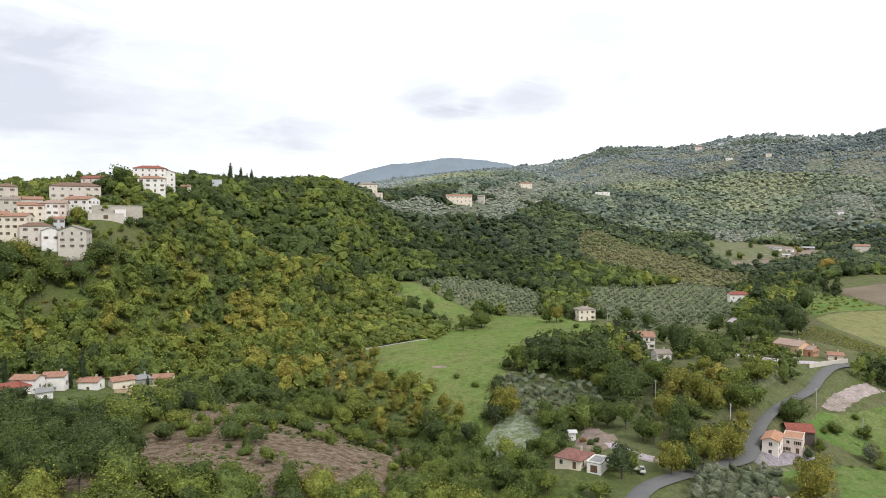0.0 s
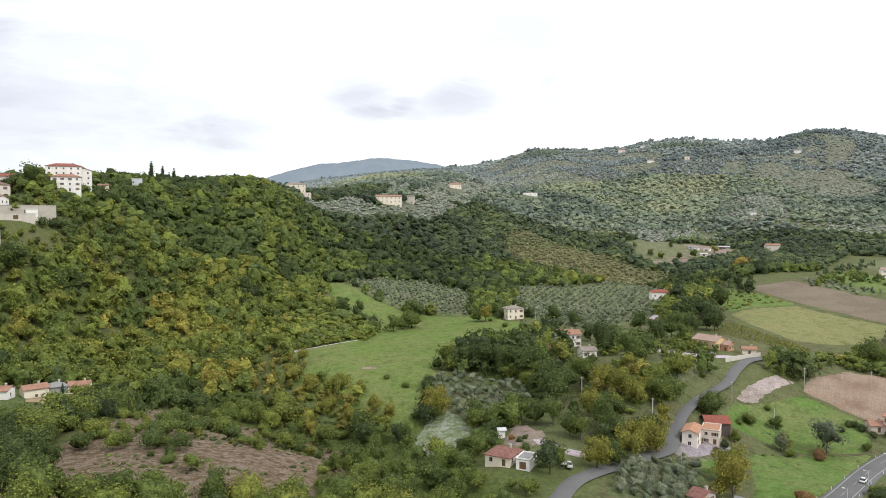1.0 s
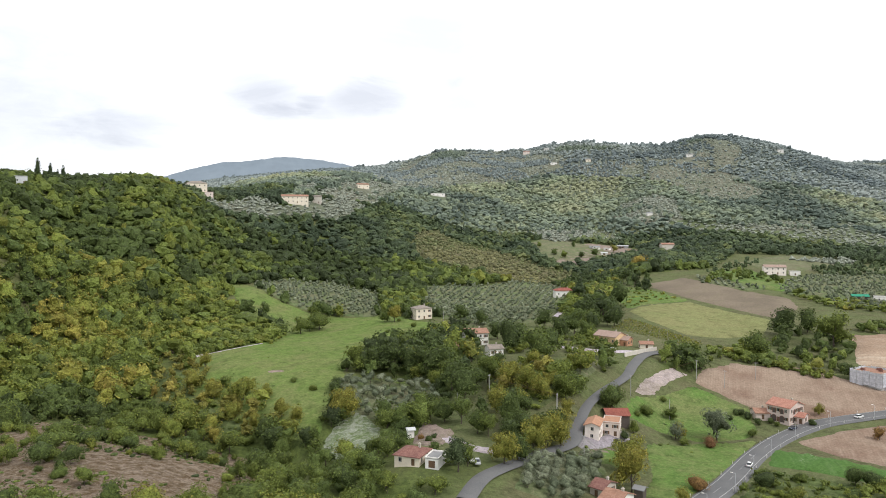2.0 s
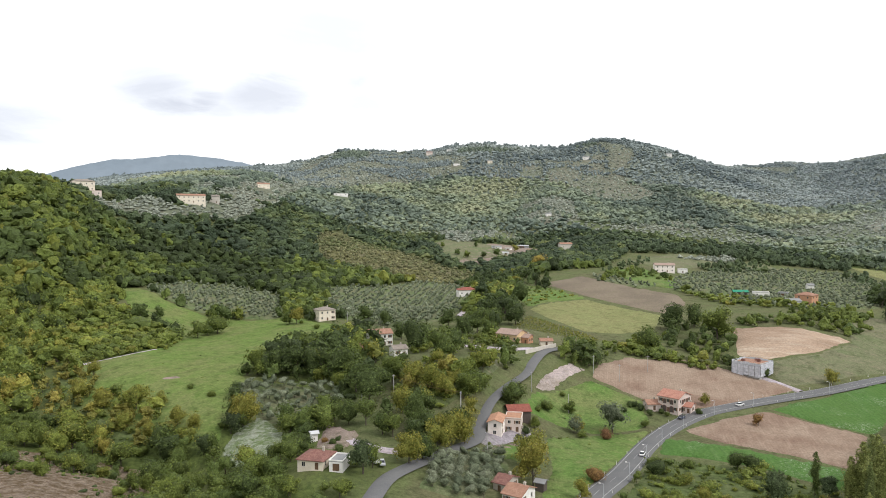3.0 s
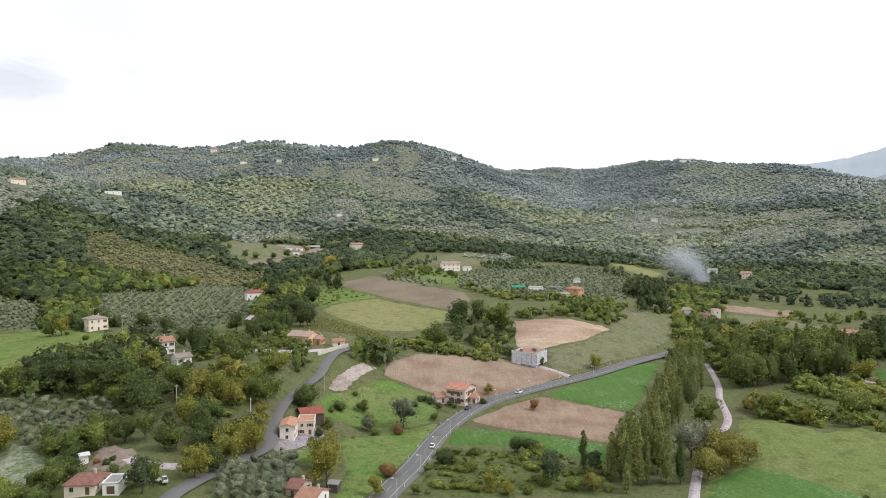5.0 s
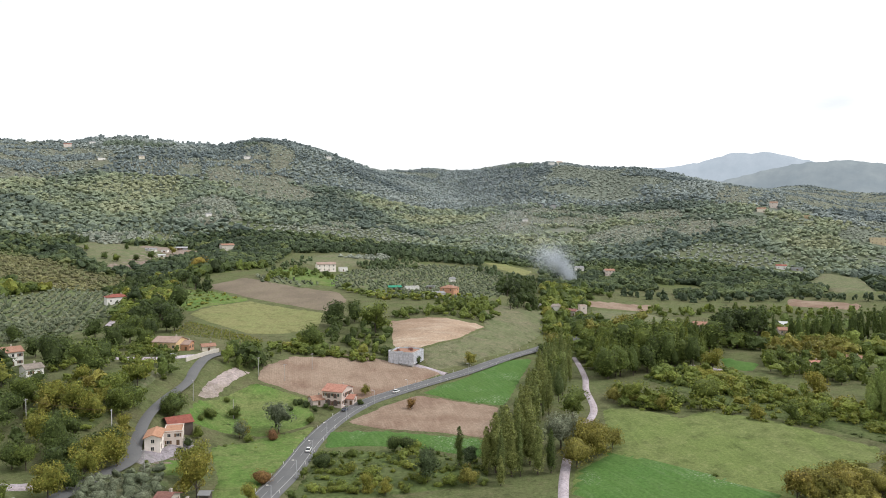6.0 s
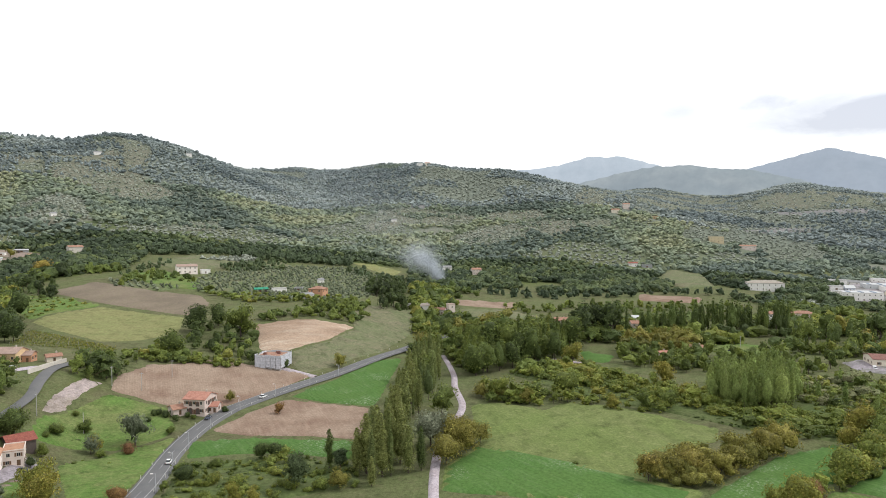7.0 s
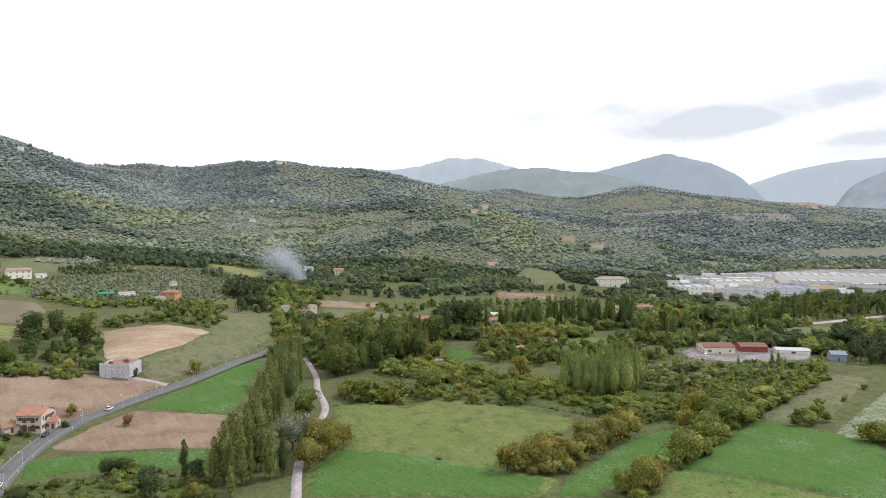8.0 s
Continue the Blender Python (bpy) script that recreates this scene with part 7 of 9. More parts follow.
plant_tree("broadleaf_tree", "mid green broadleaf tree", 318.3, 217.7, 17.3, "round", "broad", 0.30, 1.05)
plant_tree("poplar_tree", "tall yellowing green poplar", 336.5, 222.0, 16.7, "column", "poplar", 0.45, 1.25)
plant_tree("dark_bush", "dark green rounded bush", 40.6, 249.3, 1.6, "shrub", "broad", 0.08, 0.90)
plant_tree("dark_bush", "dark green rounded bush", 43.4, 250.5, 1.6, "shrub", "broad", 0.08, 0.90)
plant_tree("autumn_bush", "rusty brown round bush", 45.9, 232.7, 2.7, "shrub", "broad", 0.92, 0.90)
plant_tree("dark_bush", "dark green rounded bush", 47.2, 227.5, 3.0, "shrub", "broad", 0.08, 0.90)
plant_tree("dark_bush", "dark green rounded bush", 49.7, 230.4, 2.6, "shrub", "broad", 0.08, 0.90)
plant_tree("dark_bush", "dark green rounded bush", 37.8, 246.1, 1.6, "shrub", "broad", 0.08, 0.90)
plant_tree("oak_tree", "dark green spreading oak", 324.7, 814.1, 9.2, "round", "broad", 0.12, 1.10)
plant_tree("broadleaf_tree", "mid green broadleaf tree", 329.9, 795.5, 10.3, "round", "broad", 0.30, 1.05)
plant_tree("oak_tree", "dark green spreading oak", 350.5, 792.5, 9.0, "round", "broad", 0.12, 1.10)
plant_tree("oak_tree", "dark green spreading oak", 369.8, 797.6, 11.6, "round", "broad", 0.12, 1.10)
plant_tree("autumn_bush", "olive yellow autumn bush", 410.7, 829.7, 12.1, "wide", "gold", 0.40, 1.00)
plant_tree("broadleaf_tree", "mid green broadleaf tree", 323.4, 862.4, 8.4, "round", "broad", 0.30, 1.05)
plant_tree("oak_tree", "dark green spreading oak", 373.1, 867.3, 8.4, "round", "broad", 0.12, 1.10)
plant_tree("autumn_bush", "olive yellow autumn bush", 388.1, 263.9, 15.4, "wide", "gold", 0.40, 1.00)
plant_tree("oak_tree", "oak turning ochre in autumn", 404.8, 267.4, 14.4, "wide", "broad", 0.45, 0.90)
plant_tree("broadleaf_tree", "mid green broadleaf tree", 266.6, 170.6, 14.0, "round", "broad", 0.30, 1.05)
plant_tree("poplar_tree", "slender dark green poplar", 202.6, 138.4, 16.5, "column", "broad", 0.15, 1.00)
plant_tree("oak_tree", "oak turning ochre in autumn", 146.6, 169.8, 6.1, "wide", "broad", 0.45, 0.90)
plant_tree("oak_tree", "oak turning ochre in autumn", 149.9, 164.4, 5.3, "wide", "broad", 0.45, 0.90)
plant_tree("autumn_bush", "olive yellow autumn bush", 174.3, 151.1, 6.5, "wide", "gold", 0.40, 1.00)
plant_tree("broadleaf_tree", "conical green field tree", 336.2, -13.0, 8.0, "tall", "broad", 0.30, 1.50)
plant_tree("broadleaf_tree", "yellowish green tall tree", 329.3, 12.1, 14.6, "round", "broad", 0.60, 1.00)
plant_tree("broadleaf_tree", "yellowish green tall tree", 311.2, 15.4, 9.6, "round", "broad", 0.60, 1.00)
plant_tree("green_bush", "small green field bush", 236.2, 95.4, 1.9, "shrub", "broad", 0.28, 1.00)
plant_tree("broadleaf_tree", "light yellowish green tree", 613.5, 38.7, 18.0, "round", "broad", 0.55, 1.00)
plant_tree("broadleaf_tree", "bright golden autumn tree", 572.1, 17.8, 12.2, "round", "broad", 0.70, 1.15)
plant_tree("broadleaf_tree", "light yellowish green tree", 408.2, 167.1, 14.3, "round", "broad", 0.55, 1.00)
plant_tree("broadleaf_tree", "light yellowish green tree", 379.2, 104.3, 14.0, "round", "broad", 0.55, 1.00)
plant_tree("broadleaf_tree", "mid green broadleaf tree", 632.1, 363.3, 8.8, "round", "broad", 0.30, 1.05)
plant_tree("poplar_tree", "slender dark green poplar", 664.2, -44.1, 25.4, "column", "broad", 0.15, 1.00)
plant_tree("poplar_tree", "slender dark green poplar", 678.2, -53.8, 27.7, "column", "broad", 0.15, 1.00)
plant_tree("poplar_tree", "slender dark green poplar", 689.4, -63.5, 25.0, "column", "broad", 0.15, 1.00)
plant_tree("oak_tree", "dark green spreading oak", 583.7, -37.8, 12.9, "round", "broad", 0.12, 1.10)
plant_tree("oak_tree", "oak turning ochre in autumn", 228.7, 30.0, 8.3, "wide", "broad", 0.45, 0.90)
plant_tree("autumn_bush", "rusty brown round bush", 245.3, 21.2, 7.6, "shrub", "broad", 0.92, 0.90)
plant_tree("autumn_bush", "olive yellow autumn bush", 309.2, 165.4, 7.3, "wide", "gold", 0.40, 1.00)
plant_tree("autumn_bush", "olive yellow autumn bush", 308.0, 149.5, 7.8, "wide", "gold", 0.40, 1.00)
plant_tree("autumn_bush", "olive yellow autumn bush", 308.4, 174.4, 8.0, "wide", "gold", 0.40, 1.00)
plant_tree("oak_tree", "oak turning ochre in autumn", 319.9, 110.6, 7.1, "wide", "broad", 0.45, 0.90)
plant_tree("broadleaf_tree", "mid green broadleaf tree", 326.7, 98.7, 9.4, "round", "broad", 0.30, 1.05)
plant_tree("broadleaf_tree", "mid green broadleaf tree", 332.4, 89.1, 10.0, "round", "broad", 0.30, 1.05)
plant_tree("oak_tree", "oak turning ochre in autumn", 386.4, -53.1, 3.9, "wide", "broad", 0.45, 0.90)
plant_tree("oak_tree", "oak turning ochre in autumn", 344.0, -40.0, 5.4, "wide", "broad", 0.45, 0.90)
plant_tree("green_bush", "small green field bush", 420.2, -66.6, 3.6, "shrub", "broad", 0.28, 1.00)

# ---- buildings ----
def plaster(name, base, dirt=0.16):
    m, nt, b = material(name, 0.9)
    col = mix(nt, base, tuple(0.86 * c for c in base), noise_node(nt, 0.5, 5))
    col = mix(nt, col, (0.30, 0.27, 0.22), nt_scale(nt, noise_node(nt, 1.7, 6, 0.7, low=0.5, high=0.8), dirt))
    nt.links.new(col, b.inputs["Base Color"])
    bump(nt, b, noise_node(nt, 9.0, 3), 0.2, 0.02)
    return m


def tiles(name, base, light, rough=0.85):
    """Pantiles: colour from tile to tile, moss and soot in patches, courses as relief."""
    m, nt, b = material(name, rough)
    pos = nt.nodes.new("ShaderNodeTexCoord").outputs["Object"]
    v = nt.nodes.new("ShaderNodeTexVoronoi")
    v.inputs["Scale"].default_value = 3.2
    nt.links.new(pos, v.inputs["Vector"])
    sep = nt.nodes.new("ShaderNodeSeparateColor")
    nt.links.new(v.outputs["Color"], sep.inputs[0])
    col = mix(nt, base, light, sep.outputs[0])
    col = mix(nt, col, tuple(0.55 * c for c in base), nt_scale(nt, noise_node(nt, 0.6, 5, low=0.45, high=0.75), 0.6))
    nt.links.new(col, b.inputs["Base Color"])
    wave = nt.nodes.new("ShaderNodeTexWave")
    wave.inputs["Scale"].default_value = 1.6
    nt.links.new(pos, wave.inputs["Vector"])
    bump(nt, b, wave.outputs["Fac"], 0.6, 0.06)
    return m


WALLS = {
    "white": plaster("white_render", (0.82, 0.79, 0.75)), "cream": plaster("cream_render", (0.76, 0.68, 0.56)), "stone": plaster("pale_stone_wall", (0.58, 0.535, 0.47), 0.35),
    "beige": plaster("beige_render", (0.64, 0.585, 0.52)), "pink": plaster("pale_pink_render", (0.70, 0.60, 0.54)), "salmonlight": plaster("pale_salmon_render", (0.86, 0.77, 0.71)),
    "apricot": plaster("apricot_render", (0.66, 0.47, 0.28)), "orange": plaster("orange_render", (0.52, 0.28, 0.17)), "brickpink": plaster("pink_brickwork", (0.64, 0.53, 0.48)),
    "scaffold": plaster("unplastered_block_wall", (0.50, 0.49, 0.47)), "dark": plaster("dark_boards_and_shade", (0.10, 0.08, 0.07)), "tan": plaster("tan_render", (0.50, 0.38, 0.24)),
    "yellow": plaster("yellow_render", (0.60, 0.50, 0.33)), "grey": plaster("grey_stonework", (0.34, 0.34, 0.34)), "palegrey": plaster("pale_grey_panels", (0.58, 0.59, 0.60), 0.15),
    "bluewhite": plaster("blue_white_panels", (0.60, 0.64, 0.70), 0.15), "bluegrey": plaster("blue_grey_sheet", (0.24, 0.31, 0.40), 0.15), "red": plaster("red_sheet", (0.30, 0.07, 0.07), 0.2),
    "oldwall": plaster("stained_render", (0.48, 0.44, 0.38), 0.6),
}
ROOFS = {
    "pinkterra": tiles("pink_clay_tiles", (0.360, 0.160, 0.115), (0.460, 0.240, 0.180)), "terra": tiles("terracotta_tiles", (0.280, 0.145, 0.098), (0.360, 0.212, 0.150)), "brown": tiles("brown_tiles", (0.158, 0.099, 0.073), (0.224, 0.145, 0.106)),
    "red": tiles("red_tiles", (0.224, 0.066, 0.053), (0.290, 0.106, 0.073)), "oldred": tiles("weathered_red_tiles", (0.178, 0.079, 0.066), (0.251, 0.132, 0.106)),
    "tilegrey": tiles("grey_brown_tiles", (0.224, 0.191, 0.165), (0.290, 0.251, 0.211)), "tilepink": tiles("pale_pink_tiles", (0.304, 0.211, 0.172), (0.363, 0.271, 0.224)),
    "salmon": tiles("salmon_tiles", (0.396, 0.205, 0.125), (0.436, 0.251, 0.165)), "grey": plaster("grey_roofing", (0.238, 0.238, 0.238)), "white": plaster("white_sheeting", (0.502, 0.508, 0.508), 0.1),
    "palegrey": plaster("pale_roof_sheet", (0.396, 0.403, 0.409), 0.15), "green": plaster("green_sheeting", (0.033, 0.238, 0.145), 0.1), "stoneroof": tiles("pale_stone_tiles", (0.304, 0.271, 0.224), (0.356, 0.317, 0.271)),
    "bluegrey": plaster("blue_grey_roof_sheet", (0.238, 0.284, 0.343), 0.15), "tan": plaster("tan_roof_sheet", (0.330, 0.244, 0.145), 0.2),
}
glass, _, gb = material("window_glass", 0.08)
gb.inputs["Base Color"].default_value, gb.inputs["Specular IOR Level"].default_value = (0.02, 0.024, 0.028, 1), 0.6
frame_paint = plaster("window_frame_paint", (0.55, 0.52, 0.46), 0.1)
shutter_paint = plaster("shutter_paint", (0.17, 0.10, 0.06), 0.2)
door_wood = plaster("door_wood", (0.14, 0.085, 0.05), 0.2)
metal_grey = plaster("galvanised_steel", (0.42, 0.43, 0.44), 0.1)


def part(name, me, parent, m=None, label=""):
    ob = new(name, me)
    ob.parent = parent
    if m is not None:
        ob.matrix_basis = m
    if label:
        tagged(ob, label)
    return ob


def box_arrays(x0, x1, y0, y1, z0, z1):
    v = [(x, y, z) for z in (z0, z1) for x, y in ((x0, y0), (x1, y0), (x1, y1), (x0, y1))]
    f = [(3, 2, 1, 0), (4, 5, 6, 7), (0, 1, 5, 4), (1, 2, 6, 5), (2, 3, 7, 6), (3, 0, 4, 7)]
    return v, f


def boxes_mesh(name, boxes, mat):
    vs, fs = [], []
    for b in boxes:
        v, f = box_arrays(*b)
        fs += [tuple(i + len(vs) for i in q) for q in f]
        vs += v
    return mesh_from(name, vs, fs, mat)


def facade(vs, fs, to_world, length, z0, z1, openings, reveal=0.16):
    """One wall face with real openings: a grid of quads that leaves the openings out, and their reveals."""
    us = sorted({0.0, length, *(o[0] for o in openings), *(o[1] for o in openings)})
    zs = sorted({z0, z1, *(o[2] for o in openings), *(o[3] for o in openings)})

    def quad(pts):
        n = len(vs)
        vs.extend(to_world(*p) for p in pts)
        fs.append((n, n + 1, n + 2, n + 3))

    for a, b in zip(us, us[1:]):
        for c, d in zip(zs, zs[1:]):
            mu, mz = (a + b) / 2, (c + d) / 2
            if any(o[0] < mu < o[1] and o[2] < mz < o[3] for o in openings):
                continue
            quad([(a, 0, c), (b, 0, c), (b, 0, d), (a, 0, d)])
    for a, b, c, d in openings:
        quad([(a, 0, c), (a, reveal, c), (b, reveal, c), (b, 0, c)])
        quad([(a, 0, d), (b, 0, d), (b, reveal, d), (a, reveal, d)])
        quad([(a, 0, c), (a, 0, d), (a, reveal, d), (a, reveal, c)])
        quad([(b, 0, c), (b, reveal, c), (b, reveal, d), (b, 0, d)])


SHARED = {}


def window_meshes(w, h):
    key = (round(w, 1), round(h, 1))
    if key not in SHARED:
        w, h = key
        t = 0.07
        bars = [(-w / 2, w / 2, -0.04, 0.04, -h / 2, -h / 2 + t), (-w / 2, w / 2, -0.04, 0.04, h / 2 - t, h / 2), (-w / 2, -w / 2 + t, -0.04, 0.04, -h / 2 + t, h / 2 - t),
                (w / 2 - t, w / 2, -0.04, 0.04, -h / 2 + t, h / 2 - t), (-t / 2, t / 2, -0.03, 0.03, -h / 2 + t, h / 2 - t)]
        SHARED[key] = (boxes_mesh("window", bars, frame_paint), boxes_mesh("pane", [(-w / 2 + t, w / 2 - t, -0.012, 0.012, -h / 2 + t, h / 2 - t)], glass),
                       boxes_mesh("shutter", [(-w / 4, w / 4, -0.03, 0.03, -h / 2, h / 2)], shutter_paint),
                       boxes_mesh("sill", [(-w / 2 - 0.1, w / 2 + 0.1, -0.22, 0.0, -0.06, 0.0)], WALLS["stone"]))
    return SHARED[key]


def roof_mesh(form, w, d, rise, over, mat):
    """A tiled roof with thickness and eaves, its eaves line at height 0."""
    t = 0.22
    x, y = w / 2 + over, d / 2 + over
    drop = rise * over / (d / 2)
    if form == "gable":
        out = [(-x, -y, -drop), (x, -y, -drop), (x, 0, rise), (-x, 0, rise), (x, y, -drop), (-x, y, -drop)]
        up = [(a, b, c + t) for a, b, c in out]
        v = out + up
        f = [(6, 7, 8, 9), (9, 8, 10, 11), (3, 2, 1, 0), (5, 4, 2, 3), (0, 1, 7, 6), (4, 5, 11, 10), (1, 2, 8, 7), (2, 4, 10, 8), (3, 0, 6, 9), (5, 3, 9, 11)]
    else:
        k = max(0.3, x - y)
        out = [(-x, -y, -drop), (x, -y, -drop), (x, y, -drop), (-x, y, -drop), (-k, 0, rise), (k, 0, rise)]
        up = [(a, b, c + t) for a, b, c in out]
        v = out + up
        f = [(6, 7, 11, 10), (7, 8, 11), (8, 9, 10, 11), (9, 6, 10), (0, 4, 5, 1), (1, 5, 2), (2, 5, 4, 3), (3, 4, 0), (0, 1, 7, 6), (1, 2, 8, 7), (2, 3, 9, 8), (3, 0, 6, 9)]
    return mesh_from("roof", v, f, mat)


def house(name, label, x, y, rot, w, d, h, form, wall, roof, cols, rows):
    """A building on its plot: walls with openings, windows, door, roof, chimney; its front faces -y before it is turned."""
    c, s = math.cos(radians(rot)), math.sin(radians(rot))
    corners = [(x + c * a - s * b, y + s * a + c * b) for a in (-w / 2, w / 2) for b in (-d / 2, d / 2)]
    hs = height([p[0] for p in corners], [p[1] for p in corners])
    z = float(min(h1(x, y) + 0.2, hs.max()))
    foot = float(hs.min()) - z - 0.6
    root = new(name)
    root.matrix_basis = pose(x, y, z, 0, 0, rot)
    tagged(root, label, "house" if cols or rows else "outbuilding")
    shed = cols == 0
    holes, wins = {0: [], 1: [], 2: [], 3: []}, []
    ww, wh = min(1.1, w / max(1, cols) * 0.42), min(1.45, h / max(1, rows) * 0.5)
    floor_h = h / max(1, rows)
    rng = random.Random(int(abs(x * 7 + y * 13)))
    for side, length, n in ((0, w, cols), (1, d, max(1, min(3, int(d / 3.6)))), (3, d, max(1, min(3, int(d / 3.6)))), (2, w, max(1, cols // 2))):
        if shed:
            continue
        if side and rng.random() < 0.2 and side != 1:
            continue
        for r in range(rows):
            for k in range(n):
                u = length * (k + 0.5) / n + rng.uniform(-0.15, 0.15)
                mid = floor_h * (r + 0.52)
                door = side == 0 and r == 0 and k == n // 2
                if door:
                    dh = min(2.1, floor_h * 0.8)
                    holes[side].append((u - 0.55, u + 0.55, 0.05, dh))
                    wins.append(("door", side, u, dh / 2 + 0.03, 1.1, dh - 0.05))
                else:
                    holes[side].append((u - ww / 2, u + ww / 2, mid - wh / 2, mid + wh / 2))
                    wins.append(("window", side, u, mid, ww, wh))
    frames = {0: (Vector((-w / 2, -d / 2, 0)), Vector((1, 0, 0)), Vector((0, 1, 0)), 0), 1: (Vector((w / 2, -d / 2, 0)), Vector((0, 1, 0)), Vector((-1, 0, 0)), 90),
              2: (Vector((w / 2, d / 2, 0)), Vector((-1, 0, 0)), Vector((0, -1, 0)), 180), 3: (Vector((-w / 2, d / 2, 0)), Vector((0, -1, 0)), Vector((1, 0, 0)), 270)}
    vs, fs = [], []
    if shed:   # a wide doorway in the front
        dw, dh = min(2.6, w * 0.5), min(2.4, h * 0.8)
        if w > 4 and h > 2 and d > 2:
            holes[0].append((w * 0.5 - dw / 2, w * 0.5 + dw / 2, 0.05, dh))
            wins.append(("door", 0, w * 0.5, dh / 2 + 0.03, dw, dh - 0.05))
    for side, (o, u, inn, _) in frames.items():
        length = w if side in (0, 2) else d
        facade(vs, fs, lambda a, b, c, o=o, u=u, inn=inn: tuple(o + u * a + inn * b + Vector((0, 0, c))), length, foot, h, holes[side])
    rise = 0.0
    if form in ("gable", "hip"):
        rise = (d / 2) * (0.20 if wall in ("red",) or name in ("warehouse", "greenhouse", "works_hall") else 0.36)
    if form == "gable":
        for sx in (-1, 1):
            n = len(vs)
            tri = [(sx * w / 2, -d / 2, h), (sx * w / 2, d / 2, h), (sx * w / 2, 0, h + rise)]
            vs += tri if sx > 0 else [tri[1], tri[0], tri[2]]
            fs.append((n, n + 1, n + 2))
    part("wall", mesh_from("wall", vs, fs, WALLS[wall]), root)
    if form == "flat":
        lip = 0.35 if d > 2 else 0.1
        deck = boxes_mesh("roof", [(-w / 2 - 0.05, w / 2 + 0.05, -d / 2 - 0.05, d / 2 + 0.05, h, h + 0.18)], ROOFS[roof])
        part("roof", deck, root, pose(0, 0, 0.003))
        rim = [(-w / 2 - 0.1, w / 2 + 0.1, -d / 2 - 0.1, -d / 2 + 0.12, h + 0.19, h + 0.19 + lip), (-w / 2 - 0.1, w / 2 + 0.1, d / 2 - 0.12, d / 2 + 0.1, h + 0.19, h + 0.19 + lip),
               (-w / 2 - 0.1, -w / 2 + 0.12, -d / 2 + 0.12, d / 2 - 0.12, h + 0.19, h + 0.19 + lip), (w / 2 - 0.12, w / 2 + 0.1, -d / 2 + 0.12, d / 2 - 0.12, h + 0.19, h + 0.19 + lip)]
        part("parapet", boxes_mesh("parapet", rim, WALLS[wall]), root)
        if w > 30:
            for k in range(int(w / 12)):
                part("rooflight", boxes_mesh("rooflight", [(-1.2, 1.2, -d * 0.36, d * 0.36, 0.0, 0.5)], ROOFS["bluegrey"]), root, pose(-w / 2 + 6 + 12 * k, 0, h + 0.2), "translucent rooflight strip")
    else:
        part("roof", roof_mesh(form, w, d, rise, 0.5, ROOFS[roof]), root, pose(0, 0, h + 0.02))
        if not shed and d > 5:
            ch = boxes_mesh("chimney", [(-0.32, 0.32, -0.32, 0.32, -0.6, 1.0), (-0.42, 0.42, -0.42, 0.42, 1.0, 1.12), (-0.2, 0.2, -0.2, 0.2, 1.12, 1.35)], WALLS["oldwall"])
            part("chimney", ch, root, pose(w * 0.22, d * 0.12, h + rise * 0.76))
    for kind, side, u, zc, a, b in wins:
        o, dirn, inn, turn = frames[side]
        p = o + dirn * u + inn * 0.11 + Vector((0, 0, zc))
        m = pose(*p, 0, 0, turn)
        if kind == "door":
            key = ("door", round(a, 1), round(b, 1))
            if key not in SHARED:
                SHARED[key] = boxes_mesh("door", [(-a / 2, a / 2, -0.04, 0.04, -b / 2, b / 2), (-a / 2 + 0.12, -0.04, -0.06, -0.04, -b / 2 + 0.15, b / 2 - 0.15), (0.04, a / 2 - 0.12, -0.06, -0.04, -b / 2 + 0.15, b / 2 - 0.15)], door_wood)
            part("door", SHARED[key], root, m)
            continue
        fm, pm, sm, sill = window_meshes(a, b)
        win = part("window", fm, root, m)
        part("pane", pm, win)
        if math.hypot(x, y) < 560 and side in (0, 1, 3):
            part("sill", sill, win, pose(0, -0.11, -b / 2))
            if rng.random() < 0.6:
                for q in (-1, 1):
                    part("shutter", sm, win, pose(q * (a * 0.76 + 0.02), -0.15, 0), "brown wooden shutter")
    return root


house("apartment_house", "tall white apartment house with terracotta roof on the hilltop", -211.5, 520.7, 14, 22.0, 11.0, 13.2, "hip", "white", "red", 5, 4)
house("apartment_wing", "white gabled wing of the hilltop apartment house", -201.9, 528.8, 112, 12.0, 9.5, 14.2, "gable", "white", "terra", 3, 4)
house("villa", "white rendered villa with hipped terracotta roof on the hilltop", -204.8, 506.1, 20, 18.0, 9.5, 9.8, "hip", "white", "terra", 4, 3)
house("flat_roofed_house", "small pale flat-roofed house on the hilltop", -192.2, 610.4, 17, 9.0, 7.5, 5.6, "flat", "palegrey", "grey", 2, 1)
house("large_house", "broad beige rendered building with brown hipped roof", -241.8, 473.9, 24, 30.0, 12.5, 8.6, "hip", "beige", "brown", 6, 2)
house("house", "low pinkish house with red roof behind the trees", -242.9, 502.4, -8, 15.0, 9.5, 7.4, "gable", "pink", "red", 3, 2)
house("tower_house", "square stone tower house with small lantern on top", -268.5, 443.0, 30, 11.5, 11.5, 12.6, "hip", "stone", "brown", 2, 3)
house("stone_house", "long old stone house below the tower", -263.8, 431.8, 20, 18.0, 9.0, 8.0, "gable", "stone", "tilegrey", 4, 2)
house("town_house", "old stone town house with weathered tiles", -254.7, 441.9, 34, 15.0, 9.0, 6.6, "gable", "stone", "terra", 3, 1)
house("town_house", "cream town house with a balcony and tiled roof", -241.7, 421.7, 30, 13.5, 9.0, 10.6, "gable", "cream", "terra", 3, 3)
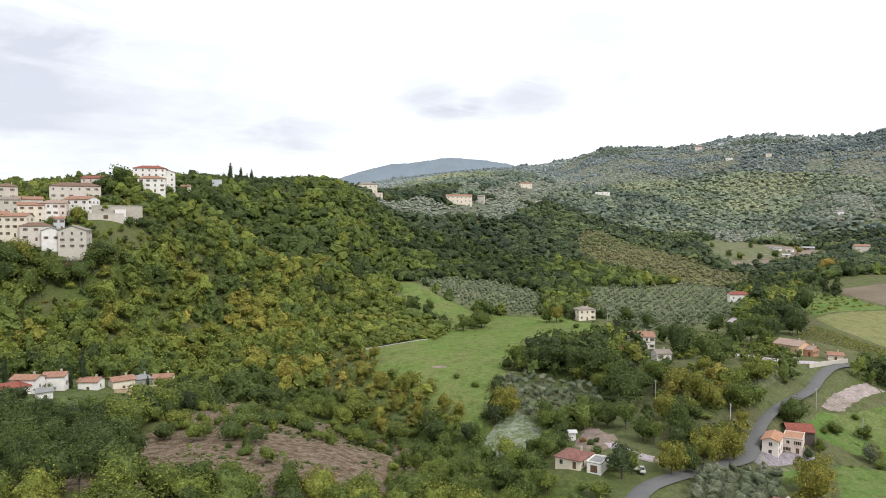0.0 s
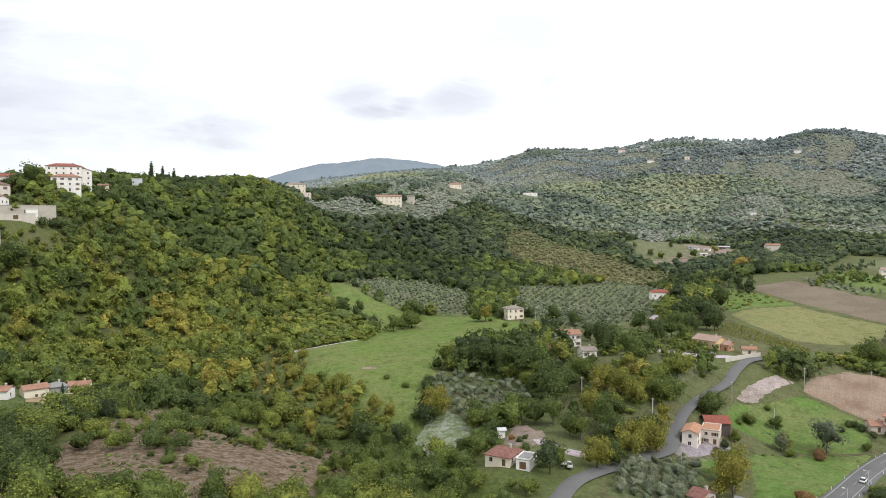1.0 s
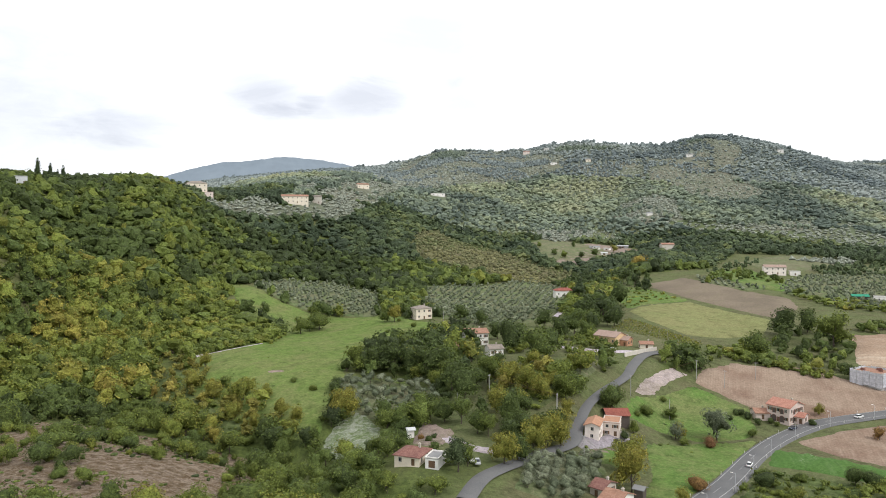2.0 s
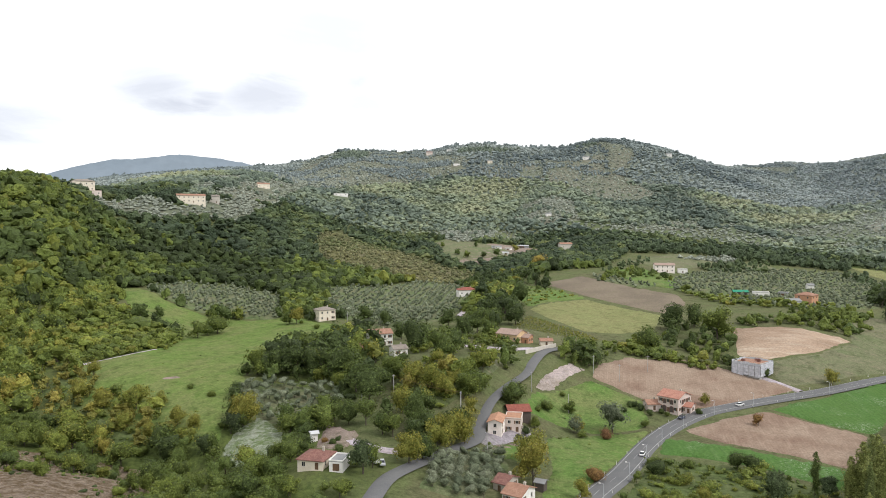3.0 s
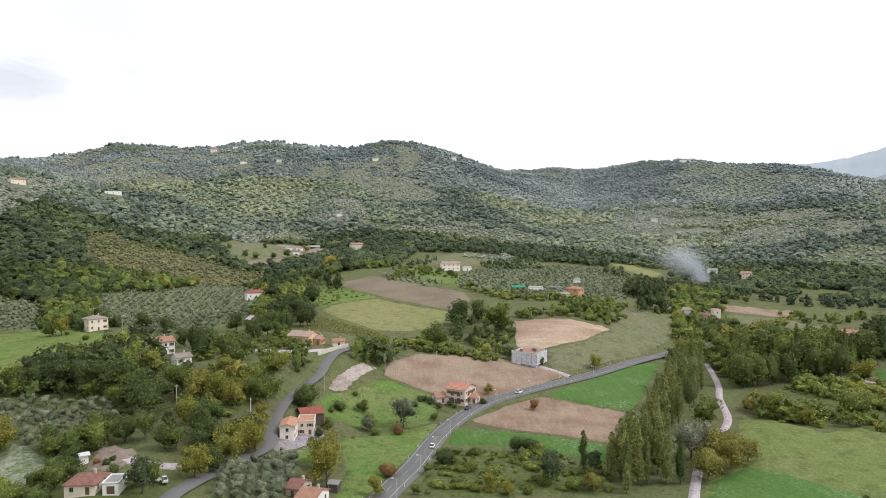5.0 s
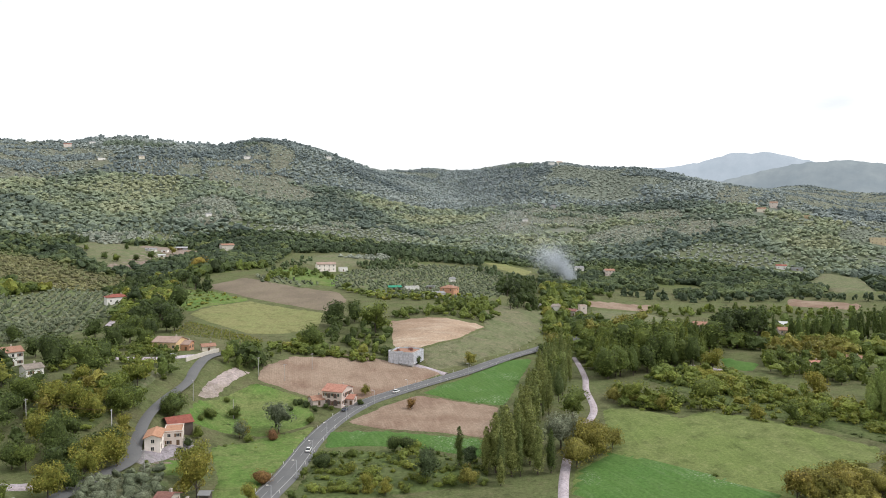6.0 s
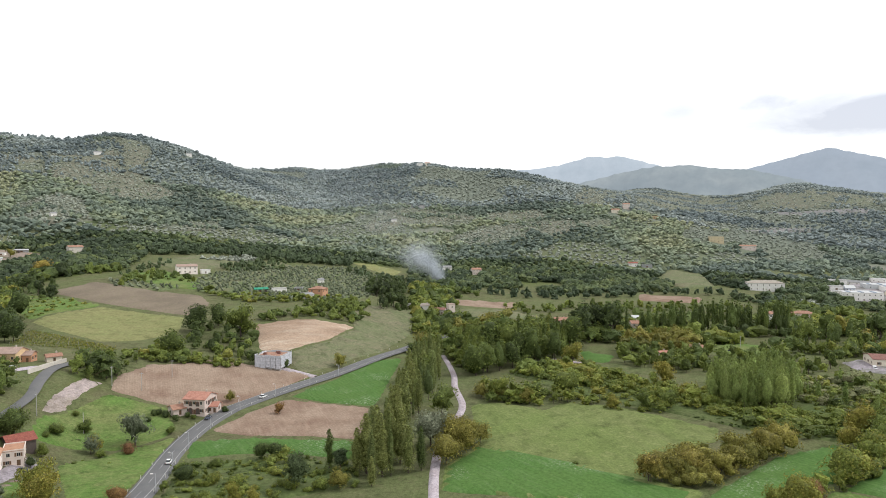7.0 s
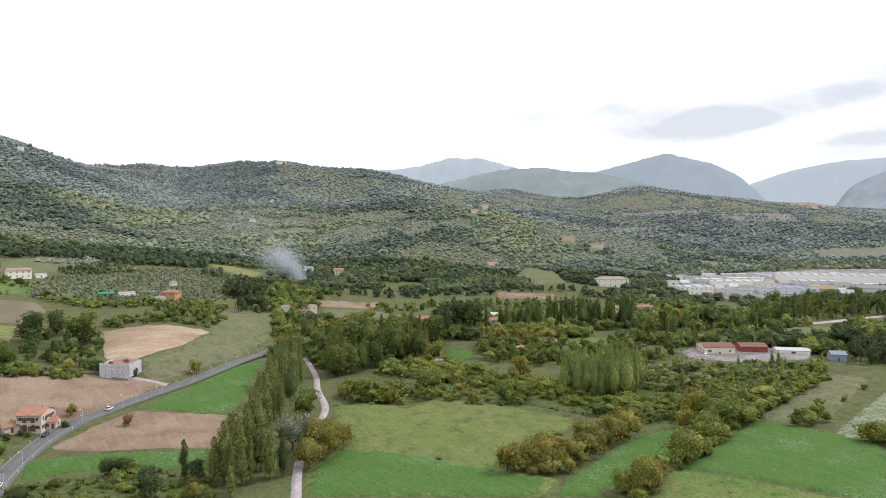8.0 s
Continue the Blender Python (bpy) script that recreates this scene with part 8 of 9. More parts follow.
house("town_house", "white town house with shuttered windows", -234.5, 428.0, 24, 11.0, 9.5, 11.2, "hip", "white", "tilepink", 3, 3)
house("town_house", "pale pink town house with brown tiles", -228.8, 429.9, 16, 8.0, 8.5, 11.8, "gable", "pink", "tilepink", 2, 3)
house("town_house", "small grey white house with a flat end wall", -224.7, 419.6, 28, 6.5, 6.0, 6.6, "gable", "palegrey", "terra", 2, 2)
house("town_house", "tall cream town house with terracotta gable roof", -240.4, 403.9, 6, 15.5, 10.0, 11.6, "gable", "cream", "terra", 4, 3)
house("town_house", "stone town house at the foot of the tower", -250.8, 402.2, 40, 13.0, 10.0, 12.0, "gable", "stone", "terra", 3, 3)
house("house", "beige house with brown tiled hip roof and balconies", -228.3, 402.8, 30, 16.0, 9.0, 8.6, "hip", "beige", "brown", 3, 2)
house("house", "plain white rendered house with a blank end wall", -219.6, 403.1, 112, 8.5, 9.5, 8.2, "gable", "white", "grey", 1, 1)
house("stone_house", "pale stone house with low tiled gable above the wood", -208.4, 406.7, 104, 14.0, 14.5, 10.4, "gable", "stone", "tilegrey", 3, 3)
# closed box: its dark walls stand in for shade under the porch
house("porch_wing", "low tiled porch with dark walls for its shaded opening", -206.6, 394.1, 24, 15.0, 4.0, 3.0, "gable", "dark", "tilegrey", 0, 0)
house("cottage", "white cottage with bright terracotta gable roof", -227.1, 452.2, -10, 17.0, 11.2, 7.4, "gable", "white", "terra", 3, 2)
house("terrace_wall", "long low pale terrace wall below the town", -207.1, 455.1, 22, 31.0, 3.5, 4.6, "flat", "oldwall", "grey", 0, 0)
house("terrace_wall", "lower pale terrace wall below the town", -209.0, 445.4, 22, 20.0, 2.5, 3.0, "flat", "stone", "grey", 0, 0)
house("garage", "small white garage on the terrace", -203.5, 453.4, 22, 6.5, 4.0, 4.4, "flat", "white", "grey", 1, 1)
house("house", "small cream house among the hilltop trees", -195.2, 546.2, 10, 6.5, 6.0, 7.0, "gable", "cream", "terra", 1, 2)
house("chapel", "low white burial chapel with red tiles", -161.2, 265.6, 51, 10.4, 8.1, 3.8, "gable", "white", "red", 1, 1)
house("chapel", "white rendered burial chapel with tiled roof", -157.9, 270.9, 0, 9.3, 6.7, 6.1, "gable", "white", "terra", 1, 1)
house("chapel", "white rendered burial chapel with tiled gable", -151.4, 278.7, 9, 8.1, 6.7, 6.3, "gable", "white", "terra", 1, 1)
house("chapel", "small white tomb chapel with grey roof", -147.5, 263.0, 39, 5.1, 5.4, 3.2, "gable", "white", "grey", 1, 1)
house("chapel", "low white chapel with pale tiles by the cypress", -140.6, 284.7, 1, 7.6, 6.7, 4.1, "gable", "white", "terra", 1, 1)
house("chapel", "cream burial chapel with terracotta tiles", -131.9, 292.4, 39, 8.6, 6.7, 4.2, "gable", "cream", "terra", 1, 1)
house("chapel", "grey stone tomb chapel with slate grey roof", -126.1, 297.5, 33, 7.0, 6.7, 4.9, "hip", "grey", "grey", 1, 1)
house("chapel", "white chapel with tiled roof at the graveyard end", -122.2, 311.6, 11, 8.0, 6.7, 5.1, "gable", "white", "terra", 1, 1)
house("graveyard_wall", "tan rendered graveyard wall", -122.4, 283.4, 28, 15.6, 1.2, 2.7, "flat", "tan", "grey", 0, 0)
house("villa", "cream country villa with grey tiled roof", -85.2, 809.1, 16, 20.8, 11.2, 10.2, "hip", "cream", "tilegrey", 4, 2)
house("garage", "low pink garage wing beside the villa", -76.2, 808.3, 10, 16.2, 7.8, 4.5, "flat", "pink", "terra", 3, 1)
house("farmhouse", "long cream farmhouse with terracotta roof", 19.1, 869.9, 7, 31.0, 10.1, 8.2, "gable", "cream", "terra", 6, 2)
house("barn", "small grey stone barn beside the farmhouse", 47.2, 909.4, -13, 10.9, 6.7, 8.6, "gable", "stone", "tilegrey", 2, 1)
house("house", "small cream house with terracotta roof on the ridge", 129.7, 1131.1, 13, 19.0, 9.0, 7.1, "gable", "cream", "terra", 3, 1)
house("house", "cream two-storey house on the meadow edge", 93.8, 474.4, 14, 11.7, 9.0, 7.1, "hip", "cream", "tilegrey", 3, 2)
house("farmhouse", "white two-storey farmhouse with terracotta roof", 103.6, 373.5, -0, 11.8, 10.1, 6.5, "gable", "white", "terra", 4, 2)
house("farm_wing", "low tiled wing of a white farmhouse", 91.8, 353.3, -35, 10.2, 7.8, 3.9, "gable", "pink", "terra", 3, 1)
house("outbuilding", "low white outbuilding beside the farmhouse", 103.0, 336.7, 3, 6.9, 7.8, 3.4, "gable", "white", "tilegrey", 2, 1)
house("house", "apricot house with pale tiled gable roof by the lane", 172.9, 353.2, -56, 12.7, 11.2, 4.7, "gable", "apricot", "tilepink", 4, 1)
house("house_wing", "orange house wing with pale tiles", 179.3, 349.1, -47, 6.0, 7.8, 3.3, "gable", "orange", "tilepink", 2, 1)
house("garage", "small cream garage with terracotta roof", 185.7, 338.0, -19, 6.4, 5.6, 2.7, "gable", "cream", "terra", 1, 1)
house("house", "pale house with salmon tiled gable roof at the roadside", 111.1, 239.3, 57, 10.1, 5.0, 5.1, "gable", "salmonlight", "salmon", 2, 2)
house("house_wing", "pinkish house block with open ground-floor porch", 121.3, 245.5, -31, 6.1, 9.0, 4.8, "flat", "pink", "salmon", 2, 2)
house("shed", "dark timber shed with dull red roof", 128.5, 257.1, -12, 8.7, 9.0, 2.7, "gable", "dark", "red", 0, 0)
house("bungalow", "cream bungalow with weathered red tiled roof", 38.7, 209.2, -35, 7.9, 9.0, 2.7, "hip", "cream", "oldred", 2, 1)
house("garage", "plain white flat-roofed garage", 44.5, 203.8, -32, 4.1, 6.7, 2.7, "flat", "white", "grey", 0, 0)
house("garden_hut", "small white garden hut beside the covered pool", 43.7, 240.5, -0, 2.2, 2.5, 2.7, "gable", "white", "white", 0, 0)
house("bungalow", "white bungalow with red hipped roof above the grove", 229.4, 554.0, -10, 15.7, 10.1, 5.7, "hip", "white", "red", 3, 1)
house("shed", "low white shed roof among trees", 278.8, 1258.4, -2, 25.5, 6.7, 4.0, "flat", "white", "grey", 3, 1)
house("farmhouse", "old stone farmhouse with terracotta roof", 467.9, 802.2, -10, 15.6, 9.0, 7.6, "gable", "stone", "terra", 2, 1)
house("hut", "tiny white hut in the olive grove", 563.0, 1018.2, -9, 8.2, 5.6, 4.8, "gable", "white", "grey", 1, 1)
house("house", "pink house with red roof on the far ridge", 614.4, 1733.9, -10, 15.7, 9.0, 6.8, "gable", "pink", "red", 2, 1)
house("house", "white house on the far ridge", 669.4, 1736.0, -11, 11.6, 9.0, 5.5, "gable", "white", "grey", 2, 1)
house("house", "white house on a far terrace", 610.0, 1537.1, -12, 13.8, 9.0, 4.8, "flat", "white", "grey", 2, 1)
house("house", "cream house among trees on the far ridge", 693.5, 1535.4, -14, 11.3, 9.0, 4.8, "gable", "cream", "grey", 1, 1)
house("shed", "white farm shed in the clearing", 399.0, 856.8, -5, 8.7, 6.7, 3.4, "gable", "white", "grey", 1, 1)
house("shed", "low white shed in the clearing", 412.1, 851.7, -46, 7.4, 5.6, 2.7, "flat", "white", "grey", 0, 0)
house("shed", "low dark shed in the clearing", 434.6, 867.1, -37, 9.1, 5.6, 2.7, "flat", "dark", "red", 0, 0)
house("shed", "low pale shed in the clearing", 397.4, 862.4, -24, 9, 5, 2.8, "gable", "palegrey", "grey", 0, 0)
house("hut", "white store hut in the clearing", 389.1, 812.3, -26, 8, 5, 2.8, "gable", "white", "white", 0, 0)
house("shed", "low grey shed roof in the clearing", 443.1, 870.1, -29, 14, 6, 3, "gable", "grey", "palegrey", 0, 0)
house("hut", "pale stone hut in the clearing", 430.1, 866.2, -25, 8, 5, 3.2, "gable", "stone", "grey", 0, 0)
house("shed", "small tan shed in the clearing", 434.8, 832.5, -25, 9, 5, 2.8, "flat", "tan", "grey", 0, 0)
house("country_house", "pink brick country house with terracotta roof", 207.3, 259.6, -67, 9.8, 11.2, 6.5, "gable", "brickpink", "pinkterra", 3, 2)
house("porch_wing", "porch wing with terracotta roof", 210.9, 255.4, -55, 4.9, 6.7, 2.8, "gable", "brickpink", "pinkterra", 2, 1)
house("shed", "low tiled shed beside the pink house", 199.1, 264.7, -17, 5.8, 6.7, 2.7, "gable", "brickpink", "terra", 1, 1)
house("unfinished_house", "unfinished house wrapped in white scaffold netting", 278.3, 287.6, -69, 13.2, 12.3, 6.2, "flat", "scaffold", "terra", 3, 2)
house("farmhouse", "pale pinkish farmhouse with pale pink tiles", 455.4, 588.7, -26, 19.0, 10.1, 7.0, "gable", "salmonlight", "tilepink", 4, 2)
house("annexe", "small white annexe of the farmhouse", 473.4, 583.3, -27, 8.8, 6.7, 3.5, "flat", "white", "grey", 1, 1)
house("house", "orange house with terracotta roof in the grove", 431.0, 394.5, -73, 12.2, 10.1, 6.7, "hip", "orange", "terra", 2, 2)
house("garage", "white garage beside the orange house", 413.7, 391.3, -17, 9.7, 7.8, 3.5, "gable", "white", "grey", 1, 1)
house("shed", "garden shed with bright green roof", 429.1, 457.9, -33, 11.1, 6.7, 2.9, "gable", "dark", "green", 0, 0)
house("shed", "white flat-roofed shed in the grove", 437.9, 445.1, -35, 12.0, 6.7, 3.8, "flat", "white", "grey", 2, 1)
house("shed", "grey shed in the grove", 459.7, 443.4, -56, 7.2, 6.7, 2.9, "flat", "grey", "grey", 0, 0)
house("house", "small white house behind the grove", 527.9, 479.8, -28, 5.0, 6.7, 4.3, "gable", "white", "grey", 1, 1)
house("house", "white house beside the drifting smoke", 799.5, 504.1, -48, 10.6, 10.1, 7.4, "gable", "white", "grey", 2, 2)
house("house", "pink and white house at the wood edge", 811.4, 467.3, -45, 12.0, 10.1, 6.5, "gable", "pink", "terra", 3, 2)
house("house", "tall pale pink house by the fields", 519.9, 324.3, -38, 5.6, 6.7, 8.3, "flat", "pink", "terra", 1, 2)
house("barn", "stone barn with dark red tiles", 510.5, 328.7, -72, 8.7, 7.8, 3.9, "gable", "stone", "oldred", 2, 1)
house("house", "low white house with grey tiles", 514.5, 347.9, -46, 12.7, 9.0, 3.1, "hip", "white", "tilegrey", 2, 1)
house("shelter", "white van shelter by the track", 504.2, 355.0, -50, 5.1, 5.6, 2.7, "flat", "white", "grey", 0, 0)
house("shed", "old shed with patched rusty red roof", 92.7, 193.0, -56, 4.2, 7.8, 2.7, "gable", "oldwall", "oldred", 1, 1)
house("house", "low house with terracotta roof among trees", 93.3, 185.4, -55, 5.9, 9.0, 2.7, "gable", "white", "terra", 2, 1)
house("shed", "small dark garden shed with grey roof", 104.4, 192.5, -48, 2.7, 3.0, 2.7, "gable", "dark", "grey", 0, 0)
house("shed", "low shed with red and blue sheets on top", 218.7, 446.6, -6, 9.4, 6.7, 2.7, "gable", "dark", "oldred", 0, 0)
house("shed", "low white greenhouse roof", 273.2, 541.5, -17, 7.1, 5.6, 2.7, "flat", "white", "grey", 0, 0)
house("manor", "large white manor with hipped pale roof", 887.9, 130.9, -67, 38.9, 15.7, 8.9, "hip", "white", "stoneroof", 6, 2)
house("apartment_house", "yellow apartment house on the wooded slope", 1377.8, 286.5, -68, 25.2, 13.4, 9.8, "flat", "yellow", "grey", 4, 2)
house("house", "pink house on the far slope", 1481.8, 489.8, -57, 13.7, 10.1, 9.8, "gable", "pink", "terra", 2, 2)
house("house", "cream house with terracotta roof on the slope", 1419.4, 491.5, -66, 16.1, 10.1, 5.9, "gable", "cream", "terra", 2, 1)
house("shed", "tan shed on the far slope", 1462.1, 424.3, -69, 13.8, 10.1, 4.8, "flat", "tan", "grey", 1, 1)
house("house", "white house with bright red roof at the wood", 1072.1, 343.0, -62, 13.4, 9.0, 4.4, "gable", "white", "red", 2, 1)
house("shed", "grey shed at the wood", 1089.3, 327.0, -63, 15.4, 9.0, 3.6, "flat", "grey", "grey", 0, 0)
house("house", "row of pink houses on the slope", 1384.9, 233.5, -70, 27.5, 10.1, 6.5, "gable", "pink", "terra", 4, 1)
house("house", "cream house with terracotta roof behind poplars", 523.5, 224.0, -57, 10.8, 10.1, 7.2, "gable", "cream", "terra", 3, 2)
house("house", "narrow white house behind poplars", 522.9, 214.9, -63, 5.3, 9.0, 7.6, "flat", "white", "grey", 1, 2)
house("house", "white gable end among poplars", 516.6, 238.1, -40, 2.2, 6.7, 4.9, "flat", "white", "grey", 1, 1)
house("tent_hall", "white domed tent hall behind poplars", 596.2, 189.6, -62, 7.9, 10.1, 3.4, "gable", "white", "white", 0, 0)
house("house", "pink house with terracotta roof behind poplars", 553.1, 174.9, -57, 7.1, 9.0, 5.9, "gable", "pink", "terra", 2, 2)
house("cottage", "brick cottage with terracotta roof in the gardens", 456.1, 126.2, -55, 5.5, 7.8, 3.0, "gable", "brickpink", "pinkterra", 2, 1)
house("cottage", "cream cottage in the gardens", 489.5, 113.2, -77, 7.8, 7.8, 3.1, "gable", "cream", "terra", 2, 1)
house("house", "white house with terracotta roof at the stream", 661.2, 93.2, -70, 12.3, 10.1, 7.2, "hip", "white", "terra", 3, 2)
house("house", "long pink house with terracotta roof at the stream", 695.9, 71.5, -72, 17.2, 10.1, 5.8, "hip", "pink", "terra", 4, 1)
house("warehouse", "cream farm warehouse with dark red low roof", 504.5, 6.4, -71, 19.3, 17.9, 4.8, "gable", "cream", "oldred", 3, 1)
house("farm_hall", "open red steel farm hall", 518.6, -15.3, -74, 16.8, 15.7, 4.1, "gable", "red", "oldred", 0, 0)
house("greenhouse", "low white plastic greenhouse tunnels", 520.5, -39.9, -79, 20.4, 11.2, 2.7, "gable", "white", "white", 0, 0)
house("shed", "blue grey metal shed", 506.2, -64.7, -79, 8.7, 9.0, 4.2, "gable", "bluegrey", "bluegrey", 1, 1)
house("town_house", "cream house with terracotta roof in the far hill town", 2532.6, -193.3, -84, 15.4, 10.1, 7.2, "gable", "cream", "terra", 2, 2)
house("town_house", "pale pink house with terracotta roof in the far hill town", 2657.6, -216.4, -115, 18.0, 10.1, 7.5, "gable", "pink", "terra", 2, 2)
house("town_house", "cream house with terracotta roof in the far hill town", 2612.9, -226.0, -80, 19.5, 10.1, 9.2, "hip", "cream", "terra", 2, 2)
house("town_house", "white house with dark red roof in the far hill town", 2680.1, -245.4, -90, 16.6, 10.1, 9.5, "gable", "white", "oldred", 2, 2)
house("town_house", "cream house with terracotta roof in the far hill town", 2629.8, -250.8, -105, 21.5, 10.1, 9.3, "gable", "cream", "terra", 2, 2)
house("town_house", "old stone house with terracotta roof in the far hill town", 2736.7, -274.7, -76, 16.4, 10.1, 7.7, "hip", "stone", "terra", 2, 2)
house("town_house", "pale pink house with terracotta roof in the far hill town", 2673.9, -280.1, -96, 18.8, 10.1, 7.5, "gable", "pink", "terra", 2, 2)
house("town_house", "white house with terracotta roof in the far hill town", 2658.7, -291.8, -86, 16.0, 10.1, 7.4, "gable", "white", "terra", 2, 2)
house("town_house", "old stone house with dark red roof in the far hill town", 2488.3, -223.2, -110, 16.6, 10.1, 7.0, "gable", "stone", "oldred", 2, 2)
house("town_house", "cream house with terracotta roof in the far hill town", 2506.7, -248.6, -86, 18.6, 10.1, 7.1, "gable", "cream", "terra", 2, 2)
house("house", "small white house on a high terrace", 913.4, 1472.1, -22, 15.7, 9.0, 6.8, "gable", "white", "grey", 2, 1)
house("house", "white house block on the far crest", 1757.6, 1204.1, -51, 18.1, 10.1, 9.3, "flat", "white", "grey", 2, 1)
house("house", "cream house on the far crest", 1796.0, 1202.7, -41, 16.2, 10.1, 9.4, "gable", "cream", "terra", 2, 1)
house("hut", "white hut in the hillside grove", 1110.6, 821.5, -44, 11.6, 7.8, 5.1, "gable", "white", "grey", 1, 1)
house("house", "tiny white house near the crest", 1162.3, 1487.4, -33, 13.0, 7.8, 5.9, "gable", "white", "grey", 1, 1)
house("office_block", "white office block with dark window bands", 882.1, 35.4, -73, 36.9, 24.6, 8.5, "flat", "white", "white", 7, 2)
house("factory_hall", "long white factory hall with flat grey roof", 1019.2, -9.6, -79, 64.2, 33.6, 6.7, "flat", "white", "white", 0, 0)
house("factory_hall", "pale grey factory hall", 1029.6, 22.1, -77, 35.4, 28.0, 6.1, "flat", "palegrey", "white", 3, 1)
house("works_hall", "long blue and white works hall", 933.1, -65.7, -80, 62.8, 29.1, 7.3, "flat", "bluewhite", "bluegrey", 8, 1)
house("works_hall", "pale grey works hall", 1067.9, -107.6, -84, 50.2, 28.0, 6.0, "flat", "palegrey", "white", 4, 1)
house("industrial_hall", "very long white industrial hall", 1116.5, -133.3, -87, 133.9, 50.4, 11.7, "flat", "white", "palegrey", 0, 0)
house("workshop", "grey workshop with pale walls", 883.7, -8.5, -77, 34.3, 20.2, 7.1, "flat", "palegrey", "grey", 4, 1)
house("workshop", "small white workshop with flat roof", 901.3, 57.4, -76, 13.9, 11.2, 6.1, "flat", "white", "grey", 2, 1)
house("office_block", "cream factory office with windows", 990.2, -43.8, -83, 22.7, 17.9, 8.5, "flat", "cream", "grey", 3, 2)
house("workshop", "tan workshop at the estate edge", 952.2, -105.1, -88, 29.5, 17.9, 6.0, "gable", "tan", "tan", 2, 1)
house("workshop", "grey workshop at the estate edge", 971.3, -157.6, -91, 29.4, 17.9, 6.7, "gable", "palegrey", "grey", 3, 1)
house("workshop", "white hall at the estate edge", 1121.6, -221.3, -93, 58.3, 33.6, 9.1, "flat", "white", "grey", 3, 1)
house("workshop_shed", "cream coloured store on the industrial estate", 1014.0, -197.3, -89, 26.9, 20.2, 3.4, "flat", "cream", "white", 0, 0)
house("workshop_shed", "white workshop shed on the industrial estate", 1141.7, 26.2, -74, 18.3, 11.2, 5.1, "flat", "white", "palegrey", 3, 1)
house("workshop_shed", "white workshop shed on the industrial estate", 1069.2, -174.6, -84, 15.0, 15.7, 2.9, "flat", "white", "white", 0, 0)
house("workshop_shed", "blue white sheet metal shed on the estate", 1313.5, -222.8, -88, 32.9, 15.7, 3.6, "flat", "bluewhite", "white", 0, 0)
house("workshop_shed", "white workshop shed on the industrial estate", 1224.4, -249.3, -94, 22.8, 15.7, 4.9, "flat", "white", "grey", 0, 0)
house("workshop_shed", "white workshop shed on the industrial estate", 1079.0, 46.6, -100, 27.3, 11.2, 3.2, "gable", "white", "grey", 3, 1)
house("workshop_shed", "white workshop shed on the industrial estate", 951.0, -7.7, -78, 10.8, 15.7, 4.9, "gable", "white", "white", 3, 1)
house("workshop_shed", "blue white sheet metal shed on the estate", 1215.3, -51.9, -104, 21.6, 20.2, 4.4, "flat", "bluewhite", "palegrey", 0, 0)
house("workshop_shed", "white workshop shed on the industrial estate", 1000.4, -102.2, -84, 11.7, 15.7, 2.8, "gable", "white", "white", 3, 1)
house("workshop_shed", "white workshop shed on the industrial estate", 976.8, 65.8, -71, 15.0, 11.2, 4.4, "flat", "white", "grey", 0, 0)
house("workshop_shed", "pale grey storage shed on the industrial estate", 948.4, 36.2, -73, 15.1, 15.7, 3.5, "flat", "palegrey", "palegrey", 0, 0)
house("workshop_shed", "pale grey storage shed on the industrial estate", 1189.0, -9.4, -82, 35.5, 15.7, 4.3, "flat", "palegrey", "white", 0, 0)
house("workshop_shed", "pale grey storage shed on the industrial estate", 1247.7, -89.0, -106, 24.4, 15.7, 5.3, "gable", "palegrey", "grey", 3, 1)
house("workshop_shed", "blue white sheet metal shed on the estate", 1283.1, -179.8, -83, 20.3, 11.2, 4.4, "flat", "bluewhite", "white", 3, 1)
house("workshop_shed", "pale grey storage shed on the industrial estate", 941.2, -129.4, -83, 15.8, 20.2, 2.7, "gable", "palegrey", "palegrey", 3, 1)
house("workshop_shed", "cream coloured store on the industrial estate", 1278.3, -143.0, -81, 13.3, 15.7, 6.3, "flat", "cream", "grey", 3, 1)
house("workshop_shed", "blue white sheet metal shed on the estate", 1260.3, -236.1, -89, 17.6, 20.2, 5.1, "flat", "bluewhite", "grey", 0, 0)
house("workshop_shed", "pale grey storage shed on the industrial estate", 1041.4, -151.9, -86, 10.7, 20.2, 5.0, "flat", "palegrey", "palegrey", 0, 0)
house("workshop_shed", "cream coloured store on the industrial estate", 938.3, 9.0, -81, 9.5, 20.2, 3.4, "gable", "cream", "palegrey", 3, 1)
house("workshop_shed", "white workshop shed on the industrial estate", 1102.2, -58.0, -105, 10.4, 20.2, 3.9, "flat", "white", "grey", 0, 0)
house("workshop_shed", "blue white sheet metal shed on the estate", 978.6, 51.9, -72, 10.4, 15.7, 3.7, "gable", "bluewhite", "white", 3, 1)
house("workshop_shed", "pale grey storage shed on the industrial estate", 1257.0, -118.5, -87, 13.0, 15.7, 6.2, "flat", "palegrey", "grey", 0, 0)
house("workshop_shed", "white workshop shed on the industrial estate", 954.8, -181.5, -89, 20.4, 11.2, 3.9, "gable", "white", "white", 3, 1)
house("workshop_shed", "white workshop shed on the industrial estate", 1057.8, 69.0, -78, 20.3, 15.7, 5.6, "flat", "white", "grey", 0, 0)
house("workshop_shed", "blue white sheet metal shed on the estate", 1332.8, -271.2, -90, 23.2, 20.2, 3.6, "flat", "bluewhite", "palegrey", 0, 0)
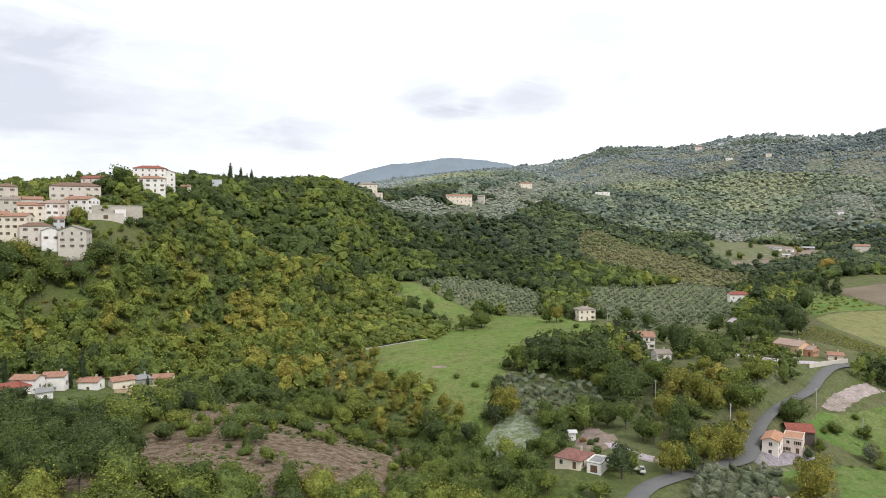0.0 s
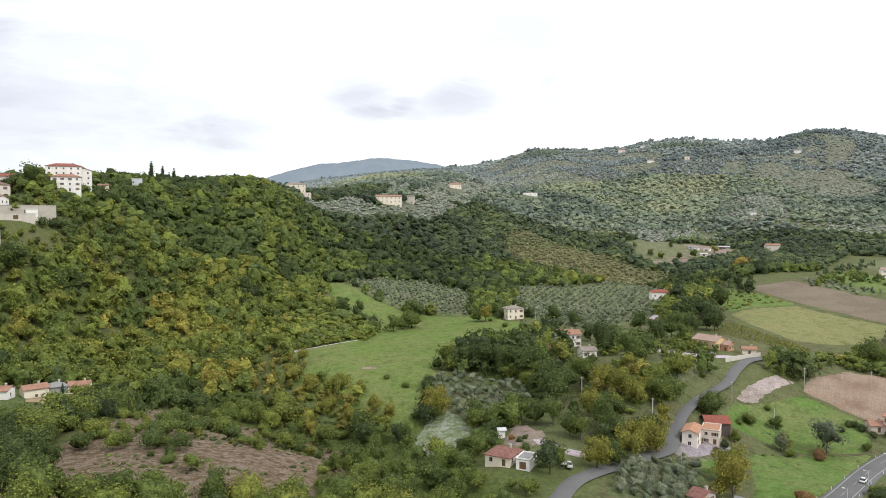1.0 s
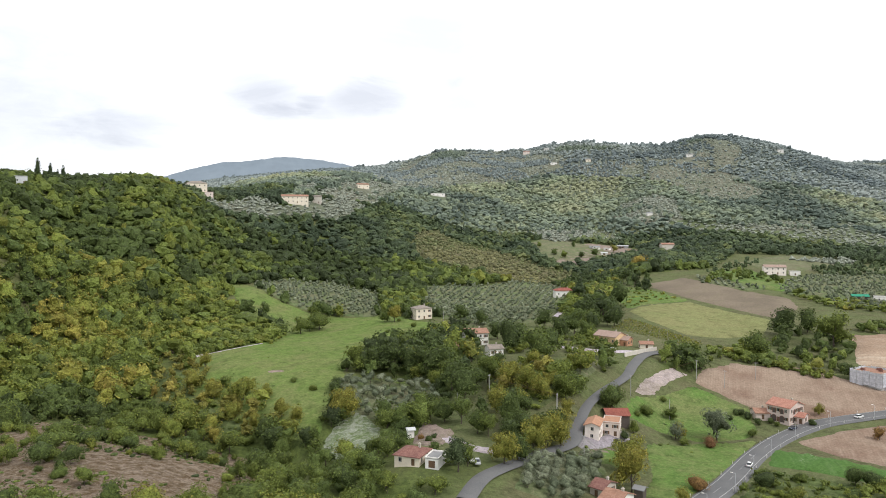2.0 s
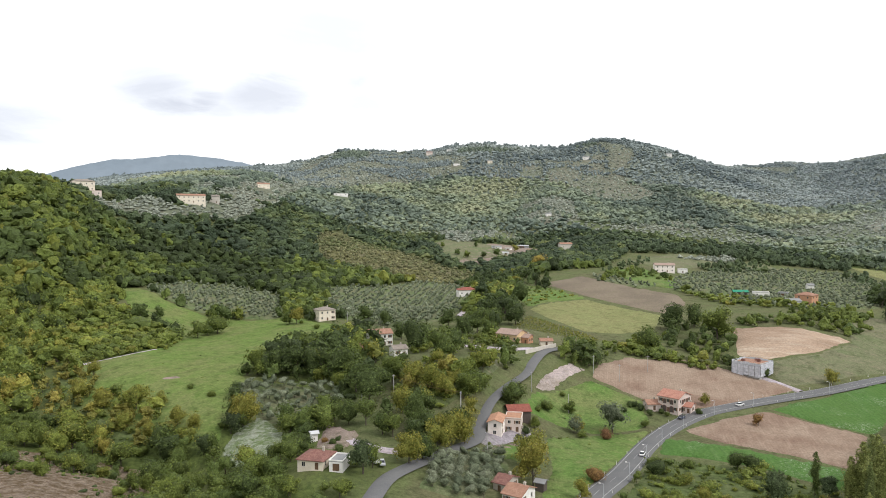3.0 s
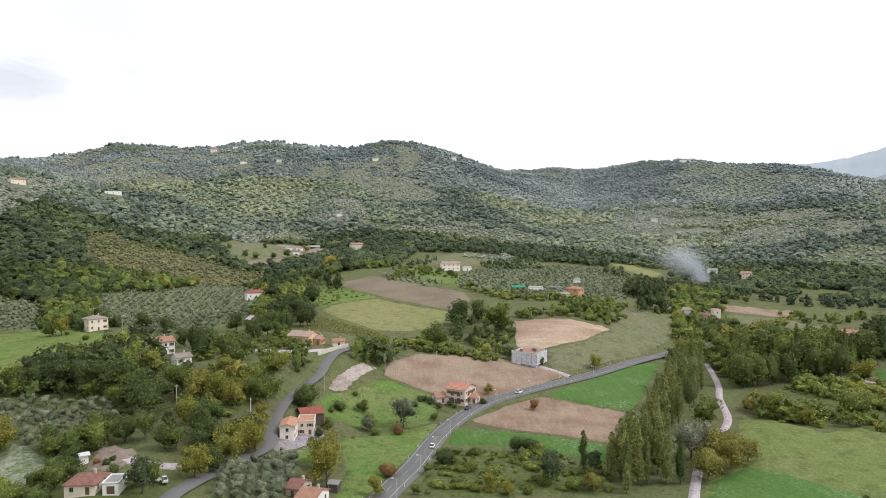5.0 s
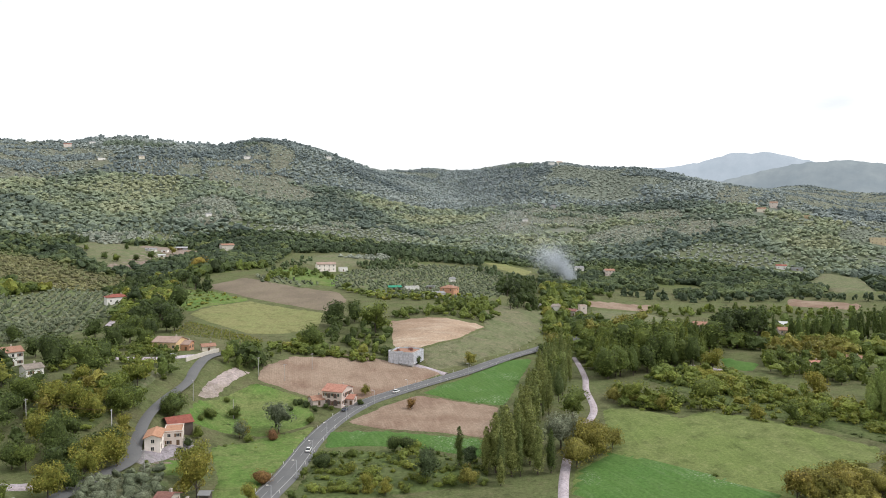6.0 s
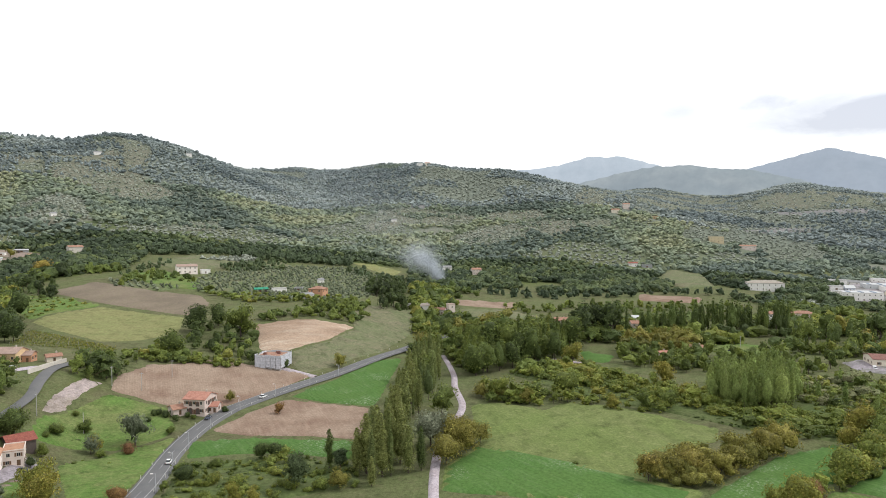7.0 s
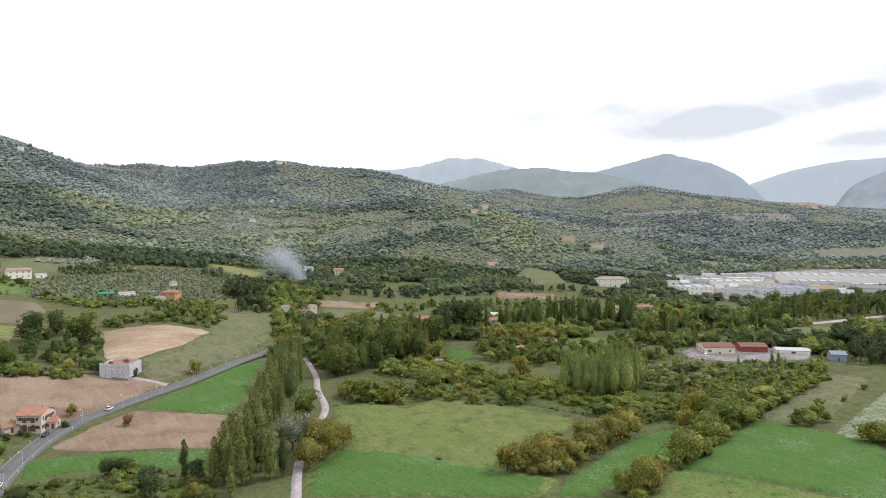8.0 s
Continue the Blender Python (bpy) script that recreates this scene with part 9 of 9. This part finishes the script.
house("workshop_shed", "cream coloured store on the industrial estate", 1116.3, -14.2, -79, 29.9, 20.2, 4.1, "flat", "cream", "white", 0, 0)
house("workshop_shed", "blue white sheet metal shed on the estate", 986.4, -132.6, -110, 22.5, 15.7, 2.7, "flat", "bluewhite", "white", 0, 0)
house("workshop_shed", "blue white sheet metal shed on the estate", 987.3, -75.8, -86, 21.0, 11.2, 4.2, "flat", "bluewhite", "palegrey", 0, 0)
house("workshop_shed", "blue white sheet metal shed on the estate", 1268.8, -155.3, -85, 14.0, 11.2, 5.3, "gable", "bluewhite", "palegrey", 3, 1)
house("workshop_shed", "pale grey storage shed on the industrial estate", 1044.5, -137.7, -83, 16.4, 20.2, 5.1, "flat", "palegrey", "grey", 0, 0)
house("workshop_shed", "blue white sheet metal shed on the estate", 973.3, -203.0, -94, 16.5, 15.7, 2.7, "flat", "bluewhite", "grey", 0, 0)
house("workshop_shed", "pale grey storage shed on the industrial estate", 1279.3, -196.3, -87, 10.6, 15.7, 6.2, "flat", "palegrey", "grey", 0, 0)
house("workshop_shed", "white workshop shed on the industrial estate", 1114.5, -40.3, -104, 13.9, 20.2, 5.6, "flat", "white", "palegrey", 0, 0)
house("workshop_shed", "blue white sheet metal shed on the estate", 944.9, -21.1, -103, 15.0, 20.2, 3.4, "gable", "bluewhite", "grey", 3, 1)

# ---- roadside things, wires, cars, smoke ----
POLE_SPOTS = [(192.9, 302.8), (147.8, 281.7), (159.9, 270.5), (99.4, 245.9), (96.6, 215.3), (201.9, 293.8), (225.3, 303.2), (79.1, 264.8), (99.6, 246.1), (101.6, 441.1), (68.2, 271.7), (516.9, 90.7)]
PARKED = [(55.4, 205.4, 100), (57.2, 203.6, 80), (119.3, 237.2, -70), (160.1, 325.1, 20), (210.1, 269.4, 30), (109.7, 238.5, 80), (498.0, 93.2, 60), (503.1, 82.3, 100), (485.5, 11.5, 20), (848.7, -8.2, 50), (846.6, -25.3, 20), (893.1, -78.9, 70)]
BONFIRE = (681.7, 434.7)
VINE_BLOCK = [(195.2, 398.6), (222.3, 428.3), (231.8, 358.8), (221.2, 348.6)]
WALL_LINE = [(162.1, 315.4), (170.2, 319.9), (179.3, 325.8), (190.9, 336.4)]
UNFINISHED = (13.2, 12.3, 6.2)
SMOKE_DRIFT = (-0.54, 0.84)
POOL = (39.2, 239.6)
POOL_TURN = 24
pole_wood = plaster("grey_pole_concrete", (0.34, 0.33, 0.31), 0.2)


def lathe(rings, sides=8):
    """A turned solid: (radius, height) from the foot up."""
    vs = [(r * math.cos(6.2832 * k / sides), r * math.sin(6.2832 * k / sides), z) for r, z in rings for k in range(sides)]
    fs = [(i * sides + k, i * sides + (k + 1) % sides, (i + 1) * sides + (k + 1) % sides, (i + 1) * sides + k) for i in range(len(rings) - 1) for k in range(sides)]
    fs.append(tuple(range((len(rings) - 1) * sides, len(rings) * sides)))
    return vs, fs


def utility_pole():
    root = new("utility_pole")
    tagged(root, "grey concrete utility pole with a crossarm", "pole", "utility poles")
    part("post", mesh_from("post", *lathe([(0.16, -0.5), (0.15, 0.3), (0.09, 9.0)]), pole_wood, True), root)
    part("crossarm", boxes_mesh("crossarm", [(-0.8, 0.8, -0.05, 0.05, 8.45, 8.57)], metal_grey), root)
    for k in (-0.7, 0, 0.7):
        part("insulator", mesh_from("insulator", *lathe([(0.05, 8.57), (0.07, 8.64), (0.04, 8.74)], 6), white_paint), root, pose(k, 0, 0))
    return root


pole = utility_pole()
for i, (x, y) in enumerate(POLE_SPOTS):
    m = pose(x, y, h1(x, y), 0, 0, 30 * i % 180)
    if i == 0:
        pole.matrix_basis = m
    else:
        copy_thing(pole, m)


def wire(a, b, sag=0.9):
    """A slack overhead cable between two pole heads."""
    p, q = (Vector((c[0], c[1], h1(*c) + 8.7)) for c in (a, b))
    pts = [p.lerp(q, k / 12) - Vector((0, 0, sag * 4 * (k / 12) * (1 - k / 12))) for k in range(13)]
    cu = bpy.data.curves.new("cable", "CURVE")
    cu.dimensions, cu.bevel_depth, cu.bevel_resolution = "3D", 0.022, 0
    sp = cu.splines.new("POLY")
    sp.points.add(12)
    for s, v in zip(sp.points, pts):
        s.co = (*v, 1)
    cu.materials.append(shutter_paint)
    tagged(new("cable", cu), "thin dark overhead cable between poles", "cable", "overhead cables")


for a, b in ((0, 1), (1, 2), (0, 5), (5, 6), (3, 4), (7, 8), (7, 3), (9, 7)):
    if math.dist(POLE_SPOTS[a], POLE_SPOTS[b]) < 140:
        wire(POLE_SPOTS[a], POLE_SPOTS[b])


def street_lamp():
    root = new("street_lamp")
    tagged(root, "slim steel street lamp with a white head", "street lamp", "street lamps")
    part("post", mesh_from("post", *lathe([(0.09, -0.3), (0.08, 0.4), (0.05, 6.0)]), metal_grey, True), root)
    part("arm", boxes_mesh("arm", [(0, 1.1, -0.03, 0.03, 5.95, 6.02)], metal_grey), root)
    part("lamp_head", boxes_mesh("lamp_head", [(0.8, 1.5, -0.16, 0.16, 5.9, 6.08)], WALLS["white"]), root)
    return root


wide, line = LINES["main_road"]
side_line = offset_line(line, wide / 2 + 1.0)
lamp_model = street_lamp()
for i, k in enumerate(range(4, min(len(line) - 30, 70), 8)):
    p, q = side_line[k], line[k]
    m = pose(p[0], p[1], h1(*p) + 0.3, 0, 0, math.degrees(math.atan2(q[1] - p[1], q[0] - p[0])))
    if i == 0:
        lamp_model.matrix_basis = m
    else:
        copy_thing(lamp_model, m)


def marker_post():
    root = new("marker_post")
    tagged(root, "short white roadside marker post with black band", "post", "marker posts")
    part("post", boxes_mesh("post", [(-0.07, 0.07, -0.05, 0.05, -0.2, 0.95)], WALLS["white"]), root)
    part("band", boxes_mesh("band", [(-0.072, 0.072, -0.052, 0.052, 0.7, 0.82)], WALLS["dark"]), root)
    return root


marker = marker_post()
for i, k in enumerate(range(2, len(line) - 4, 5)):
    for side in (-1, 1):
        p = offset_line(line, side * (wide / 2 + 0.5))[k]
        m = pose(p[0], p[1], h1(*p) + 0.45, 0, 0, 20)
        if i == 0 and side == -1:
            marker.matrix_basis = m
        else:
            copy_thing(marker, m)


# cars
def car_paint(name, base):
    m, nt, b = material(name, 0.3)
    nt.links.new(mix(nt, base, tuple(0.8 * c for c in base), noise_node(nt, 2.0, 3)), b.inputs["Base Color"])
    b.inputs["Coat Weight"].default_value = 0.6
    return m


tyre_rubber = plaster("tyre_rubber", (0.02, 0.02, 0.02), 0.05)
CAR_PAINT = {"white": car_paint("white_car_paint", (0.75, 0.75, 0.75)), "dark": car_paint("dark_blue_car_paint", (0.03, 0.04, 0.07)), "silver": car_paint("silver_car_paint", (0.42, 0.43, 0.45)), "red": car_paint("red_car_paint", (0.30, 0.03, 0.03))}
head_glass = plaster("headlight_glass", (0.7, 0.7, 0.68), 0.0)
tail_glass = plaster("tail_light_glass", (0.35, 0.02, 0.02), 0.0)


def loft(sections):
    """A closed skin through cross-sections of equal point count."""
    n = len(sections[0])
    vs = [p for s in sections for p in s]
    fs = [(i * n + k, i * n + (k + 1) % n, (i + 1) * n + (k + 1) % n, (i + 1) * n + k) for i in range(len(sections) - 1) for k in range(n)]
    fs += [tuple(range(n - 1, -1, -1)), tuple(range((len(sections) - 1) * n, len(sections) * n))]
    return vs, fs


def car(label, paint, van=False):
    root = new("van" if van else "car")
    tagged(root, label, "van" if van else "car")
    top = 1.9 if van else 0.95
    body = []
    for x, w, lo, hi in ((-2.1, 0.70, 0.42, 0.75), (-1.9, 0.82, 0.28, 0.88), (-0.9, 0.87, 0.24, 0.95), (0.8, 0.87, 0.24, top if van else 0.93), (1.85, 0.82, 0.28, top if van else 0.86), (2.08, 0.70, 0.42, top - 0.2 if van else 0.72)):
        body.append([(x, -w, lo), (x, w, lo), (x, w, hi - 0.12), (x, w * 0.86, hi), (x, -w * 0.86, hi), (x, -w, hi - 0.12)])
    part("body", mesh_from("body", *loft(body), CAR_PAINT[paint]), root)
    if not van:
        cabin = []
        for x, w, lo, hi in ((-1.15, 0.76, 0.90, 0.97), (-0.45, 0.70, 0.90, 1.42), (0.95, 0.70, 0.90, 1.44), (1.7, 0.74, 0.86, 0.95)):
            cabin.append([(x, -w, lo), (x, w, lo), (x, w * 0.86, hi), (x, -w * 0.86, hi)])
        part("cabin_glass", mesh_from("cabin_glass", *loft(cabin), glass), root)
        part("roof", boxes_mesh("roof", [(-0.4, 0.95, -0.6, 0.6, 1.435, 1.47)], CAR_PAINT[paint]), root)
    else:
        part("windscreen", boxes_mesh("windscreen", [(-0.95, -0.88, -0.7, 0.7, 0.98, 1.55)], glass), root)
    for x in (-1.35, 1.3):
        for y in (-0.84, 0.84):
            w = part("wheel", mesh_from("tyre", *lathe([(0.2, -0.1), (0.31, -0.09), (0.32, 0.09), (0.2, 0.1)], 12), tyre_rubber), root, pose(x, y, 0.32, 90, 0, 0))
            part("rim", mesh_from("rim", *lathe([(0.19, -0.105), (0.19, 0.105)], 10), metal_grey), w)
    for y in (-0.6, 0.6):
        part("headlight", boxes_mesh("headlight", [(-2.11, -2.0, y - 0.14, y + 0.14, 0.6, 0.74)], head_glass), root)
        part("tail_light", boxes_mesh("tail_light", [(2.0, 2.09, y - 0.12, y + 0.12, 0.6, 0.76)], tail_glass), root)
    return root


def car_on_road(ob, at, side, back=False):
    """Set a car in a lane of the main road, at a place along it."""
    k = int(at)
    p = offset_line(line, side * wide * 0.25)[k]
    d = line[k + 1] - line[k - 1]
    ob.matrix_basis = pose(p[0], p[1], h1(*line[k]) + 0.63, 0, 0, math.degrees(math.atan2(d[1], d[0])) + (180 if not back else 0))


car_on_road(car("white hatchback driving on the main road", "white"), 22, 1, False)
car_on_road(car("dark blue car driving on the main road", "dark"), 39, -1, True)
car_on_road(car("white saloon car driving on the main road", "white"), 50, 1, False)
for i, (x, y, turn) in enumerate(PARKED):
    c = car(("white van parked beside the house", "silver car parked in the yard", "dark car parked in the yard", "white car parked in the yard")[i % 4], ("white", "silver", "dark", "white")[i % 4], i % 4 == 0)
    c.matrix_basis = pose(x, y, h1(x, y) + (0.4 if math.hypot(x, y) < 500 else 0.9), 0, 0, turn)

# low roadside wall
wl = smooth_line(WALL_LINE, 2.0)
wz = height(wl[:, 0], wl[:, 1])
n = len(wl)
inner, outer = offset_line(wl, -0.2), offset_line(wl, 0.2)
vs = np.concatenate([np.column_stack([c, wz + dz]) for c, dz in ((inner, -0.3), (inner, 1.9), (outer, 1.9), (outer, -0.3))])
fs = [(k * n + i, k * n + i + 1, (k + 1) * n + i + 1, (k + 1) * n + i) for k in range(3) for i in range(n - 1)] + [(0, n, 2 * n, 3 * n), (4 * n - 1, 3 * n - 1, 2 * n - 1, n - 1)]
tagged(new("roadside_wall", mesh_from("roadside_wall", vs, fs, WALLS["stone"])), "low pale concrete wall along the lane", "wall", kind="structure")

# vineyard rows
va, vb, vc, vd = (np.array(p) for p in VINE_BLOCK)
vine_leaf = LEAF_ONE["broad"]
rng = np.random.default_rng(5)
for r in range(9):
    t = (r + 0.5) / 9
    p, q = va + (vb - va) * t, vd + (vc - vd) * t
    steps = int(np.hypot(*(q - p)) / 0.55)
    vs, fs = [], []
    for k in range(steps):
        c = p + (q - p) * (k + rng.uniform(0, 0.5)) / steps
        g = h1(*c)
        for _ in range(5):
            o = np.array([c[0] + rng.normal(0, 0.28), c[1] + rng.normal(0, 0.28), g + rng.uniform(0.35, 1.75)])
            tri = o + rng.normal(0, 0.28, (3, 3))
            fs.append((len(vs), len(vs) + 1, len(vs) + 2))
            vs += list(tri)
    row = new("vine_row")
    row.location = (p[0], p[1], h1(*p))
    tagged(row, "trained row of green and yellow grape vines", "vines", "vineyard rows")
    base = np.array([p[0], p[1], h1(*p)])
    part("foliage", fast_mesh("foliage", np.array(vs) - base, np.array(fs), [vine_leaf], rng.uniform(0.3, 0.6, len(fs))), row)
    for k in range(0, steps, 12):
        c = p + (q - p) * k / steps
        part("stake", boxes_mesh("stake", [(-0.05, 0.05, -0.05, 0.05, -0.3, 1.8)], pole_wood), row, pose(c[0] - p[0], c[1] - p[1], h1(*c) - base[2]))

# scaffold netting round the unfinished house is part of it
for ob in [o for o in scene.objects if o.name.startswith("unfinished_house")]:
    w0, d0, h0 = UNFINISHED
    net, nnt, nb = material("scaffold_netting", 0.8)
    nnt.links.new(mix(nnt, (0.62, 0.62, 0.66), (0.40, 0.41, 0.45), noise_node(nnt, 0.9, 5)), nb.inputs["Base Color"])
    rng = random.Random(4)
    for sx in (-1, 1):
        for side, length, off in ((0, w0, d0 / 2 + 0.95), (1, d0, w0 / 2 + 0.95)):
            bay = (length + 1.8) / 5
            for k in range(5):   # one net a bay, hung a little unevenly
                top, foot = h0 + rng.uniform(0.2, 1.1), rng.uniform(-0.2, 0.6)
                m = pose(0, sx * off, 0) if side == 0 else pose(sx * off, 0, 0, 0, 0, 90)
                a = -length / 2 - 0.9 + bay * k
                part("netting", boxes_mesh("netting", [(a + 0.08, a + bay - 0.08, -0.02, 0.02, foot, top)], net), ob, m @ pose(0, rng.uniform(-0.04, 0.04), 0), "white scaffold net")
        for k in range(6):
            for y in (-d0 / 2 - 1.05, d0 / 2 + 1.05):
                part("scaffold_tube", boxes_mesh("scaffold_tube", [(-0.05, 0.05, -0.05, 0.05, -1.0, h0 + 1.3)], metal_grey), ob, pose((k / 5 - 0.5) * (w0 + 1.5) if sx > 0 else sx * (w0 / 2 + 1.05), y if sx > 0 else (k / 5 - 0.5) * (d0 + 1.5), 0))

    for level in range(1, int(h0 / 1.9) + 1):
        zl = 1.9 * level
        for sx in (-1, 1):
            part("scaffold_rail", boxes_mesh("scaffold_rail", [(-w0 / 2 - 0.9, w0 / 2 + 0.9, -0.05, 0.05, zl - 0.05, zl + 0.05)], metal_grey), ob, pose(0, sx * (d0 / 2 + 1.12), 0))
            part("scaffold_deck", boxes_mesh("scaffold_deck", [(-w0 / 2 - 0.5, w0 / 2 + 0.5, -0.28, 0.28, zl - 0.16, zl - 0.1)], pole_wood), ob, pose(0, sx * (d0 / 2 + 0.28), 0))
            part("scaffold_rail", boxes_mesh("scaffold_rail", [(-0.05, 0.05, -d0 / 2 - 0.8, d0 / 2 + 0.8, zl - 0.05, zl + 0.05)], metal_grey), ob, pose(sx * (w0 / 2 + 1.12), 0, 0))
    for k, (a, b, c) in enumerate(((-0.28, -0.2, 0.9), (0.2, 0.1, 1.3), (0.05, 0.3, 0.7))):
        part("brick_pile", boxes_mesh("brick_pile", [(-0.9, 0.9, -0.6, 0.6, 0, c), (-0.7, 0.6, -0.4, 0.5, c, c + 0.3)], ROOFS["oldred"]), ob, pose(a * w0, b * d0, h0 + 0.2, 0, 0, 20 * k), "stack of red bricks")

# arched brick windows of the country house
def arch_outline(w, h, n=10):
    """An upright opening with a round head, from its foot."""
    return [(-w / 2, 0), (w / 2, 0)] + [(w / 2 * math.cos(math.pi * k / n), h - w / 2 + w / 2 * math.sin(math.pi * k / n)) for k in range(n + 1)]


def arch_mesh(name, w, h, deep, mat):
    """A slab with a round head, facing -y."""
    o = arch_outline(w, h)
    n = len(o)
    vs = [(x, -deep, z) for x, z in o] + [(x, 0.0, z) for x, z in o]
    fs = [tuple(range(n))] + [(k, k + n, (k + 1) % n + n, (k + 1) % n) for k in range(n)]
    return mesh_from(name, np.array(vs), fs, mat)


for ob in [o for o in scene.objects if o.name.startswith("country_house")]:
    w0, d0 = 9.8, 11.2
    spots = [(pose(u, -d0 / 2, z), 1.15, 1.9) for u in (-1.63, 1.63) for z in (3.5,)] + [(pose(u, -d0 / 2, 0.1), 1.8, 2.5) for u in (-1.7, 1.7)]
    spots += [(pose(w0 / 2, u, z, 0, 0, 90), 1.2, 1.9) for u in (-1.87, 1.87) for z in (3.5,)] + [(pose(w0 / 2, u, 0.1, 0, 0, 90), 1.9, 2.5) for u in (-1.87, 1.87)]
    for m, w, h in spots:
        surround = part("arch_surround", arch_mesh("arch_surround", w + 0.5, h + 0.25, 0.05, ROOFS["oldred"]), ob, m, "rounded brick surround")
        # no hole is cut: a dark slab stands in for the dim inside
        part("arch_pane", arch_mesh("arch_pane", w, h, 0.02, WALLS["dark"]), surround, pose(0, -0.052, 0), "dark slab in place of an arched opening")

# the garden pool behind the bungalow, under a turquoise cover
pool = new("swimming_pool")
pool.matrix_basis = pose(POOL[0], POOL[1], h1(*POOL) + 0.35, 0, 0, POOL_TURN)
tagged(pool, "garden swimming pool under a pale turquoise cover", "pool")
cover, cnt, cb = material("turquoise_pool_cover", 0.5)
cnt.links.new(mix(cnt, (0.10, 0.34, 0.28), (0.22, 0.46, 0.38), noise_node(cnt, 0.7, 5)), cb.inputs["Base Color"])
part("rim", boxes_mesh("rim", [(-4.6, 4.6, -2.6, -2.0, -1.6, 0.2), (-4.6, 4.6, 2.0, 2.6, -1.6, 0.2), (-4.6, -4.0, -2.0, 2.0, -1.6, 0.2), (4.0, 4.6, -2.0, 2.0, -1.6, 0.2)], WALLS["palegrey"]), pool)
part("cover", boxes_mesh("cover", [(-4.0, 4.0, -2.0, 2.0, -0.05, 0.05)], cover), pool, None, "turquoise cover sheet")

# smoke of a garden fire, drifting up the valley: a cloud of fine pale ash specks
smoke, snt, sb = material("pale_smoke", 1.0)
sb.inputs["Specular IOR Level"].default_value = 0.0
snt.links.new(mix(snt, (0.56, 0.60, 0.66), (0.72, 0.75, 0.79), noise_node(snt, 0.06, 4)), sb.inputs["Base Color"])
rng = np.random.default_rng(9)
fx, fy = BONFIRE
along = np.array([*SMOKE_DRIFT, 0.0])
foot = np.array([fx, fy, h1(fx, fy) + 1.0])


def specks(count, start, end, spread0, spread1, bend):
    """Specks along a widening drift from start to end, clumped into billows."""
    u = rng.uniform(0, 1, count) ** 0.8
    c = start + (end - start) * u[:, None] + np.array([0, 0, 1.0]) * (bend * np.sin(np.pi * u))[:, None]
    w = (spread0 + (spread1 - spread0) * u)[:, None]
    p = c + rng.standard_normal((count, 3)) * w * (1, 1, 0.8)
    lump = np.array([noise.noise(Vector(v) * 0.055) + 0.6 * noise.noise(Vector(v) * 0.15) for v in p])
    return p[lump > rng.uniform(-0.9, 0.55, count)]


puff = specks(110000, foot, foot + along * 34 + np.array([0, 0, 33.0]), 2.0, 11.0, 7)
trail = specks(90000, foot + along * 30 + np.array([0, 0, 36.0]), foot + along * 165 + np.array([0, 0, 150.0]), 14, 50, 10)
pts = np.concatenate([puff, trail])
size = np.where(np.arange(len(pts)) < len(puff), 0.15, 0.14)[:, None, None]
tri = pts[:, None, :] + rng.standard_normal((len(pts), 3, 3)) * size
plume = new("smoke_plume", fast_mesh("smoke_plume", tri.reshape(-1, 3), np.arange(3 * len(pts)).reshape(-1, 3), [smoke]))
tagged(plume, "pale grey smoke rising from a garden fire", "smoke", kind="stuff")

# weeds and tussocks in the open fields
for kind, ring in RINGS:
    c = ring.mean(0)
    if kind not in ("meadow", "grass", "rough_grass", "pasture", "pale_grass", "bare_slope") or np.hypot(*c) > 620:
        continue
    lo, hi = ring.min(0), ring.max(0)
    step = {"rough_grass": 2.1, "bare_slope": 3.2}.get(kind, 6.0)
    x, y = scatter(lo[0], hi[0], lo[1], hi[1], step, 0.5)
    k = inside(ring, x, y) & clear_of_roads(x, y, 0.5) & (drift(x, y, 17, 81) * RNG.uniform(0.4, 1, len(x)) > (0.36 if kind in ("rough_grass", "bare_slope") else 0.52))
    x, y = x[k], y[k]
    n = len(x)
    if n:
        plant_stuff("tussocks", "low weeds and grass tussocks in the field", "weeds", {("shrub", "far"): (x, y, RNG.uniform(0.35, 1.1, n) * (1.3 if kind in ("bare_slope", "rough_grass") else 1), RNG.uniform(1.0, 1.8, n), RNG.uniform(0.10, 0.36, n))}, LEAF["broad"], 12)
